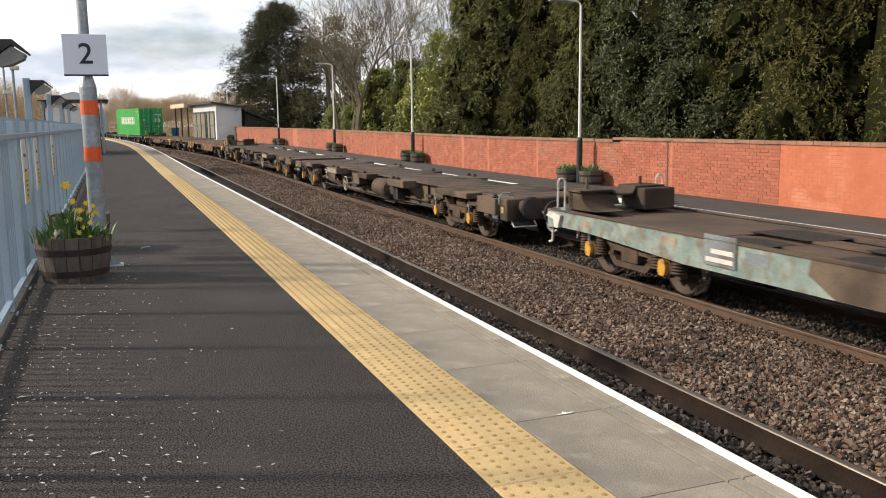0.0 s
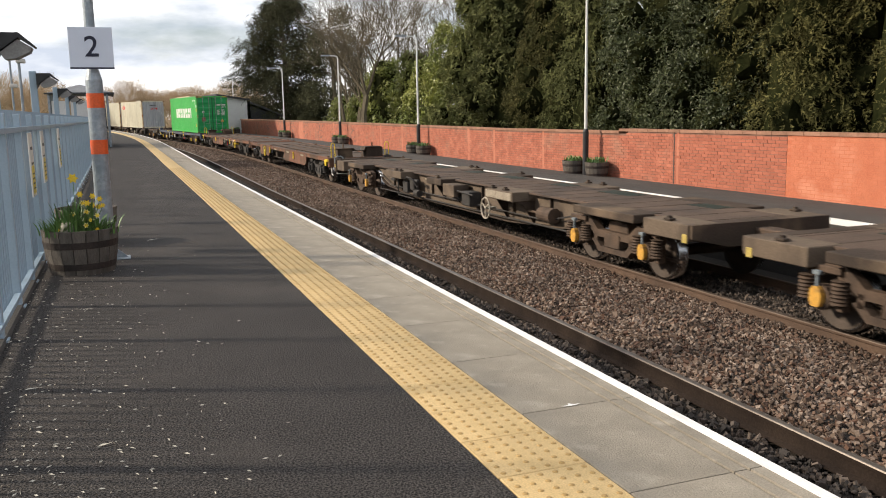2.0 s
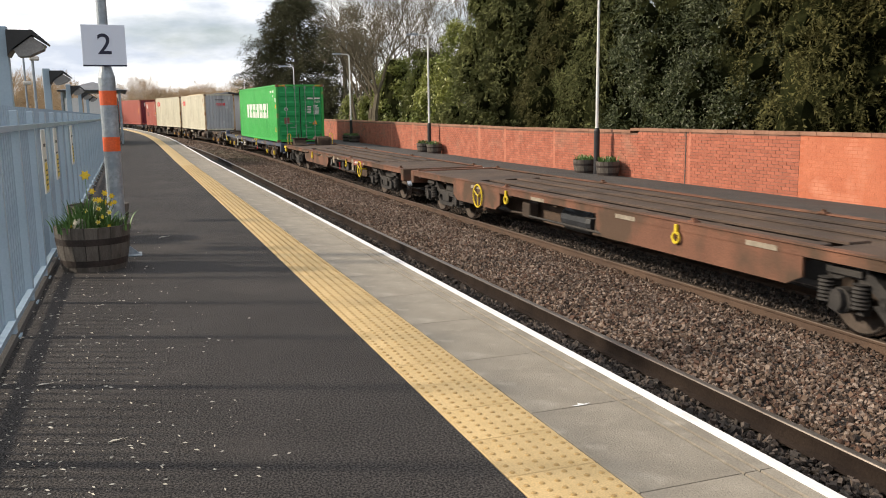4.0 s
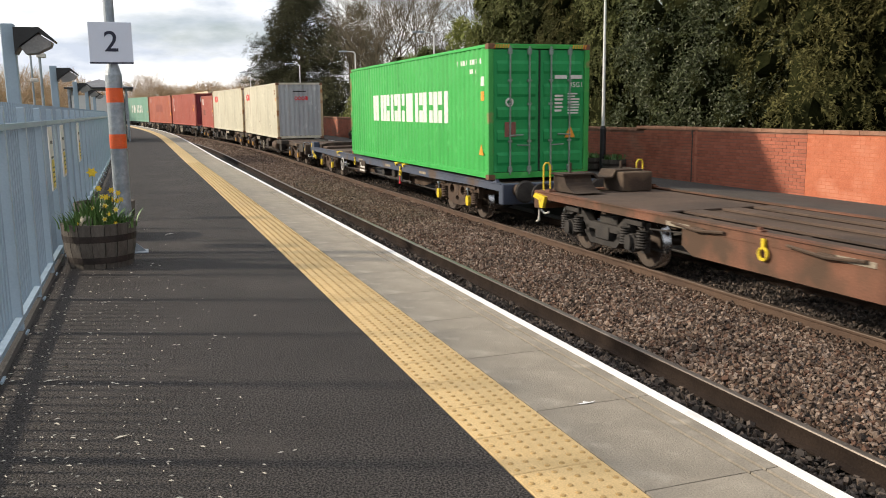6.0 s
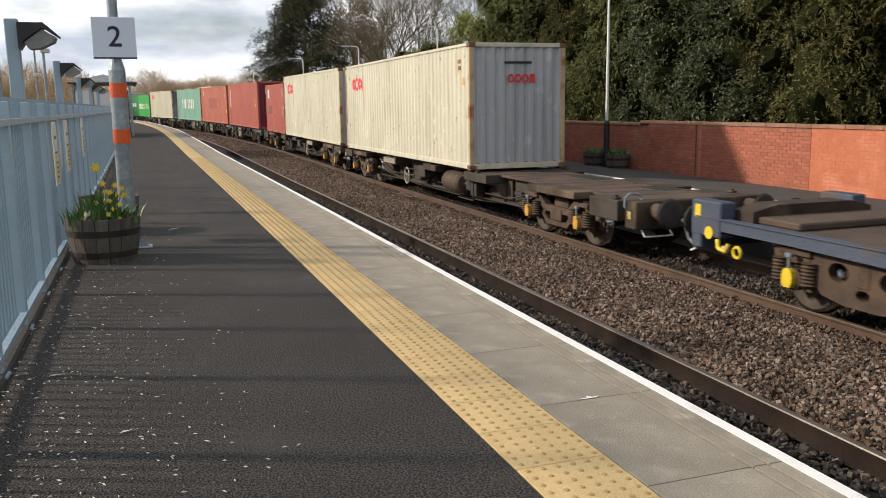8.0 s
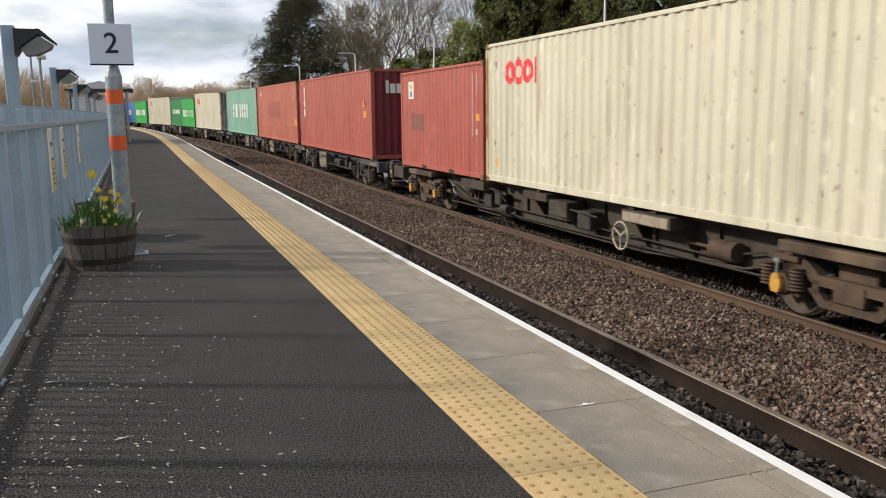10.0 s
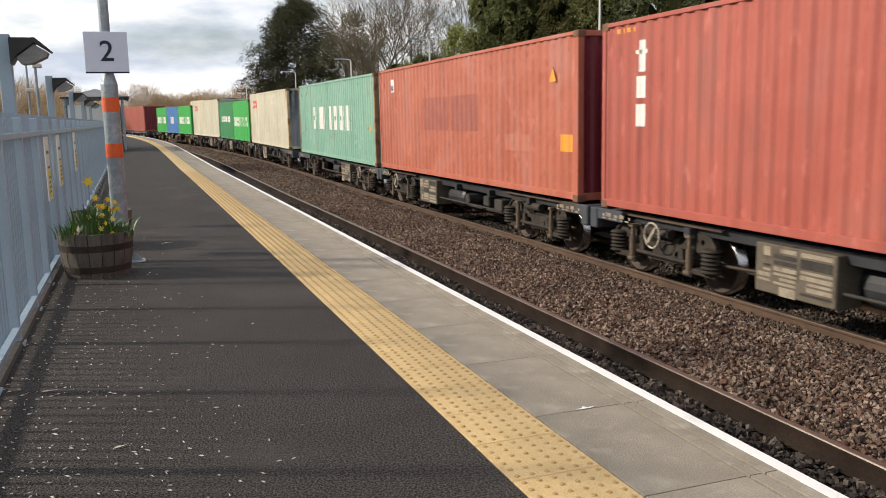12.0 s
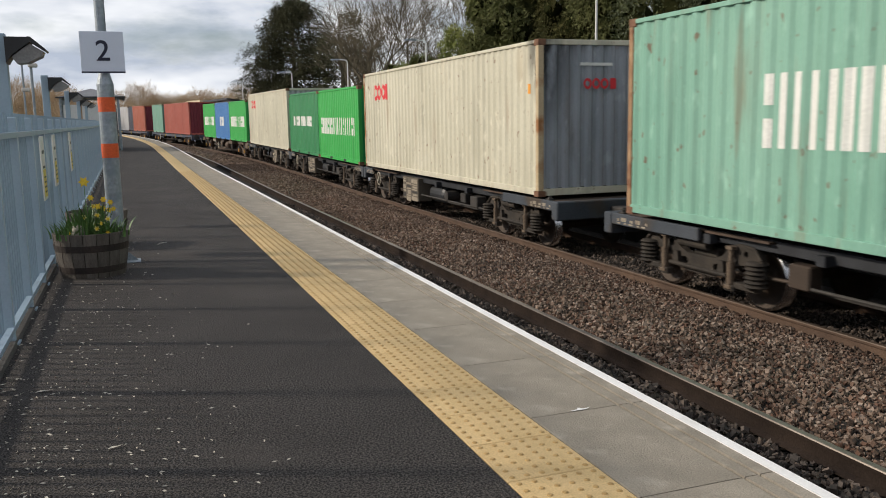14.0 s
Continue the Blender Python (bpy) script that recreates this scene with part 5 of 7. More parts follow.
def spine_wagon(u0, u1, outer_front, label, tone=DUSTY):
    """A brown flat container wagon: a fish-bellied spine with outriggers at the loading points."""
    L = u1 - u0
    w = thing("container_flat_wagon", label, "freight wagon", "wagons of the train")
    m = 1 if outer_front else -1
    o = -m
    bo, bi = o * (L / 2 - 3.0), -o * (L / 2 - 2.35)
    lo, hi = sorted((bo, bi))
    girder = [(-L / 2 + .35, .94), (-L / 2 + .35, .74), (lo + 1.2, .74), (lo + 1.5, .56), (lo + 2.0, .44), (lo + 4.4, .30), (hi - 4.4, .30), (hi - 2.0, .44), (hi - 1.5, .56), (hi - 1.2, .74), (L / 2 - .35, .74), (L / 2 - .35, .94)]
    for s in (-1, 1):
        part("spine_side", Geo().prism(girder, "x", *sorted((s * .68, s * .72))), tone, w, "dust-caked fish-bellied spine")
        part("spine_flange", Geo().prism([(a, b) for a, b in girder[2:10]] + [(a, b - .03) for a, b in reversed(girder[2:10])], "x", *sorted((s * .62, s * .80))), FLAT_BROWN, w)
    part("spine_end", Geo().box(-.68, .68, -L / 2 + .35, -L / 2 + .40, .74, .94).box(-.68, .68, L / 2 - .40, L / 2 - .35, .74, .94), FLAT_BROWN, w)
    part("deck", Geo().box(-.86, .86, -L / 2 + .25, L / 2 - .25, .94, .985, .006), DECK_BROWN, w, "rust-dusted steel deck plate")
    for k in range(int(L / 2.4)):
        y = -L / 2 + 1.6 + k * 2.4
        # No hole is cut: a thin dark plate paints the opening's shade.
        part("deck_opening", Geo().box(.34, .74, y, y + (1.1 if k % 2 else .7), .985, .990), SEAL_AND_HOLE, w, "dark patch on the deck painting the shade of an opening")
    for k in range(int(L / .62)):
        y = -L / 2 + .5 + k * .62
        part("deck_seam", Geo().box(-.85, .85, y, y + .014, .985, .9885), FLAT_BROWN, w)

    def rigger(v0, v1, front, z0=.80, foot=.33):
        y0, y1 = sorted((m * v0, m * v1))
        for s in (-1, 1):
            r = part("outrigger", Geo().box(*sorted((s * .70, s * 1.23)), y0, y1, z0, .992, .012), front, w)
            for y in (y0 + .02, y1 - .05):
                part("gusset", Geo().prism([(s * .71, .95), (s * 1.20, .95), (s * 1.20, z0), (s * .98, z0 - .06 if foot < .5 else z0), (s * .73, foot)], "y", y, y + .03), FLAT_BROWN, r)

    rigger(-3.85, -2.5, tone)
    rigger(-.45, .55, FLAT_BROWN, .84, .40)
    rigger(3.15, 4.45, tone)
    rigger(-L / 2 + 2.0, -L / 2 + 3.9, FLAT_BROWN, .86, .86)
    rigger(L / 2 - 3.3, L / 2 - 1.5, FLAT_BROWN, .86, .86)
    rigger(-L / 2 + .55, -L / 2 + 1.45, tone, .66, .66)
    rigger(L / 2 - 1.25, L / 2 - .2, tone, .76, .74)
    for v in (-L / 2 + .75, -3.15, -2.75, .1, 3.35, 3.95, L / 2 - .75):
        twistlock(w, m * v, FLAT_BROWN)
    ye = o * (L / 2)
    part("headstock", Geo().box(-1.22, 1.22, *sorted((ye - o * .34, ye - o * .02)), .58, 1.02, .02), FLAT_BROWN, w)
    # The hole is a proud dark square, its shade given by colour.
    part("recess", Geo().box(-1.224, -1.15, *sorted((ye - o * .24, ye - o * .12)), .80, .90, .01), SEAL_AND_HOLE, w, "dark square painting the shade of a lifting hole")
    part("end_beam", Geo().prism([(-1.2, .99), (1.2, .99), (1.2, .80), (.6, .66), (-.6, .66), (-1.2, .80)], "y", *sorted((-ye + o * .4, -ye + o * .15))), FLAT_BROWN, w)
    part("draw_bar", Geo().box(-.14, .14, *sorted((-ye + o * .3, -ye - o * .5)), .72, .9, .02), BOGIE_BROWN, w)
    buffers(w, ye, o, BOGIE_BROWN)
    for yl in (sorted((ye - o * .30, ye - o * .14)), sorted((-ye + o * .22, -ye + o * .36))):
        part("label_panel", Geo().box(-1.236, -1.230, yl[0], yl[0] + .10, .74, .86), WORN_YELLOW, w, "small worn yellow label")
    part("bent_rail", Geo().pipe([(-1.1, ye - o * .1, .62), (-1.1, ye + o * .06, .48), (-.6, ye + o * .06, .48), (-.6, ye - o * .1, .62)], .014), OFF_WHITE, w)
    hoop(w, -1.1, ye - o * .30, .9, 1.12, GALV, .3)
    yt = m * -2.3
    g = Geo().pipe([(-1.16, yt - m * .62, .84), (-1.16, yt - m * .64, .34), (-1.10, yt + m * .5, .32)], .016, 6)
    g.box(-1.06, -.80, *sorted((yt - m * .55, yt - m * .18)), .42, .74, .02).box(-1.02, -.82, *sorted((yt - m * .08, yt + m * .22)), .50, .80, .03)
    g.tube((-1.0, yt - m * .40, .80), (-1.0, yt + m * .55, .78), .035, .035, 8).tube((-.98, yt + m * .3, .46), (-.98, yt + m * .62, .46), .09, .09, 12)
    g.pipe([(-1.08, yt - m * .3, .74), (-1.10, yt - m * .1, .86), (-1.08, yt + m * .3, .84), (-1.0, yt + m * .5, .62)], .018, 6)
    part("brake_gear", g, BOGIE_GREY, w, "grimy brake valves on a bent bracket")
    part("load_box", Geo().box(-1.18, -.80, *sorted((m * .55, m * 1.25)), .62, .90, .012), tone, w)
    part("valve_gear", Geo().box(-1.05, -.75, m * 1.6 - .25, m * 1.6 + .2, .46, .78, .02).box(-1.1, -.75, m * 1.1 - .15, m * 1.1 + .15, .56, .74, .02).tube((-1.1, m * .6, .80), (-1.1, m * 2.2, .74), .018, .018, 6), BOGIE_GREY, w)
    handwheel(w, 2.1 if m > 0 else -3.1, .56, DULL_CREAM, .22, -1.2)
    part("pale_panel", Geo().box(-1.238, -1.2305, *sorted((m * 3.2, m * 4.4)), .82, .97), WORN_PANEL, w, "pale worn panel")
    for k in range(7):
        y = lo + 2.6 + k * (hi - lo - 5.2) / 6
        for s in (-1, 1):
            part("stiffener", Geo().box(*sorted((s * .72, s * .78)), y - .012, y + .012, .44, .94), FLAT_BROWN, w)
    part("brake_rod", Geo().tube((-.86, lo + 1.2, .40), (-.86, hi - 1.2, .30), .018, .018, 6), BOGIE_GREY, w)
    part("brake_pipe", Geo().pipe([(-.8, -L / 2 + .4, .76), (-.8, lo + 1.4, .74), (-.84, lo + 2.6, .50), (-.84, hi - 2.6, .48), (-.8, hi - 1.4, .74), (-.8, L / 2 - .4, .76)], .016, 6), BOGIE_GREY, w)
    if m > 0:
        part("brake_cylinder", Geo().lathe((0, 0, 0), [(.03, -.74), (.05, -.60), (.20, -.56), (.25, -.48), (.25, .48), (.20, .56), (.02, .60)], 20, "x"), BOGIE_BROWN, w, "round brake cylinder", at=pose(-.99, m * -1.45, .66, 0, 0, 90))
    else:
        part("brake_cylinder", Geo().tube((-.86, m * 5.0, .62), (-.86, m * 5.5, .62), .14, .14, 16).tube((-.86, m * 4.4, .62), (-.86, m * 5.0, .62), .025, .025, 8), BOGIE_BROWN, w)
    part("lug", Geo().box(-.80, -.72, m * -4.6 - .18, m * -4.6 + .18, .60, .68, .01), BOGIE_GREY, w)
    g = Geo()
    for k in range(3):
        g.box(-.7245, -.7215, m * -.9 + k * .4, m * -.9 + .24 + k * .4, .80, .84)
    part("stencil_print", g.ring((-.722, m * -5.0, .74), (1, 0, 0), .08, .008, 16, 4), WORN_PANEL, w, "faded stencil bars")
    bogie(w, bo, False, BOGIE_BROWN, AMBER)
    bogie(w, bi, False, BOGIE_BROWN, AMBER)
    MOVERS.append((w, (u0 + u1) / 2, abs(bo - bi) / 2, 0.0))
    return w


def sill_wagon(u0, u1, ax_f, ax_r, sill, label, low=.76, solid=True, bog=BOGIE_BROWN, cover=AMBER, ends=True, raised=(), wheel_mat=OFF_WHITE, deep=False, short=False, plates=(), marks=YELLOW, webs=(), wheel_y=None):
    """A flat wagon with straight side sills. ax_f, ax_r: distance of the bogies' centres from the ends."""
    L = u1 - u0
    dz = -.06 if sill is TEAL else 0.0
    w = thing("container_flat_wagon", label, "freight wagon", "wagons of the train")
    bf, br = -L / 2 + ax_f, L / 2 - ax_r
    for s in (-1, 1):
        if short:
            for a, b in ((-L / 2 + .1, -L / 2 + (2.4 if -1 in ends else .95)), (L / 2 - (2.4 if 1 in ends else .95), L / 2 - .1)):
                part("side_sill", Geo().box(*sorted((s * 1.13, s * 1.2)), a, b, .82, 1.0, .012), sill, w)
            part("side_sill", Geo().box(*sorted((s * .92, s * 1.0)), -L / 2 + .9, L / 2 - .9, .82, .98, .012), DARK_STEEL, w, "dark inner sill")
        else:
            end = .86 if deep else .71 if sill is TEAL else .84
            if deep:
                low = .86
            g = Geo().prism([(-L / 2 + .1, 1.0 + dz * (s > 0)), (-L / 2 + .1, end), (bf - 1.0, end), (bf + 1.5, end if deep else low), (bf + 1.9, low), (br - 1.9, low), (br - 1.5, end if deep else low), (br + 1.0, end), (L / 2 - .1, end), (L / 2 - .1, 1.0 + dz * (s > 0))], "x", *sorted((s * 1.15, s * 1.21)))
            part("side_sill", g, sill, w)
            part("sill_lip", Geo().box(*sorted((s * 1.10, s * 1.235)), -L / 2 + .1, L / 2 - .1, .985 + dz * (s > 0), 1.005 + dz * (s > 0)), DECK_BROWN if sill is TEAL else sill, w)
        for a, b in webs:
            part("side_web", Geo().prism([(a, .86), (a, .62), (a + .25, .50), (b - .25, .50), (b, .62), (b, .86)], "x", *sorted((s * 1.16, s * 1.20))), sill, w, "deep rusty side plate")
        if deep:
            part("under_girder", Geo().prism([(bf + 1.8, .8), (bf + 3.4, .36), (br - 3.4, .36), (br - 1.8, .8)], "x", *sorted((s * .7, s * .74))), BOGIE_BROWN, w)
    part("centre_sill", Geo().box(-.28, .28, -L / 2 + .1, L / 2 - .1, .62, .93 + dz, .02), DARK_STEEL if short else BOGIE_BROWN, w)
    for k in range(int(L / 1.9) + 1):
        y = -L / 2 + .5 + k * (L - 1.0) / int(L / 1.9)
        part("cross_member", Geo().box(-1.14, 1.14, y - .07, y + .07, .80, .93 + dz, .01), DARK_STEEL if short else BOGIE_BROWN, w)
    dk = DECK_BROWN
    for a, b in ((-L / 2 + .15, bf + 1.4), (br - 1.4, L / 2 - .15)):
        part("deck_plate", Geo().box(-1.1, 1.1, a, b, .935 + dz, .965 + dz, .005), dk, w, "steel deck plate over the bogie")
    if not short:
        for x in (-.95, -.35, .35, .95):
            part("deck_strake", Geo().box(x - .17, x + .17, bf + 1.5, br - 1.5, .935 + dz, .975 + dz, .005), dk, w)
    for y in (-L / 2 + .5, -3.1, 3.1, L / 2 - .5) if not short else (-L / 2 + .45, L / 2 - .45):
        twistlock(w, y, sill if not short else BOGIE_GREY)
    for e in (-1, 1):
        ye = e * L / 2
        part("headstock", Geo().box(-1.22, 1.22, *sorted((ye - e * .22, ye)), .56 if sill is SLATE else .66, 1.0, .02), sill, w)
        if ends is True or e in ends and not (short and u0 > 90):
            buffers(w, ye, e, BOGIE_BROWN)
        else:
            part("draw_bar", Geo().box(-.13, .13, *sorted((ye, ye + e * .42)), .72, .88, .02), BOGIE_GREY, w)
    for e in raised:
        ye = e * L / 2
        if sill is SLATE:
            # squared end blocks beside a brown bulkhead
            for x in (-1, 1):
                blk = part("end_block", Geo().box(*sorted((x * .98, x * 1.225)), *sorted((ye - e * .62, ye + e * .01)), .74, 1.22, .02), sill, w, "square slate end block")
                part("label_panel", Geo().box(*sorted((x * 1.2255, x * 1.229)), *sorted((ye - e * .20, ye - e * .08)), .98, 1.16), marks, blk, "small yellow label")
            part("bulkhead", Geo().prism([(-.97, .96), (.97, .96), (.97, 1.12), (.6, 1.20), (-.6, 1.20), (-.97, 1.12)], "y", *sorted((ye - e * .95, ye - e * .55))), FLAT_BROWN, w)
            part("buffer_beam", Geo().box(-.9, .9, *sorted((ye - e * 1.7, ye - e * .95)), .966, 1.06, .02), DECK_BROWN, w)
            part("shunter_hook", Geo().tube((-1.24, ye - e * .40, .80), (-1.22, ye - e * .40, .80), .085, .085, 18).pipe([(-1.2, ye - e * .55, .72), (-1.24, ye - e * .62, .62), (-1.24, ye - e * .78, .60), (-1.22, ye - e * .80, .70)], .03, 8).ring((-1.24, ye - e * 1.0, .62), (1, 0, 0), .07, .022, 14, 6), marks, w, "yellow release handle")
            part("step_iron", Geo().pipe([(-1.16, ye - e * .10, .74), (-1.16, ye - e * .02, .52), (-1.14, ye + e * .10, .48)], .018), OFF_WHITE, w)
            continue
        # raised end: a top plate on a hollowed box between two cheeks
        arc = [(ye - e * (.55 + .5 * (1 - math.cos(a))), 1.0 + .30 * (1 - math.sin(a))) for a in [i * math.pi / 2 / 7 for i in range(8)]]
        part("end_fairing", Geo().prism([(ye - e * .12, .98), (ye - e * .12, 1.30)] + arc, "x", -.86, -.30), FLAT_BROWN, w, "raised end box with a hollowed face")
        part("end_box", Geo().box(.22, .86, *sorted((ye - e * .12, ye - e * .85)), .966, 1.34, .02), FLAT_BROWN, w)
        part("top_plate", Geo().prism([(-.92, 1.30), (-.28, 1.30), (-.2, 1.22), (.14, 1.22), (.22, 1.345), (.80, 1.345), (.80, 1.375), (.2, 1.375), (.12, 1.25), (-.18, 1.25), (-.26, 1.33), (-.92, 1.33)], "y", *sorted((ye - e * .08, ye - e * .62))), FLAT_BROWN, w)
        for x in (-.6, .5):
            part("locating_pin", Geo().tube((x, ye - e * .30, 1.3), (x, ye - e * .30, 1.52), .028, .024, 8), FLAT_BROWN, w)
        for x in (-1.02, 1.02):
            hoop(w, x, ye - e * .15, .80, 1.52, marks if sill is not TEAL else OFF_WHITE)
        part("end_lever", Geo().prism([(ye - e * .55, .92), (ye - e * .15, .96), (ye - e * .05, .88), (ye - e * .30, .84), (ye - e * .34, .70), (ye - e * .46, .70)], "x", -1.27, -1.21), marks if sill is not TEAL else OFF_WHITE, w, "painted uncoupling lever")
        part("step_iron", Geo().pipe([(-1.12, ye - e * .05, .75), (-1.12, ye - e * .02, .42), (-1.1, ye + e * .12, .38)], .022), OFF_WHITE, w)
    if wheel_mat:
        if short:
            ring_wheel(w, br if short > 0 else bf, .74, DULL_CREAM, .185)
        else:
            handwheel(w, br - 2.5 if wheel_y is None else wheel_y, .60 if sill is not RUST_RED else .71, wheel_mat, .22 if sill is not RUST_RED else .245)
    part("brake_tank", Geo().lathe((0, 0, 0), [(.02, -.6), (.2, -.55), (.24, -.45), (.24, .45), (.2, .55), (.02, .6)], 18, "x"), DARK_STEEL, w, at=pose(-.62, .8, .56, 0, 0, 90))
    part("valve_gear", Geo().box(-1.1, -.85, -2.6, -2.2, .5, .76, .02).box(-1.1, -.9, -1.9, -1.6, .56, .78, .02).tube((-1.05, -3.4, .52), (-1.05, 2.2, .50), .022, .022, 8), BOGIE_GREY, w)
    part("brake_rod", Geo().tube((-.7, bf + .8, .38), (-.7, br - .8, .38), .02, .02, 6), BOGIE_GREY, w)
    part("distributor", Geo().lathe((0, 0, 0), [(.02, -.2), (.13, -.18), (.13, .18), (.02, .2)], 14, "x"), BOGIE_GREY, w, at=pose(-.9, -.6, .62, 0, 0, 0))
    part("load_valve", Geo().box(-1.0, -.8, 2.3, 2.65, .44, .74, .02).tube((-.95, 2.65, .5), (-.95, 3.6, .46), .025, .025, 8), WHEEL, w)
    for y in (() if short else (bf + 2.4, -1.2, br - 2.6)):
        part("tie_rod", Geo().tube((-1.18, y, .80), (-1.18, y + 1.0, .74), .012, .012, 6), BOGIE_GREY, w)
    for y in (() if short or sill is TEAL else (-2.85, 2.9) if sill is RUST_RED else (-2.95, 2.4)):
        part("lever", Geo().ring((-1.24, y, .76), (1, 0, 0), .075, .022, 14, 6).box(-1.26, -1.22, y - .03, y + .03, .82, .95, .006), marks, w, "painted release lever")
    for y, a, b, m in plates:
        p = part("data_plate", Geo().box(-1.235, -1.222, y, y + a, b, b + .40, .004), m, w, "framed data plate")
        g = Geo()
        for k in range(2):
            g.box(-1.2385, -1.236, y + .05, y + a - .05 - .1 * (k == 1), b + .05 + k * .11, b + .11 + k * .11)
        part("stencil_print", g, OFF_WHITE if m is not OFF_WHITE else BLACK, p)
    g = Geo()
    for k in range(4):
        y = bf + 1.9 + k * (br - bf - 4.5) / 3
        g.box(-1.2155, -1.2115, y, y + .55, .86, .925)
    if not short:
        part("stencil_print", g, WORN_PANEL, w, "pale worn stencil bars on the sill")
    for y in (bf, br):
        if short:
            set_bogie(w, y)
        else:
            bogie(w, y, solid, bog, cover)
    MOVERS.append((w, (u0 + u1) / 2, (br - bf) / 2, 0.0))
    return w


def load(w, u0, L, t):
    """Sets a container down on a wagon, its front end at u0."""
    mid, half = next((m[1], m[2]) for m in MOVERS if m[0] is w)
    MOVERS.append((t, mid, half, (u0 + L / 2) - mid))
    return t


L40, L20, HC, STD = 12.192, 6.058, 2.896, 2.591

teal = sill_wagon(-100.4, -79.95, 2.4, 2.35, TEAL, "weathered teal flat wagon with white hoops and peeling sill, empty", .58, False, BOGIE_BROWN, AMBER, True, (1,), None, plates=((5.3, .62, .66, PALE_SLATE),))
for y0, wd, z0, hh, m in ((8.75, .30, .80, .10, WORN_PANEL), (8.1, .22, .82, .09, PALE_SLATE), (6.5, .42, .80, .12, WORN_PANEL), (5.5, .26, .79, .15, SLATE), (4.75, .40, .78, .14, PALE_SLATE)):
    part("paint_patch", Geo().box(-1.2135, -1.2105, y0, y0 + wd, z0, z0 + hh), m, teal, "flaking painted panel")
part("rusted_sill", Geo().prism([(-8.9, .845), (-6.3, .845), (-5.9, .585), (3.75, .585), (4.15, .80), (4.1, .984), (-8.9, .984)], "x", -1.216, -1.2105), DUSTY, teal, "sill stripped to brown rust")
part("rusted_lip", Geo().box(-1.24, -1.10, -8.9, 4.1, 1.0055, 1.010), DECK_BROWN, teal)
# Thin dark plates on the deck stand for shaded openings.
for y0, y1, x0, x1 in ((5.3, 6.2, -.95, -.25), (2.2, 4.3, -1.02, -.1), (-.6, 1.7, -1.02, -.1), (5.4, 6.6, .1, .85), (2.4, 4.6, .1, .9)):
    part("deck_opening", Geo().prism([(x0, y0 + .15), (x0 + .2, y0), (x1, y0), (x1, y1 - .2), (x1 - .2, y1), (x0, y1)], "z", .9165, .9195), GAP_SHADE, teal, "dark patch on the deck painting the shade of an opening")
spine_wagon(-78.3, -58.05, True, "empty brown container flat wagon with fish-bellied girders")
spine_wagon(-57.35, -37.1, False, "empty brown container flat wagon with fish-bellied girders")
sill_wagon(-36.4, -18.0, 2.5, 2.3, RUST_RED, "empty rust-red low container wagon with yellow fittings", .55, False, BOGIE_GREY, BOGIE_GREY, (-1,), (-1,), YELLOW, True, plates=(), webs=((-5.2, -.6), (3.3, 6.0)), wheel_y=4.4)
rust_b = sill_wagon(-17.3, 1.35, 2.3, 2.3, RUST_RED, "empty rust-red low container wagon with yellow fittings", .55, False, BOGIE_GREY, BOGIE_GREY, (1,), (1,), YELLOW, True, plates=(), webs=((.15, 4.6),), wheel_y=-4.65)
for y0, y1, z0, z1, m, lab in ((-5.0, -3.82, .80, .975, BRIGHT_RUST, "bright red painted sill panel"), (-3.78, -3.55, .60, .975, WORN_PANEL, "pale framed plate with a round mark"), (-.98, -.72, .70, .96, WORN_PANEL, "pale worn plate")):
    part("sill_plate", Geo().box(-1.2175, -1.2105, y0, y1, z0, z1, .002), m, rust_b, lab)
part("round_mark", Geo().ring((-1.218, -3.665, .80), (1, 0, 0), .075, .008, 18, 4), RUST_RED, rust_b)
part("stencil_print", Geo().box(-1.2205, -1.2178, -4.45, -3.95, .865, .895).box(-1.2205, -1.2178, -4.45, -4.05, .905, .93), OFF_WHITE, rust_b)
for y in (-2.4, -.2, 1.9, 4.2):
    part("brake_pipe", Geo().pipe([(-1.24, y - .55, .92), (-1.26, y, .88), (-1.24, y + .6, .92)], .022, 6).box(-1.25, -1.21, y - .12, y + .12, .86, .92, .008), BOGIE_BROWN, rust_b, "rusty lashing pipe along the sill")
part("hose_hook", Geo().pipe([(-1.2, -.45, .82), (-1.22, -.45, .60), (-1.2, -.38, .56)], .016), OFF_WHITE, rust_b)
part("tag", Geo().tube((-1.2, -1.75, .78), (-1.2, -1.75, .52), .014, .014, 6), PRINT_RED, rust_b, "thin red handle")
kfa = sill_wagon(2.85, 23.1, 3.1, 2.85, SLATE, "slate-blue container wagon with brown bogies and yellow fittings", .80, True, BOGIE_BROWN, YELLOW, True, (1,), plates=((1.05, .75, .48, FLAT_BROWN),), wheel_y=4.25)
spine_e = spine_wagon(24.5, 44.25, True, "brown container wagon loaded with a cream container at its rear", DUSTY_DARKER)
spine_f = spine_wagon(44.65, 64.5, False, "brown container wagon fully loaded with containers", DUSTY_DARKER)
eco = []
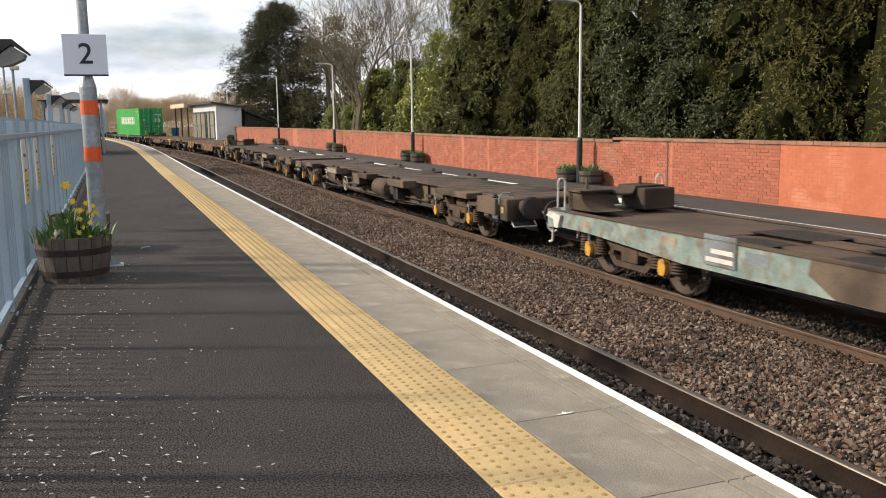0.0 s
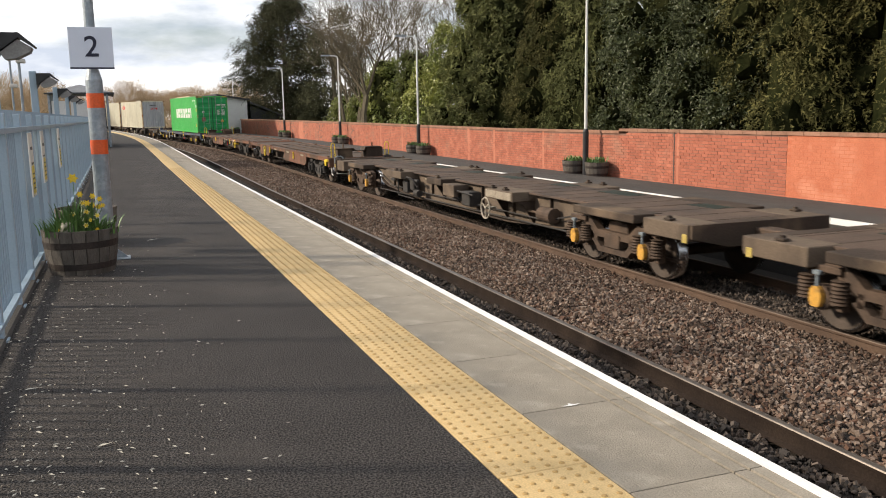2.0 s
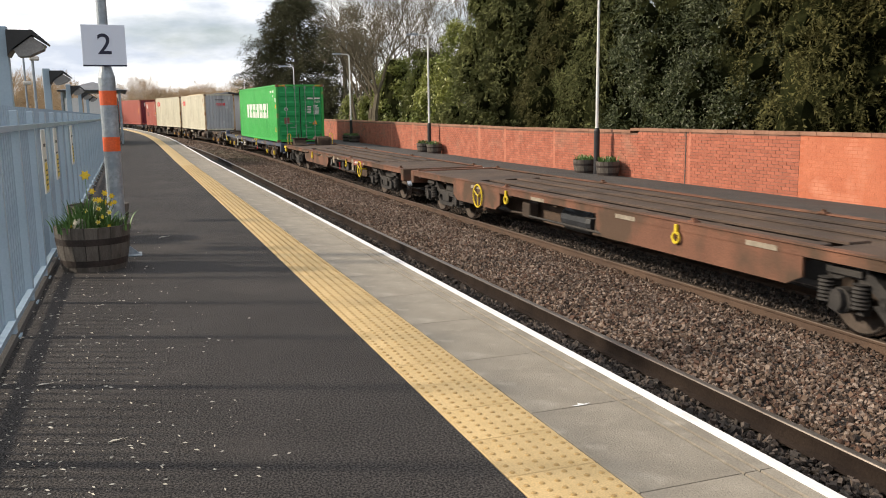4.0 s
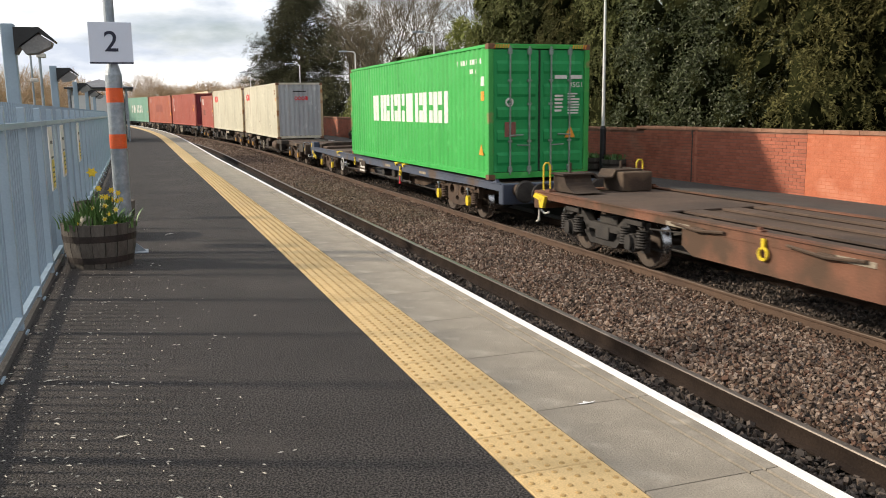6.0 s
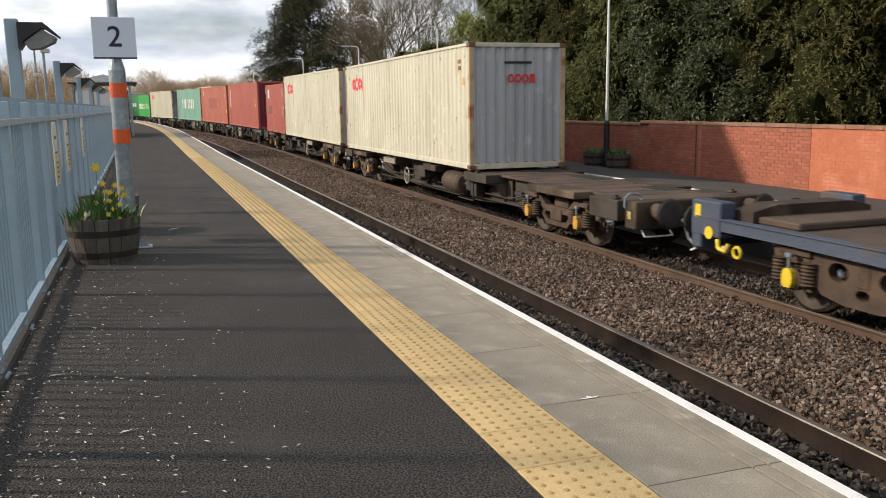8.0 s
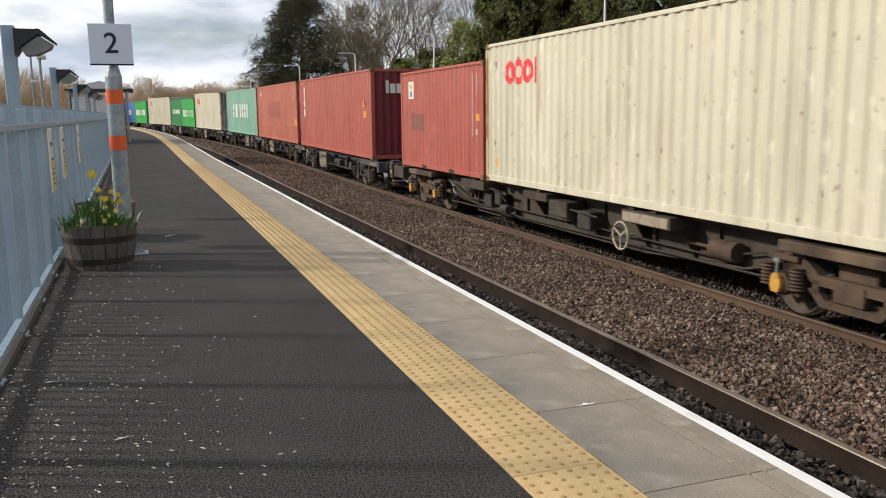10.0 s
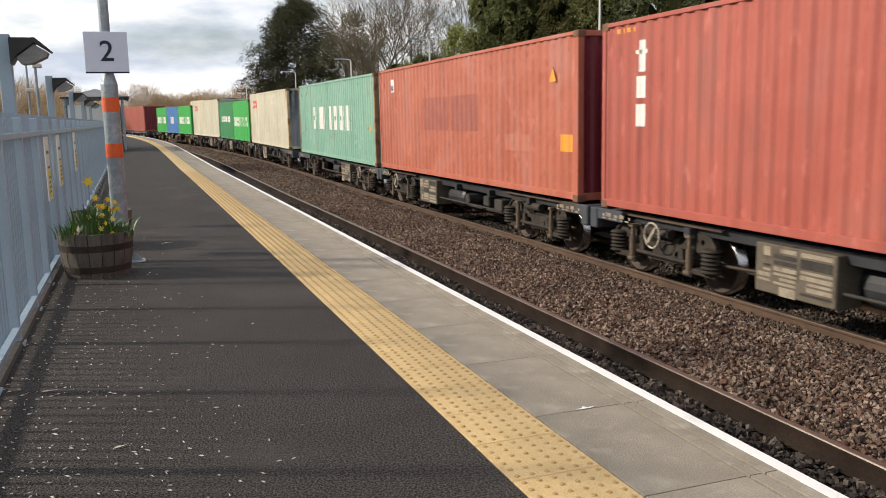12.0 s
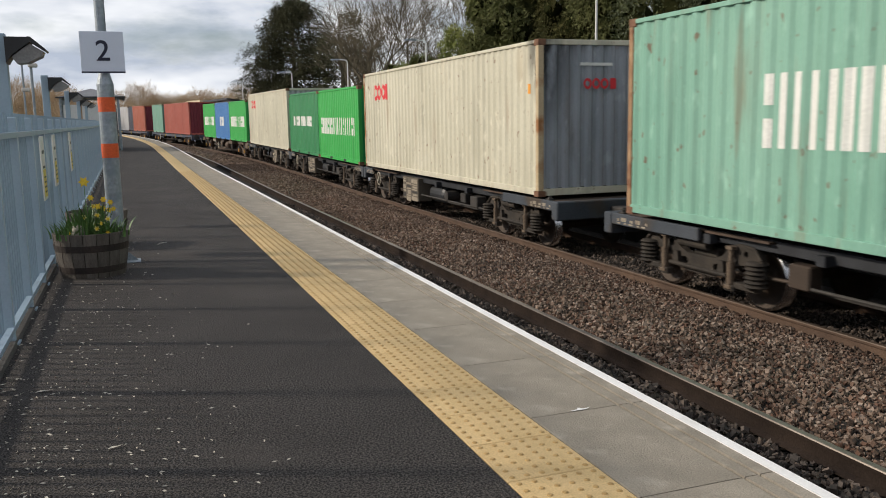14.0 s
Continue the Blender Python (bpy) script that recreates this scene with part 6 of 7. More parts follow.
for k, (a, b, e) in enumerate(((65.7, 78.95, (-1,)), (79.05, 91.85, ()), (91.95, 105.0, (1,)), (106.6, 119.85, (-1,)), (119.95, 132.75, ()), (132.85, 145.9, (1,)))):
    eco.append(sill_wagon(a, b, 2.25, 1.85 if not (e and e[0] == 1) else 2.25, SET_SILL, "short dark slate container wagon of a close-coupled set", .80, False, BOGIE_GREY, BOGIE_GREY, e, (), OFF_WHITE, False, -1 if e == (1,) else 1, plates=()))
    m = -1 if e == (1,) else 1
    Lw = b - a
    for q in (-1, 1):
        yy = q * (Lw / 2 - .75)
        g = Geo()
        for r in range(5):
            g.box(-1.2035, -1.2005, yy - .45 + r * .19, yy - .45 + r * .19 + (.05, .12, .09, .14, .06)[r], .885, .925 + .02 * (r % 2))
            g.box(-1.2035, -1.2005, yy - .40 + r * .17, yy - .40 + r * .17 + (.10, .05, .12, .07, .09)[r], .845, .868)
        part("stencil_print", g, WORN_PANEL, eco[-1], "small white stencil bars on the sill")
    part("coupling_box", Geo().box(-.55, .55, *sorted((m * (Lw / 2 - .5), m * (Lw / 2 + .02))), .88, 1.16, .03), DARK_STEEL, eco[-1], "black coupler housing")
    part("equipment_cabinet", Geo().box(-1.15, -.75, *sorted((m * 1.35, m * 2.65)), .32, .93, .015), CABINET_DUST, eco[-1], "dusty equipment cabinet with pale panels")
    rnd = random.Random(60 + k)
    for col, (y0, y1) in enumerate(((1.40, 1.88), (1.95, 2.32), (2.38, 2.60))):
        z = .895
        while z > .38:
            hh = rnd.choice((.03, .05, .05, .11))
            if rnd.random() < .88:
                part("cabinet_panel", Geo().box(-1.156, -1.15, *sorted((m * y0, m * (y1 - rnd.choice((0, 0, .1))))), z - hh, z), WORN_PANEL if rnd.random() < .75 else BOGIE_GREY, eco[-1])
            z -= hh + .025
far_e = spine_wagon(146.0, 165.9, True, "brown container wagon carrying three short containers")
far_w = sill_wagon(171.6, 192.6, 2.6, 2.6, SLATE, "slate-blue container wagon far down the train", .76)
far_x = sill_wagon(195.6, 218.0, 2.6, 2.6, SLATE, "slate-blue container wagon far down the train", .76)

# name plate on the slate wagon
cu = bpy.data.curves.new("plate_text", "FONT")
cu.body, cu.size, cu.extrude = "KFA", 0.13, 0.001
me = bpy.data.meshes.new_from_object(new("plate_text_curve", cu))
bpy.data.objects.remove(bpy.data.objects["plate_text_curve"])
me.materials.append(OFF_WHITE)
part("plate_text", me, None, kfa, "white letters KFA", at=pose(-1.2395, 1.73, .72, 90, 0, -90))
for sx in (-1, 1):
    part("belly_girder", Geo().prism([(-5.6, .80), (-3.6, .42), (3.6, .42), (5.6, .80)], "x", *sorted((sx * .70, sx * .74))), BOGIE_BROWN, kfa, "brown fish-bellied girder")
for y in (-3.25, -2.55, 4.95):
    part("clamp", Geo().box(-1.26, -1.10, y - .16, y + .16, 1.006, 1.035, .008).box(-1.27, -1.22, y - .05, y + .05, .95, 1.006, .006), YELLOW, kfa, "yellow container clamp")
part("tap_handle", Geo().tube((-1.1, -2.45, .62), (-1.1, -2.45, .42), .02, .02, 8).box(-1.13, -1.07, -2.5, -2.4, .40, .46, .01), PRINT_RED, kfa, "small red handle")

# loads
c = load(kfa, 3.6, L40, container(0, L40, HC, BRIGHT_GREEN, DOOR_GREEN, "bright green forty-foot container with locked doors and white name", post_mat=GREEN_POST, doors=True))
blocks(c, L40, 2.55, 9.4, 1.19, 1.96, 9, PRINT_WHITE, 4)
dashes(c, L40, .5, 8, .19, 2.50, .11, PRINT_WHITE)
dashes(c, L40, .75, 3, .17, 2.30, .10, PRINT_WHITE)
on_side(c, L40, .32, .14, 2.02, 2.22, PRINT_WHITE)
on_side(c, L40, .32, .14, 1.70, 1.90, PRINT_ORANGE, "orange_label")
on_side(c, L40, .30, .26, .52, .76, PRINT_ORANGE, "warning_triangle", tilt="tri")
g = Geo().prism([(.68, 0.80), (1.0, .80), (.84, 1.12)], "y", -L40 / 2 + .012, -L40 / 2 + .016)
part("warning_triangle", Geo().prism([(.60, .88), (.86, .88), (.73, 1.14)], "y", -L40 / 2 - .03, -L40 / 2 - .026), PRINT_ORANGE, c, "orange warning triangle")
small_print(c, L40, 0, .30, 2.16, 2.30, 1, PRINT_WHITE, True, .36, 2)
small_print(c, L40, 0, .40, 2.16, 2.30, 1, PRINT_WHITE, True, .74, 7)
small_print(c, L40, 0, .24, 1.45, 1.85, 5, PRINT_WHITE, True, .36, 3)
small_print(c, L40, 0, .30, 1.40, 1.88, 8, PRINT_WHITE, True, .68, 5)
cu = bpy.data.curves.new("type_code", "FONT")
cu.body, cu.size, cu.extrude = "45G1", 0.15, 0.001
me = bpy.data.meshes.new_from_object(new("type_code_curve", cu))
bpy.data.objects.remove(bpy.data.objects["type_code_curve"])
me.materials.append(PRINT_WHITE)
part("type_code", me, None, c, "white characters 45G1", at=pose(.72, -L40 / 2 - .004, 1.98, 90, 0, 0))
part("round_badge", Geo().ring((-.73, -L40 / 2 - .002, 1.66), (0, 1, 0), .075, .022, 18, 6), PRINT_WHITE, c)
part("grey_plate", Geo().box(-.84, -.58, -L40 / 2 - .006, -L40 / 2 - .001, .92, 1.24), PATCH, c, "dull identification plate")

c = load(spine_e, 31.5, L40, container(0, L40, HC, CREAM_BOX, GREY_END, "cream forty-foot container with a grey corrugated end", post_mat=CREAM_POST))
rings(c, L40, 9.55, 11.2, 2.02, 2.45, PRINT_RED)
end_rings(c, L40, -.28, .45, 1.99, 2.19, PRINT_RED)
small_print(c, L40, 0, 1.0, 2.42, 2.52, 1, BLACK, True, -.35, 3)
small_print(c, L40, .6, .3, 2.3, 2.6, 2, RUSTY_POST, seed=3)
on_side(c, L40, .35, .14, 1.95, 2.12, PRINT_ORANGE, "orange_label")
c = load(spine_f, 44.75, L40, container(0, L40, HC, CREAM_BOX, GREY_END, "cream forty-foot container with rust streaks and a red mark", post_mat=CREAM_POST))
rings(c, L40, 9.55, 11.2, 2.02, 2.5, PRINT_RED)
on_side(c, L40, 11.6, .1, .35, .5, PRINT_ORANGE, "orange_label")
c = load(spine_f, 57.1, L20, container(0, L20, STD, RED_BOX, RED_BOX, "short red container with a worn patch and blue-white label"))
on_side(c, L20, 5.0, .36, 1.86, 2.32, PRINT_WHITE, "label_plate", "white label plate")
on_side(c, L20, 5.06, .24, 1.92, 2.05, PRINT_BLUE)
on_side(c, L20, 5.06, .24, 2.12, 2.24, YELLOW)
on_side(c, L20, 4.05, .55, 1.0, 1.45, PATCH, "worn_patch", "dull overpainted patch")
on_side(c, L20, 4.65, .58, 1.02, 1.47, PATCH, "worn_patch", "dull overpainted patch")
small_print(c, L20, .62, .05, .95, 2.36, 22, WORN_WHITE, seed=1)
small_print(c, L20, .36, .05, 1.88, 2.36, 8, WORN_WHITE, seed=2)
on_side(c, L20, .36, .10, .98, 1.12, WORN_WHITE, "white_label")
on_side(c, L20, .3, .13, 1.3, 1.45, PRINT_ORANGE, "orange_label")

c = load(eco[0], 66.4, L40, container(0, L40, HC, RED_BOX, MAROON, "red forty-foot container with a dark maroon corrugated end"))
for k, (x0, x1, z1) in enumerate(((-.72, -.62, 2.52), (-.58, -.40, 2.42), (-.36, -.22, 2.42))):
    part("end_mark", Geo().box(x0, x1, -6.099, -6.0955, 2.12, z1), PRINT_WHITE, c, "white mark on the end")
for k in range(2):
    small_print(c, L40, .45 + .3 * k, .06, 1.3, 2.5, 12, PRINT_WHITE, seed=k)
for z0, z1, ww in ((2.10, 2.56, .13), (1.72, 2.04, .22), (1.30, 1.63, .24)):
    on_side(c, L40, 11.0 - ww / 2 + .1, ww, z0, z1, PRINT_WHITE, "name_block")
on_side(c, L40, 10.94, .30, 2.36, 2.42, PRINT_WHITE, "name_block")
for k in range(4):
    on_side(c, L40, 11.28 + .14 * k, .07, 2.70, 2.77, PRINT_ORANGE, "hazard_stripe")
on_side(c, L40, .75, .40, 1.33, 1.56, PRINT_ORANGE, "yellow_label")
on_side(c, L40, .82, .26, 1.70, 1.95, PRINT_ORANGE, "warning_triangle", tilt="tri")
g = Geo()
for k in range(9):
    g.box(.80, .86, -6.099, -6.0955, 1.2 + k * .15, 1.29 + k * .15)
part("stencil_print", g, PRINT_WHITE, c)
part("yellow_label", Geo().box(.45, .75, -6.099, -6.0955, .42, .6), PRINT_ORANGE, c)

c = load(eco[1], 79.38, L40, container(0, L40, HC, ORANGE_RED, MAROON, "faded orange-red forty-foot container with dents and stains"))
on_side(c, L40, 10.75, .32, 2.22, 2.58, PRINT_WHITE, "label_plate", "white label plate")
on_side(c, L40, 10.80, .22, 2.27, 2.40, PRINT_BLUE)
on_side(c, L40, .8, .26, 2.08, 2.34, PRINT_ORANGE, "warning_triangle", tilt="tri")
on_side(c, L40, .25, .40, .85, 1.15, PRINT_ORANGE, "yellow_label")
for k in range(1):
    small_print(c, L40, .45 + .3 * k, .045, 1.2, 2.5, 12, WORN_WHITE, seed=k + 3)
on_side(c, L40, 4.45, 1.75, 1.18, 1.98, GHOST, "ghost_patch", "overpainted dull patch")
on_side(c, L40, 6.35, 1.8, 1.18, 1.98, GHOST, "ghost_patch", "overpainted dull patch")
on_side(c, L40, 1.9, 1.1, .80, 1.14, SCUFF, "scuff", "pale scraped patch")
c = load(eco[2], 92.15, L40, container(0, L40, HC, SEA_GREEN, SEA_GREEN, "pale sea-green forty-foot container with a white name", post_mat=RUSTY_POST))
blocks(c, L40, 6.95, 9.35, 1.08, 1.95, 5, PRINT_WHITE, 21, thin=.14)
blocks(c, L40, 3.0, 6.45, 1.08, 1.95, 8, PRINT_WHITE, 22, thin=.14)
for k in range(1):
    small_print(c, L40, .5 + .3 * k, .05, 1.2 + .2 * k, 2.6, 10, WORN_WHITE, seed=k + 5)
on_side(c, L40, .4, .24, 1.1, 1.35, PRINT_ORANGE, "warning_triangle", tilt="tri")

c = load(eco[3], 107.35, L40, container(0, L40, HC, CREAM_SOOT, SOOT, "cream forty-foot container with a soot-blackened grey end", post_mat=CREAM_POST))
rings(c, L40, 9.5, 11.1, 2.05, 2.5, PRINT_RED)
end_rings(c, L40, -.28, .45, 1.99, 2.19, PRINT_RED)
small_print(c, L40, 0, 1.0, 2.42, 2.52, 1, PRINT_WHITE, True, -.35, 3)
on_side(c, L40, .35, .14, 1.92, 2.1, PRINT_ORANGE, "orange_label")
c = load(eco[4], 120.3, L20, container(0, L20, STD, BRIGHT_GREEN, DOOR_GREEN, "short bright green container with a white name"))
blocks(c, L20, .6, 5.7, .95, 1.55, 9, PRINT_WHITE, 31)
c = load(eco[4], 126.45, L20, container(0, L20, STD, DEEP_GREEN, DOOR_GREEN, "short dull green container with a white name"))
blocks(c, L20, 1.2, 5.2, 1.2, 1.6, 9, PRINT_WHITE, 32)
c = load(eco[5], 133.1, L40, container(0, L40, HC, CREAM_BOX, GREY_END, "cream forty-foot container with a red mark"))
rings(c, L40, 9.5, 11.1, 2.05, 2.5, PRINT_RED)
for u, m, lab in ((146.7, BRIGHT_GREEN, "short bright green container with a white stripe"), (152.8, BLUE_BOX, "short blue container with a pale round mark"), (158.95, BRIGHT_GREEN, "short bright green container with a white stripe")):
    c = load(far_e, u, L20, container(0, L20, STD, m, DOOR_GREEN if m is BRIGHT_GREEN else BLUE_BOX, lab))
    blocks(c, L20, .8 if m is BRIGHT_GREEN else 2.4, 5.5 if m is BRIGHT_GREEN else 4.0, .95, 1.6, 8 if m is BRIGHT_GREEN else 3, PRINT_WHITE, 40)
load(far_w, 172.3, L40, container(0, L40, HC, RED_BOX, MAROON, "red forty-foot container far down the train"))
load(far_w, 185.6, L20, container(0, L20, HC, SEA_GREEN, SEA_GREEN, "short pale sea-green container far down the train"))
load(far_x, 196.3, L20, container(0, L20, HC, ORANGE_RED, MAROON, "short orange-red container far down the train"))
load(far_x, 205.0, L40, container(0, L40, HC, WHITE_BOX, GREY_END, "grey-white forty-foot container far down the train"))


# ---- trees ----
def sprays(pos, out, size, aspect, rng, droop=0.3):
    """Small diamond leaves at pos that face roughly outwards."""
    n = len(pos)
    nrm = out + rng.normal(0, .55, (n, 3))
    nrm /= np.linalg.norm(nrm, axis=1)[:, None]
    u = rng.normal(0, 1, (n, 3)) + np.array([0, 0, -droop])
    u -= (u * nrm).sum(1)[:, None] * nrm
    u /= np.linalg.norm(u, axis=1)[:, None] + 1e-9
    v = np.cross(nrm, u)
    L = size * rng.uniform(.6, 1.4, n)[:, None]
    W = L * aspect
    verts = np.stack([pos - u * L * .5, pos + v * W * .5, pos + u * L * .5, pos - v * W * .5], 1).reshape(-1, 3)
    return verts, np.arange(4 * n).reshape(-1, 4)


def leafy_tree(name, s, o, z0, height, radius, lobes, leaves, size, aspect, material, label, seed, category="tree", shape=0.9, lobe=(.55, 1.0), flat=1.0, core=True, base=0.0, trunk=.25, droop=.3, inner=.5):
    rng = np.random.default_rng(seed)
    x, y, z = beside(s, o, z0)
    t = thing(name, label, category, "trees behind the wall", at=pose(x, y, z))
    k = rng.uniform(base, .97, lobes)
    r = radius * np.clip(1 - (k - base) / (1 - base) * shape, .08, 1) ** .8 * np.minimum(1, .55 + k * 2.5)
    a = rng.uniform(0, 2 * math.pi, lobes)
    q = np.sqrt(rng.uniform(inner, 1.0, lobes))
    c = np.stack([r * q * np.cos(a), r * q * np.sin(a), k * height], 1)
    lr = rng.uniform(*lobe, lobes) * (.6 + .4 * r / radius)
    w = lr ** 2
    pick = rng.choice(lobes, leaves, p=w / w.sum())
    d = rng.normal(0, 1, (leaves, 3))
    d /= np.linalg.norm(d, axis=1)[:, None]
    pos = c[pick] + d * (lr[pick] * rng.uniform(.55, 1.12, leaves))[:, None] * np.array([1, 1, flat])
    v, f = sprays(pos, d, size, aspect, rng, droop)
    part("crown", raw_mesh("crown", v, f, material), None, t)
    part("trunk", Geo().tube((0, 0, 0), (0, 0, height * .8), trunk, trunk * .25, 9), BARK, t)
    # Solid core closes the crown and colours in its inner shade.
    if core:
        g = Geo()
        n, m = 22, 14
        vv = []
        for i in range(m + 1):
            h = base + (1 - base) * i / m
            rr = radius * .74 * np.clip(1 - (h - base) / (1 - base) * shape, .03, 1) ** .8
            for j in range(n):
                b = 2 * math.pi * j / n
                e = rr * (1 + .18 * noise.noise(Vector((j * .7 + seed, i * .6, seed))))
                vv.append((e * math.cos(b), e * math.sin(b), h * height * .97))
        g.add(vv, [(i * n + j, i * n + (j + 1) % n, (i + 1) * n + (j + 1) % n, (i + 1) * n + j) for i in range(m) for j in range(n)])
        part("inner_foliage", g, CORE, t, "solid core of inner boughs with shade in its colour")
    return t


def knot():
    """A lumpy ball of twenty faces that puts shade inside a bough."""
    q = (1 + 5 ** .5) / 2
    v = np.array([(-1, q, 0), (1, q, 0), (-1, -q, 0), (1, -q, 0), (0, -1, q), (0, 1, q), (0, -1, -q), (0, 1, -q), (q, 0, -1), (q, 0, 1), (-q, 0, -1), (-q, 0, 1)]) / 1.9
    f = np.array([(0, 11, 5), (0, 5, 1), (0, 1, 7), (0, 7, 10), (0, 10, 11), (1, 5, 9), (5, 11, 4), (11, 10, 2), (10, 7, 6), (7, 1, 8), (3, 9, 4), (3, 4, 2), (3, 2, 6), (3, 6, 8), (3, 8, 9), (4, 9, 5), (2, 4, 11), (6, 2, 10), (8, 6, 7), (9, 8, 1)])
    return v, f


def fronds(base, axis, length, per, size, aspect, rng, splay=.7):
    """Twigs from base along axis, each set with leaves to both sides that shorten towards the tip."""
    n = len(base)
    axis = axis / np.linalg.norm(axis, axis=1)[:, None]
    side = np.cross(axis, rng.normal(0, 1, (n, 3)))
    side /= np.linalg.norm(side, axis=1)[:, None]
    k = np.tile(np.linspace(.05, 1, per), (n, 1)) + rng.normal(0, .03, (n, per))
    sag = (k ** 2)[:, :, None] * np.array([0, 0, -.18]) * length[:, None, None]
    pos = base[:, None] + axis[:, None] * (k * length[:, None])[:, :, None] + sag
    flip = np.where(np.arange(per) % 2, 1.0, -1.0)[None, :, None]
    u = axis[:, None] * .55 + side[:, None] * flip * splay + rng.normal(0, .30, (n, per, 3))
    u /= np.linalg.norm(u, axis=2)[:, :, None]
    w = np.cross(u, rng.normal(0, 1, (n, per, 3)))
    w /= np.linalg.norm(w, axis=2)[:, :, None]
    L = (size * rng.uniform(.7, 1.35, (n, per)) * (1.15 - .5 * k))[:, :, None]
    W = L * aspect * .5
    v = np.stack([pos - w * W, pos + w * W, pos + u * L], 2).reshape(-1, 3)
    return v, np.arange(len(v)).reshape(-1, 3)


def evergreen(s, o, z0, height, radius, material, label, seed, shape, leaves, size, aspect, droop, per=14, bough=(.42, .95)):
    """A dense evergreen: bulging boughs hung with short drooping twigs, dark cores painting the hollows' shade."""
    rng = np.random.default_rng(seed)
    t = thing("evergreen_tree", label, "tree", "trees behind the wall", at=pose(*beside(s, o, z0)))
    nb = int(95 * height * radius / 24)
    k = rng.uniform(.0, .98, nb)
    r = radius * np.clip(1 - k * shape, .08, 1) ** .75 * np.minimum(1, .72 + k * 1.6)
    a = rng.uniform(0, 2 * math.pi, nb)
    q = rng.uniform(.55, .96, nb)
    c = np.stack([r * q * np.cos(a), r * q * np.sin(a), k * height + .3], 1)
    br = rng.uniform(*bough, nb) * (.65 + .35 * r / radius)
    n = leaves // per
    pick = rng.choice(nb, n, p=br ** 2 / (br ** 2).sum())
    d = rng.normal(0, 1, (n, 3)) + np.stack([np.cos(a), np.sin(a), np.full(nb, .25)], 1)[pick] * .9
    d /= np.linalg.norm(d, axis=1)[:, None]
    base = c[pick] + d * (br[pick] * rng.uniform(.62, .98, n))[:, None] * np.array([1, 1, 1.15])
    axis = d * .8 + np.array([0, 0, -droop]) + rng.normal(0, .35, (n, 3))
    v, f = fronds(base, axis, rng.uniform(.18, .46, n), per, size, aspect, rng)
    part("crown", raw_mesh("crown", v, f, material), None, t)
    part("trunk", Geo().tube((0, 0, 0), (0, 0, height * .8), .25, .07, 9), BARK, t)
    # Dark lumps paint shade behind the twigs of each bough.
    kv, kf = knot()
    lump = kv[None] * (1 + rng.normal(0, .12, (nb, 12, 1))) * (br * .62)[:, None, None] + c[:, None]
    part("inner_foliage", raw_mesh("inner_foliage", lump.reshape(-1, 3), (np.arange(nb)[:, None, None] * 12 + kf[None]).reshape(-1, 3), CORE), None, t, "solid core of inner boughs with shade in its colour")
    # Dark cone blocks the sky and carries the painted inner shade.
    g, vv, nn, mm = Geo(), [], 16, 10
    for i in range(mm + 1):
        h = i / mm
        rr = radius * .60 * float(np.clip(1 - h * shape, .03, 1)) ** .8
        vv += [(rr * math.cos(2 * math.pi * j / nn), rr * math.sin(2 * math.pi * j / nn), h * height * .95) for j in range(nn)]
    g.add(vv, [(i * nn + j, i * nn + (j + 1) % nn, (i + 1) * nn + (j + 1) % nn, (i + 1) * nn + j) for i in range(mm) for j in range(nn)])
    part("stem_mass", g, CORE, t, "solid core of stems with shade in its colour")
    return t


TREES = [
    (40.0, 8.6, 9.5, 2.7, YEW, 1.0), (34.5, 8.3, 10.5, 3.0, YEW, .85), (29.5, 8.2, 11, 2.9, YEW_BROWN, .75), (26.2, 7.6, 10, 2.5, YEW, .75),
    (22.4, 7.4, 9.5, 2.3, HOLLY, .7), (19.4, 7.5, 9.5, 2.2, HOLLY, .62), (16.4, 7.5, 9.5, 2.4, YEW_BROWN, .48), (13.2, 7.6, 10, 2.4, YEW_BROWN, .48), (10.2, 7.7, 10, 2.5, YEW, .62),
    (7.2, 7.7, 10, 2.6, YEW_BROWN, .6), (3.8, 7.8, 10, 2.4, YEW, .7), (0.0, 8.0, 10, 2.4, YEW, .7),
]
for i, (s, o, h, r, m, sh) in enumerate(TREES):
    lab = {"yew_leaf": "dense dark green yew tree rising behind the wall", "cypress_leaf": "dense olive-brown evergreen rising behind the wall", "holly_leaf": "glossy grey-green holly tree rising behind the wall"}[m.name]
    glossy = m is HOLLY
    evergreen(s, o + .45, -.9, h, r, m, lab, 50 + i, sh, 74000 if 8 < s < 31 else 66000 if s > 31 else 42000 if s > 5 else 16000, .080 if glossy else .092 if s < 31 else .17, .62 if glossy else .38, .15 if glossy else .75, 8 if glossy else 14)
for i, (s, o, h, r) in enumerate(((44.8, 9.4, 7.4, 2.0), (48.5, 9.6, 5.4, 2.2), (53.0, 10.6, 6.2, 2.4), (58.0, 10.2, 6.0, 2.4), (63, 10.4, 3.8, 2.2), (68, 10.6, 3.4, 2.2))):
    leafy_tree("laurel_shrub", s, o, -.9, h, r, 130, 15000, .15, .5, LAUREL, "yellow-green laurel shrub growing above the wall", 90 + i, "shrub", shape=.75, lobe=(.3, .65), base=.03, core=i != 0)


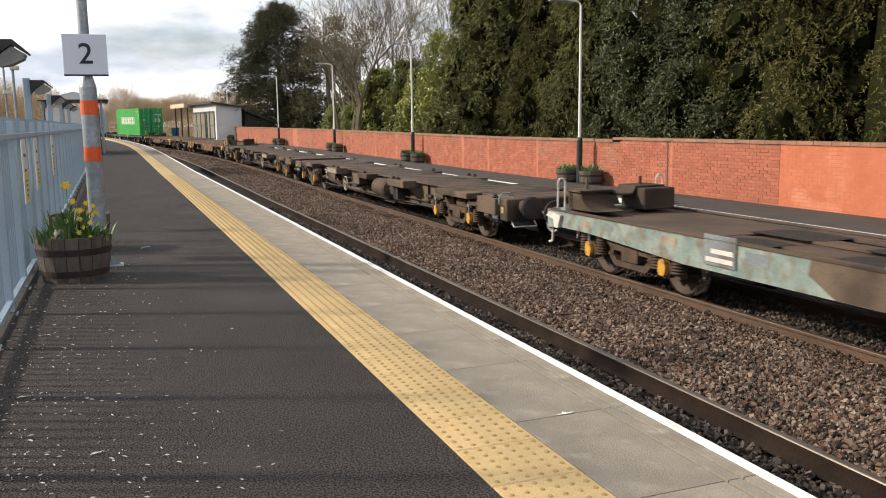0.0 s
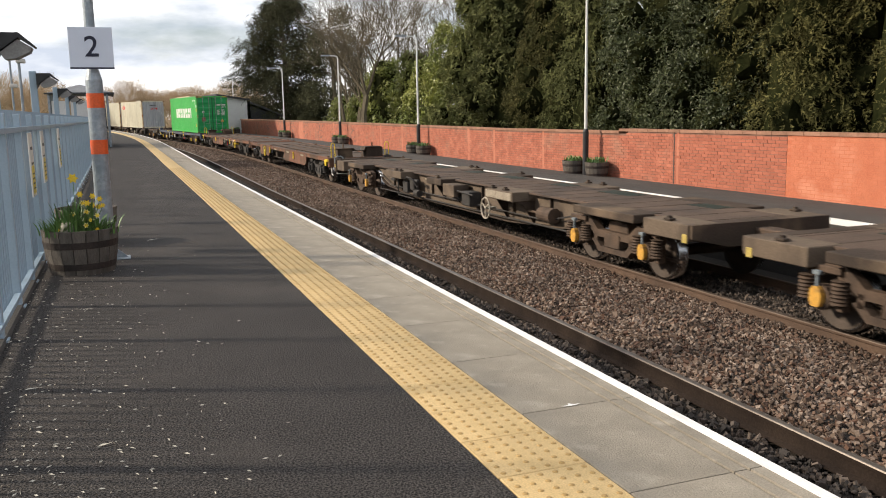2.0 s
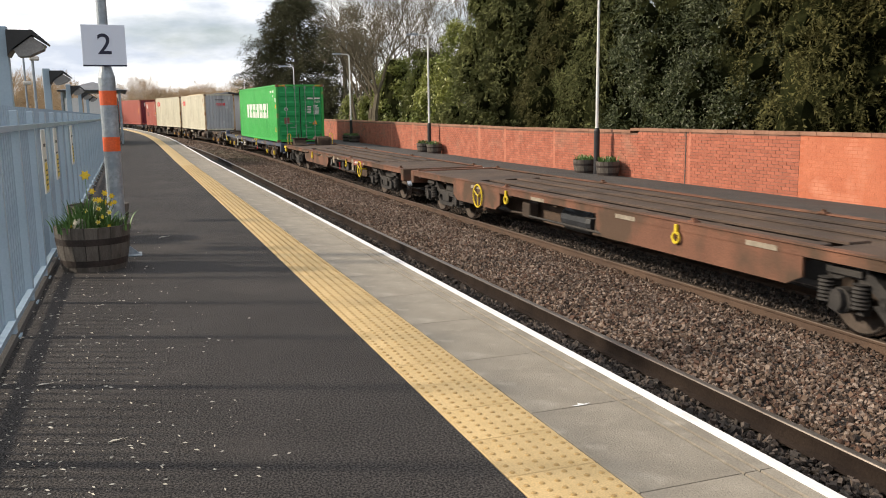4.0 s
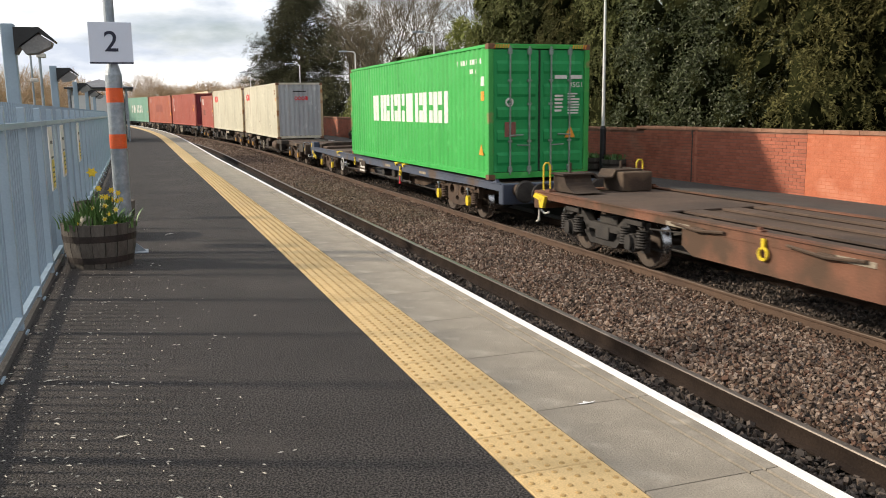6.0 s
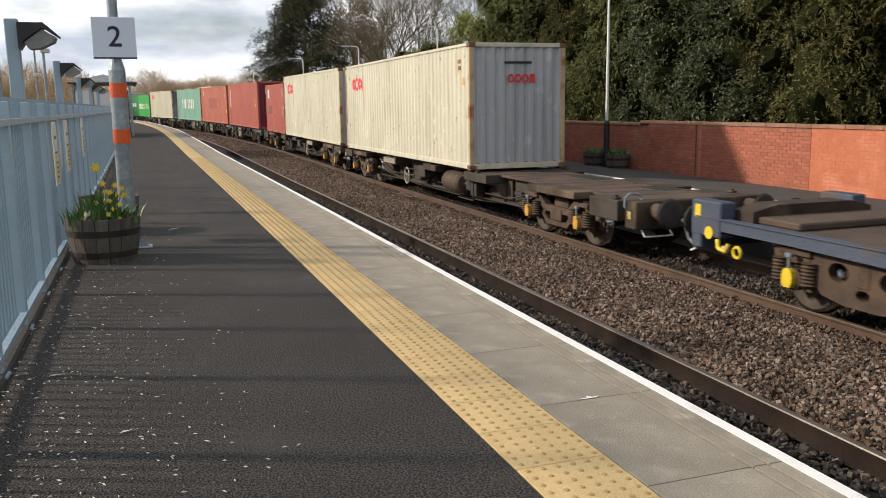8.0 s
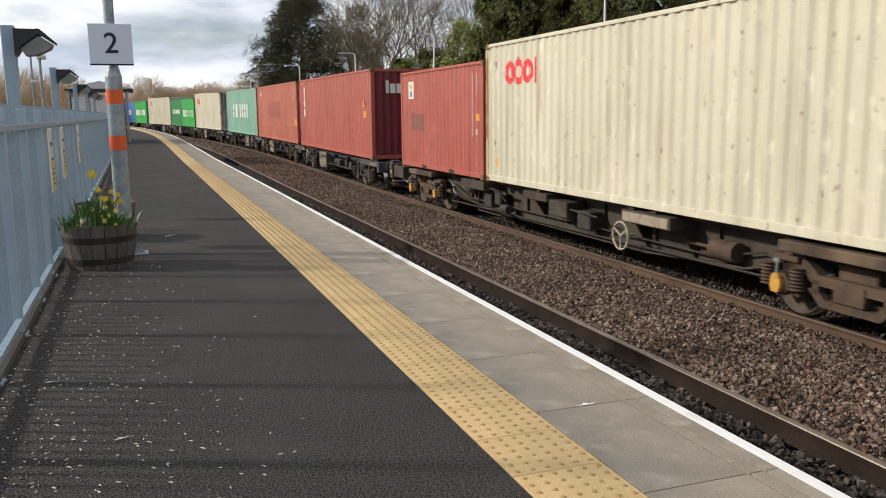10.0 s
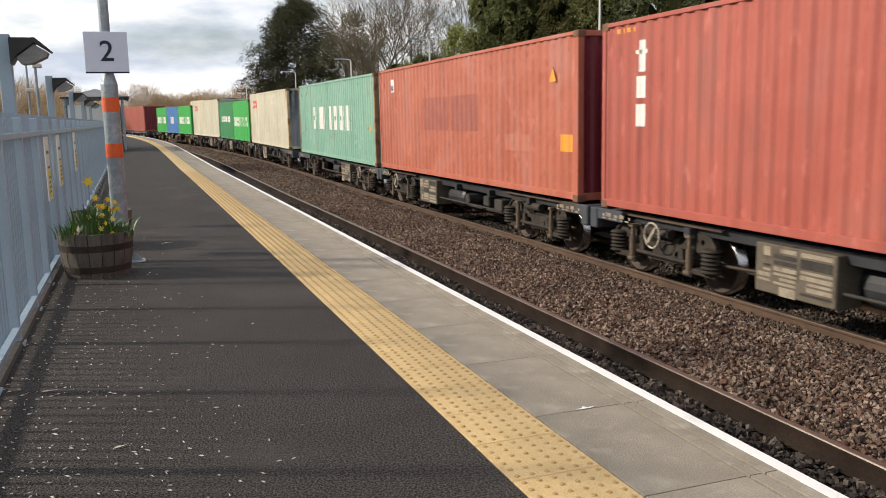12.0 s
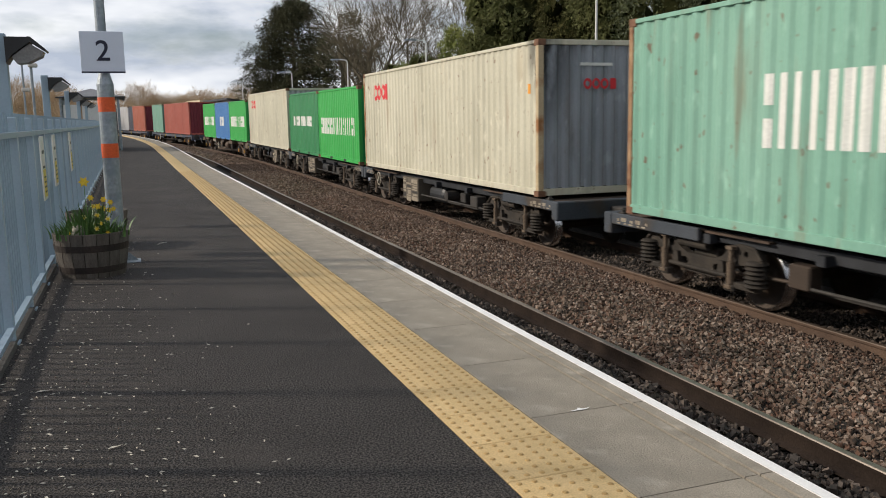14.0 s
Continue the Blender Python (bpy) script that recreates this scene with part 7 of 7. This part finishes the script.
def conifer(s, o, z0, height, radius, boughs, label, seed):
    """A broad old conifer: long boughs that sweep out and droop, clothed in flat sprays."""
    rng = np.random.default_rng(seed)
    t = thing("cedar_tree", label, "tree", "trees behind the wall", at=pose(*beside(s, o, z0)))
    k = np.sort(rng.uniform(.14, .99, boughs))
    r = radius * np.interp(k, [0, .14, .22, .36, .52, .70, .86, .96, 1], [.3, .55, .95, 1.0, .88, .68, .42, .2, .08]) * rng.uniform(.62, 1.08, boughs)
    a = rng.uniform(0, 2 * math.pi, boughs)
    rise = np.interp(k, [.1, .5, 1], [.02, .25, .9])
    per = 84
    u = rng.uniform(.12, 1, (boughs, per)) ** .8
    lat = rng.normal(0, .12, (boughs, per)) * r[:, None] * (1.1 - .6 * u)
    out = np.stack([np.cos(a), np.sin(a), np.zeros(boughs)], 1)
    tan = np.stack([-np.sin(a), np.cos(a), np.zeros(boughs)], 1)
    z = k[:, None] * height + r[:, None] * (rise[:, None] * u - .30 * u ** 2.2) + rng.normal(0, .26, (boughs, per))
    base = out[:, None] * (r[:, None] * u)[:, :, None] + tan[:, None] * lat[:, :, None]
    base[:, :, 2] = z
    axis = out[:, None] * .9 + tan[:, None] * np.sign(lat)[:, :, None] * .5 + rng.normal(0, .30, (boughs, per, 3)) + np.array([0, 0, -.15])
    v, f = fronds(base.reshape(-1, 3), axis.reshape(-1, 3), rng.uniform(.35, .75, boughs * per), 7, .30, .15, rng, .5)
    part("crown", raw_mesh("crown", v, f, CEDAR), None, t)
    part("trunk", Geo().tube((0, 0, 0), (0, 0, height * .92), .42, .06, 9), BARK, t)
    g = Geo()
    for i in range(0, boughs, 2):
        p0 = Vector((0, 0, k[i] * height))
        p1 = Vector((*(out[i, :2] * r[i] * .5), k[i] * height + r[i] * (rise[i] * .5 - .06)))
        p2 = Vector((*(out[i, :2] * r[i] * .92), k[i] * height + r[i] * (rise[i] * .92 - .25)))
        g.tube(p0, p1, .06, .04, 5, False).tube(p1, p2, .04, .012, 4, False)
    part("bough_work", g, BARK, t)
    return t


conifer(84, 10.2, -1.2, 13.6, 6.3, 230, "large dark conifer with drooping boughs", 120)
leafy_tree("dark_conifer", 78, 13.0, -1.2, 12, 3.6, 90, 16000, .30, .25, CEDAR, "dark conifer partly hidden among bare trees", 121, shape=.7, lobe=(.6, 1.3), base=.1, trunk=.35, core=False)


def bare_tree(name, seed, height, r0, depth, spread, twigs, label, material, group="bare trees", at=None, first=.3, sides=5):
    """A leafless tree grown by forking."""
    rnd = random.Random(seed)
    t = thing(name, label, "tree", group, at=at)
    trunk, limbs, fine = Geo(), Geo(), Geo()

    def grow(p, d, length, r, level):
        n = 3
        for i in range(n):
            e = (d + Vector((rnd.gauss(0, .11), rnd.gauss(0, .11), rnd.gauss(.03, .08)))).normalized()
            q = p + e * (length / n)
            r2 = r * (1 - .22 / n * (i + 1))
            (trunk if level == 0 else limbs if level < 3 else fine).tube(p, q, r, r2, sides if level < 3 else 3, False)
            p, d, r = q, e, r2
            if level > 0 and level < depth and rnd.random() < .62:
                side(p, d, length * rnd.uniform(.45, .7), r * .55, level + 1)
        if level < depth:
            for _ in range(rnd.choice((2, 2, 3))):
                side(p, d, length * rnd.uniform(.62, .86), r * rnd.uniform(.58, .78), level + 1, .8)
        else:
            for _ in range(twigs):
                e = (d + Vector((rnd.gauss(0, .5), rnd.gauss(0, .5), rnd.gauss(.1, .4)))).normalized()
                fine.tube(p, p + e * length * rnd.uniform(.5, 1.1), max(r * .5, .004), .003, 3, False)

    def side(p, d, length, r, level, k=1.0):
        a = Vector((rnd.gauss(0, 1), rnd.gauss(0, 1), rnd.gauss(.35, .5))).normalized()
        e = (d + a * spread * k).normalized()
        grow(p, e, length, max(r, .011), level)

    grow(Vector((0, 0, 0)), Vector((0, 0, 1)), height * first, r0, 0)
    part("trunk", trunk, material, t)
    part("bough_work", limbs, material, t)
    part("twig_mass", fine, material, t)
    return t


bare = bare_tree("bare_tree", 4, 15.5, .27, 5, 1.05, 2, "tall leafless tree with forked grey limbs", BARK, at=stand(53.5, 7.0, -1.2), first=.24)
bare_b = bare_tree("bare_tree", 11, 15, .15, 5, .72, 2, "slender leafless tree with many upright twigs", BARK, at=stand(57, 7.0, -1.2), first=.30)
for i, (s, o, k) in enumerate(((60.5, 9.0, .9), (63, 10.5, .95), (66, 12.5, 1.0), (61.5, 13, .9), (58, 11.5, 1.0), (66, 16, 1.1), (52, 12, .85), (55, 14, .9), (63, 8.0, .8), (67, 10, .85), (60, 16, 1.0))):
    copy_thing(bare_b if i % 3 else bare, stand(s, o, -1.2, 70 * i) @ Matrix.Scale(k, 4))


def haze_tree(name, seed, height, radius, label):
    """A far leafless tree: forked limbs inside a crown of long thin twigs."""
    rng = np.random.default_rng(seed)
    t = bare_tree(name, seed, height, .16, 3, .7, 2, label, FAR_BARK, "skyline trees", first=.22, sides=4)
    n = 3400
    d = rng.normal(0, 1, (n, 3))
    d /= np.linalg.norm(d, axis=1)[:, None]
    rr = rng.uniform(.25, 1.0, n) ** .6
    lump = 1 + .25 * np.sin(d[:, 0] * 5 + seed) * np.cos(d[:, 2] * 4)
    pos = d * (rr * lump)[:, None] * np.array([radius, radius, height * .36]) + np.array([0, 0, height * .60])
    u = d + rng.normal(0, .35, (n, 3)) + np.array([0, 0, .5])
    u /= np.linalg.norm(u, axis=1)[:, None]
    v = np.cross(u, rng.normal(0, 1, (n, 3)))
    v /= np.linalg.norm(v, axis=1)[:, None]
    L, W = rng.uniform(.3, .9, n)[:, None], rng.uniform(.008, .020, n)[:, None]
    verts = np.stack([pos - u * L, pos + v * W, pos + u * L, pos - v * W], 1).reshape(-1, 3)
    part("crown", raw_mesh("crown", verts, np.arange(4 * n).reshape(-1, 4), FAR_BARK), None, t)
    return t


hazes = [haze_tree("skyline_tree", 31, 8.5, 3.3, "distant leafless brown tree on the skyline"), haze_tree("skyline_tree", 32, 7.0, 3.8, "distant rounded leafless tree on the skyline"), haze_tree("skyline_tree", 33, 9.0, 2.8, "distant narrow leafless tree on the skyline")]
for i in range(46):
    rnd = random.Random(200 + i)
    ang = radians(-10 + 18.5 * i / 45)
    dist = rnd.uniform(190, 240) if ang > radians(-2.6) else rnd.uniform(85, 120)
    k = dist / 150 * rnd.uniform(.80, 1.15) if dist > 150 else rnd.uniform(.78, 1.0)
    m = pose(math.sin(ang) * dist, math.cos(ang) * dist, -1.0, 0, 0, rnd.uniform(0, 360)) @ Matrix.Scale(k * .98, 4)
    if i < 3:
        hazes[i].matrix_world = m
    else:
        copy_thing(hazes[i % 3], m)


def undergrowth():
    """Brown brushwood at the foot of the far trees."""
    rng = np.random.default_rng(77)
    n = 9000
    a, d = np.radians(rng.uniform(-11, 9, n)), rng.uniform(165, 185, n)
    pos = np.stack([np.sin(a) * d, np.cos(a) * d, -1.0 + 3.6 * rng.uniform(0, 1, n) ** 1.6 * (1 + .3 * np.sin(a * 90))], 1)
    u = rng.normal(0, .5, (n, 3)) + np.array([0, 0, 1.0])
    v, f = fronds(pos, u, rng.uniform(.5, 1.1, n), 3, .7, .16, rng)
    tagged(new("undergrowth", raw_mesh("undergrowth", v, f, FAR_BARK)), "brown brushwood at the foot of distant trees", "undergrowth", kind="stuff")


undergrowth()


# ---- platform pieces ----
J0, JP = 3.52, .932
edge = thing("platform_edge", "grey concrete coping slabs with yellow tactile paving and a white line", "paving", kind="structure")


def lay_edge():
    w = EDGE - .02 - TAC_IN
    prof = [(TAC_IN + .004, -.0285), (TAC_IN + .004, -.004), (TAC_IN + .008, 0), (2.185, 0), (2.189, -.022), (2.199, -.022), (2.203, 0), (2.262, 0), (2.266, -.022), (2.276, -.022), (2.28, 0), (EDGE - .012, 0), (EDGE, -.012), (EDGE, -.11), (EDGE - .02, -.11), (EDGE - .02, -.028)]
    me = Geo().prism([(a - 2.0, b) for a, b in prof], "y", .004, JP - .004).mesh("coping_slab", COPER)
    k0 = int((-4 - J0) / JP)
    for k in range(k0, k0 + 76):
        part("coping_slab", me, None, edge, at=stand(J0 + k * JP, off(2.0), 0))
    s1 = J0 + (k0 + 76) * JP
    part("coping_beyond", sweep(Geo(), [(off(a), b) for a, b in ((TAC_IN + .004, -.028), (TAC_IN + .004, 0), (EDGE, 0), (EDGE, -.11), (EDGE - .02, -.11), (EDGE - .02, -.028))], s1, 200), COPER, edge)
    part("coping_behind", sweep(Geo(), [(off(a), b) for a, b in ((TAC_IN + .004, -.028), (TAC_IN + .004, 0), (EDGE, 0), (EDGE, -.11), (EDGE - .02, -.11), (EDGE - .02, -.028))], BACK, J0 + k0 * JP), COPER, edge)
    part("white_line", sweep(Geo(), [(off(EDGE - .068), -.003), (off(EDGE - .068), .0035), (off(EDGE - .010), .0035), (off(EDGE + .003), -.012), (off(EDGE + .003), -.022), (off(EDGE - .01), -.022)], BACK, 200), WHITE_LINE, edge, "white painted edge line")
    tw = TAC_IN - TAC_OUT
    tile = Geo().box(-tw / 2 + .002, tw / 2 - .002, .002, .398, -.028, .001, .004).mesh("tactile_slab", TACTILE)
    n = 160
    for k in range(n):
        part("tactile_slab", tile, None, edge, at=stand(.1 + (k - 6) * .4, off((TAC_IN + TAC_OUT) / 2), 0))
    part("tactile_beyond", sweep(Geo(), [(off(TAC_OUT), -.028), (off(TAC_OUT), .001), (off(TAC_IN), .001), (off(TAC_IN), -.028)], .1 + (n - 6) * .4, 200), TACTILE, edge)
    part("tactile_behind", sweep(Geo(), [(off(TAC_OUT), -.028), (off(TAC_OUT), .001), (off(TAC_IN), .001), (off(TAC_IN), -.028)], BACK, .1 - 6 * .4), TACTILE, edge)
    # domes
    ring = np.array([(math.cos(i * math.pi / 4), math.sin(i * math.pi / 4)) for i in range(8)])
    dv = np.concatenate([np.c_[ring * .0135, np.zeros(8)], np.c_[ring * .0085, np.full(8, .0055)]])
    quads = np.array([(i, (i + 1) % 8, 8 + (i + 1) % 8, 8 + i) for i in range(8)] + [(8, 9, 10, 11), (8, 11, 12, 15), (12, 13, 14, 15)])
    ss = np.arange(-12, 400) * .0667 + .1 + .033
    ss = ss[ss < 26]
    oo = np.arange(6) * .0667 + TAC_OUT + .036
    S, O = np.meshgrid(ss, oo, indexing="ij")
    base = line_points(S.ravel(), O.ravel() - X0, np.full(S.size, .001))
    v = (base[:, None, :] + dv[None]).reshape(-1, 3)
    f = (np.arange(len(base))[:, None, None] * 16 + quads[None]).reshape(-1, 4)
    tagged(part("tactile_domes", raw_mesh("tactile_domes", v, f, DOME), None, edge, "rows of worn raised domes"), kind="stuff")


lay_edge()


# ---- ballast stones ----
BLOCK = (np.array([(x, y, z) for z in (-1, 1) for y in (-1, 1) for x in (-1, 1)], float) * .72, np.array([(0, 2, 3), (0, 3, 1), (4, 5, 7), (4, 7, 6), (0, 1, 5), (0, 5, 4), (2, 6, 7), (2, 7, 3), (0, 4, 6), (0, 6, 2), (1, 3, 7), (1, 7, 5)]))
OCT = (np.array([(1, 0, 0), (-1, 0, 0), (0, 1, 0), (0, -1, 0), (0, 0, 1), (0, 0, -1)], float), np.array([(0, 2, 4), (2, 1, 4), (1, 3, 4), (3, 0, 4), (2, 0, 5), (1, 2, 5), (3, 1, 5), (0, 3, 5)]))
BED_X = [2.2, 3.0, 4.55, 5.2, 6.4, 7.2, 9.4, 10.3]
BED_Z = [-1.16, -1.09, -1.09, -1.03, -1.07, -1.24, -1.27, -1.3]


def stones(name, x0, x1, s0, s1, n, r0, r1, material, label, seed, shape=None):
    rng = np.random.default_rng(seed)
    bv, bf = shape or BLOCK
    x = rng.uniform(x0, x1, n)
    s = rng.uniform(s0, s1, n)
    z = np.interp(x, BED_X, BED_Z) + rng.uniform(-.014, .030, n)
    c = line_points(s, x - X0, z)
    q = rng.normal(0, 1, (n, 4))
    q /= np.linalg.norm(q, axis=1)[:, None]
    w, a, b, d = q.T
    R = np.stack([1 - 2 * (b * b + d * d), 2 * (a * b - d * w), 2 * (a * d + b * w), 2 * (a * b + d * w), 1 - 2 * (a * a + d * d), 2 * (b * d - a * w), 2 * (a * d - b * w), 2 * (b * d + a * w), 1 - 2 * (a * a + b * b)], 1).reshape(-1, 3, 3)
    sc = rng.uniform(r0, r1, n)[:, None] * rng.uniform(.45, 1.45, (n, 3))
    loc = bv[None] * (1 + rng.normal(0, .20, (n, len(bv), 1))) * sc[:, None, :]
    v = np.einsum("nij,nkj->nki", R, loc) + c[:, None, :]
    f = (np.arange(n)[:, None, None] * len(bv) + bf[None]).reshape(-1, 3)
    tagged(new(name, raw_mesh(name, v.reshape(-1, 3), f, material)), label, "ballast", kind="stuff")


stones("ballast_stones", 4.60, 7.50, 1.2, 12, 32000, .011, .026, STONE, "loose brown-grey ballast stones between the tracks", 1)
stones("ballast_stones", 4.60, 7.50, 12, 26, 30000, .016, .032, STONE, "loose brown-grey ballast stones between the tracks", 2, OCT)
stones("ballast_stones", 4.60, 7.50, 26, 52, 20000, .026, .046, STONE, "loose brown-grey ballast stones between the tracks", 5, OCT)
stones("ballast_stones", 4.60, 7.50, 52, 125, 14000, .04, .075, STONE, "loose brown-grey ballast stones between the tracks", 6, OCT)
stones("dark_ballast", 3.15, 4.44, 1.0, 9, 6500, .012, .030, DARK_STONE, "dark ballast stones along the near track", 3)
stones("dark_ballast", 3.15, 4.44, 9, 26, 9000, .016, .036, DARK_STONE, "dark ballast stones along the near track", 8, OCT)
stones("dark_ballast", 7.66, 8.95, 2.0, 30, 15000, .018, .038, DARK_STONE, "dark ballast stones along the far track", 4, OCT)
stones("dark_ballast", 7.66, 9.9, 30, 80, 9000, .030, .060, DARK_STONE, "dark ballast stones along the far track", 7, OCT)


# ---- litter on the platform ----
def litter():
    rng = np.random.default_rng(12)
    n = 1150
    x = -.80 + np.abs(rng.normal(0, .50, n))
    y = 2.2 + rng.gamma(1.6, 1.7, n)
    k = (x < 1.25) & (y < 13)
    x, y = x[k], y[k]
    m = len(x)
    a = rng.uniform(0, 2 * math.pi, m)
    L, W = rng.uniform(.004, .017, m), rng.uniform(.0012, .0034, m)
    u, v = np.c_[np.cos(a), np.sin(a)], np.c_[-np.sin(a), np.cos(a)]
    c = np.c_[x, y]
    P = [np.c_[c - u * L[:, None], np.full(m, .004)], np.c_[c - v * W[:, None], np.full(m, .008)], np.c_[c + u * L[:, None] + v * W[:, None], np.full(m, .006)], np.c_[c + v * W[:, None], np.full(m, .003)]]
    verts = np.stack(P, 1).reshape(-1, 3)
    tagged(new("petal_litter", raw_mesh("petal_litter", verts, np.arange(4 * m).reshape(-1, 4), LITTER)), "scattered pale dry petals on the asphalt", "litter", kind="stuff")
    for i, (px, py, r) in enumerate(((-.55, 4.9, .022), (-.17, 3.89, .018), (.26, 10.6, .04), (-.34, 3.2, .016))):
        g = Geo().add([(-r * 2, -r * .2, 0), (-r * .6, r * .4, .006), (r * .4, r * .1, .004), (r * 2.2, r * .5, .002), (r * .8, -r * .5, .005), (-r * .5, -r * .45, .003)], [(0, 1, 2), (2, 3, 4), (2, 4, 5), (0, 2, 5)])
        tagged(new("paper_scrap", g.mesh("paper_scrap", LITTER)), "small torn pale scrap lying on the asphalt", "litter", "paper scraps").matrix_world = pose(px, py, .004, 0, 0, 15 * i)


litter()

g = Geo().add([(-.09, .004, 0), (-.02, .012, 0), (.0, .05, 0), (.035, .012, 0), (.10, .02, 0), (.06, -.006, 0), (0, -.012, 0), (-.05, -.008, 0)], [(0, 1, 6, 7), (1, 2, 3, 6), (3, 4, 5, 6)])
tagged(new("paint_smear", g.mesh("paint_smear", WHITE_LINE)), "white paint smear across a coping joint", "paint mark").matrix_world = pose(1.98, 3.52, .004) @ Matrix.Scale(.6, 4)


# ---- motion ----
def motions():
    for t, mid, half, dy in MOVERS:
        lift = pose(0, dy, 1.03) if dy or t.name.startswith("shipping") else pose(0, 0, 0)
        walk(t, [(k, run_pose(mid, half, k) @ lift) for k in TIMES])
    turn = math.degrees(SPEED / .42) / FPS
    for ws, a in SPINNERS:
        walk(ws, [(i / FPS, pose(0, a, .42, (i * turn) % 360, 0, 0)) for i in range(14 * FPS + 1)])


motions()
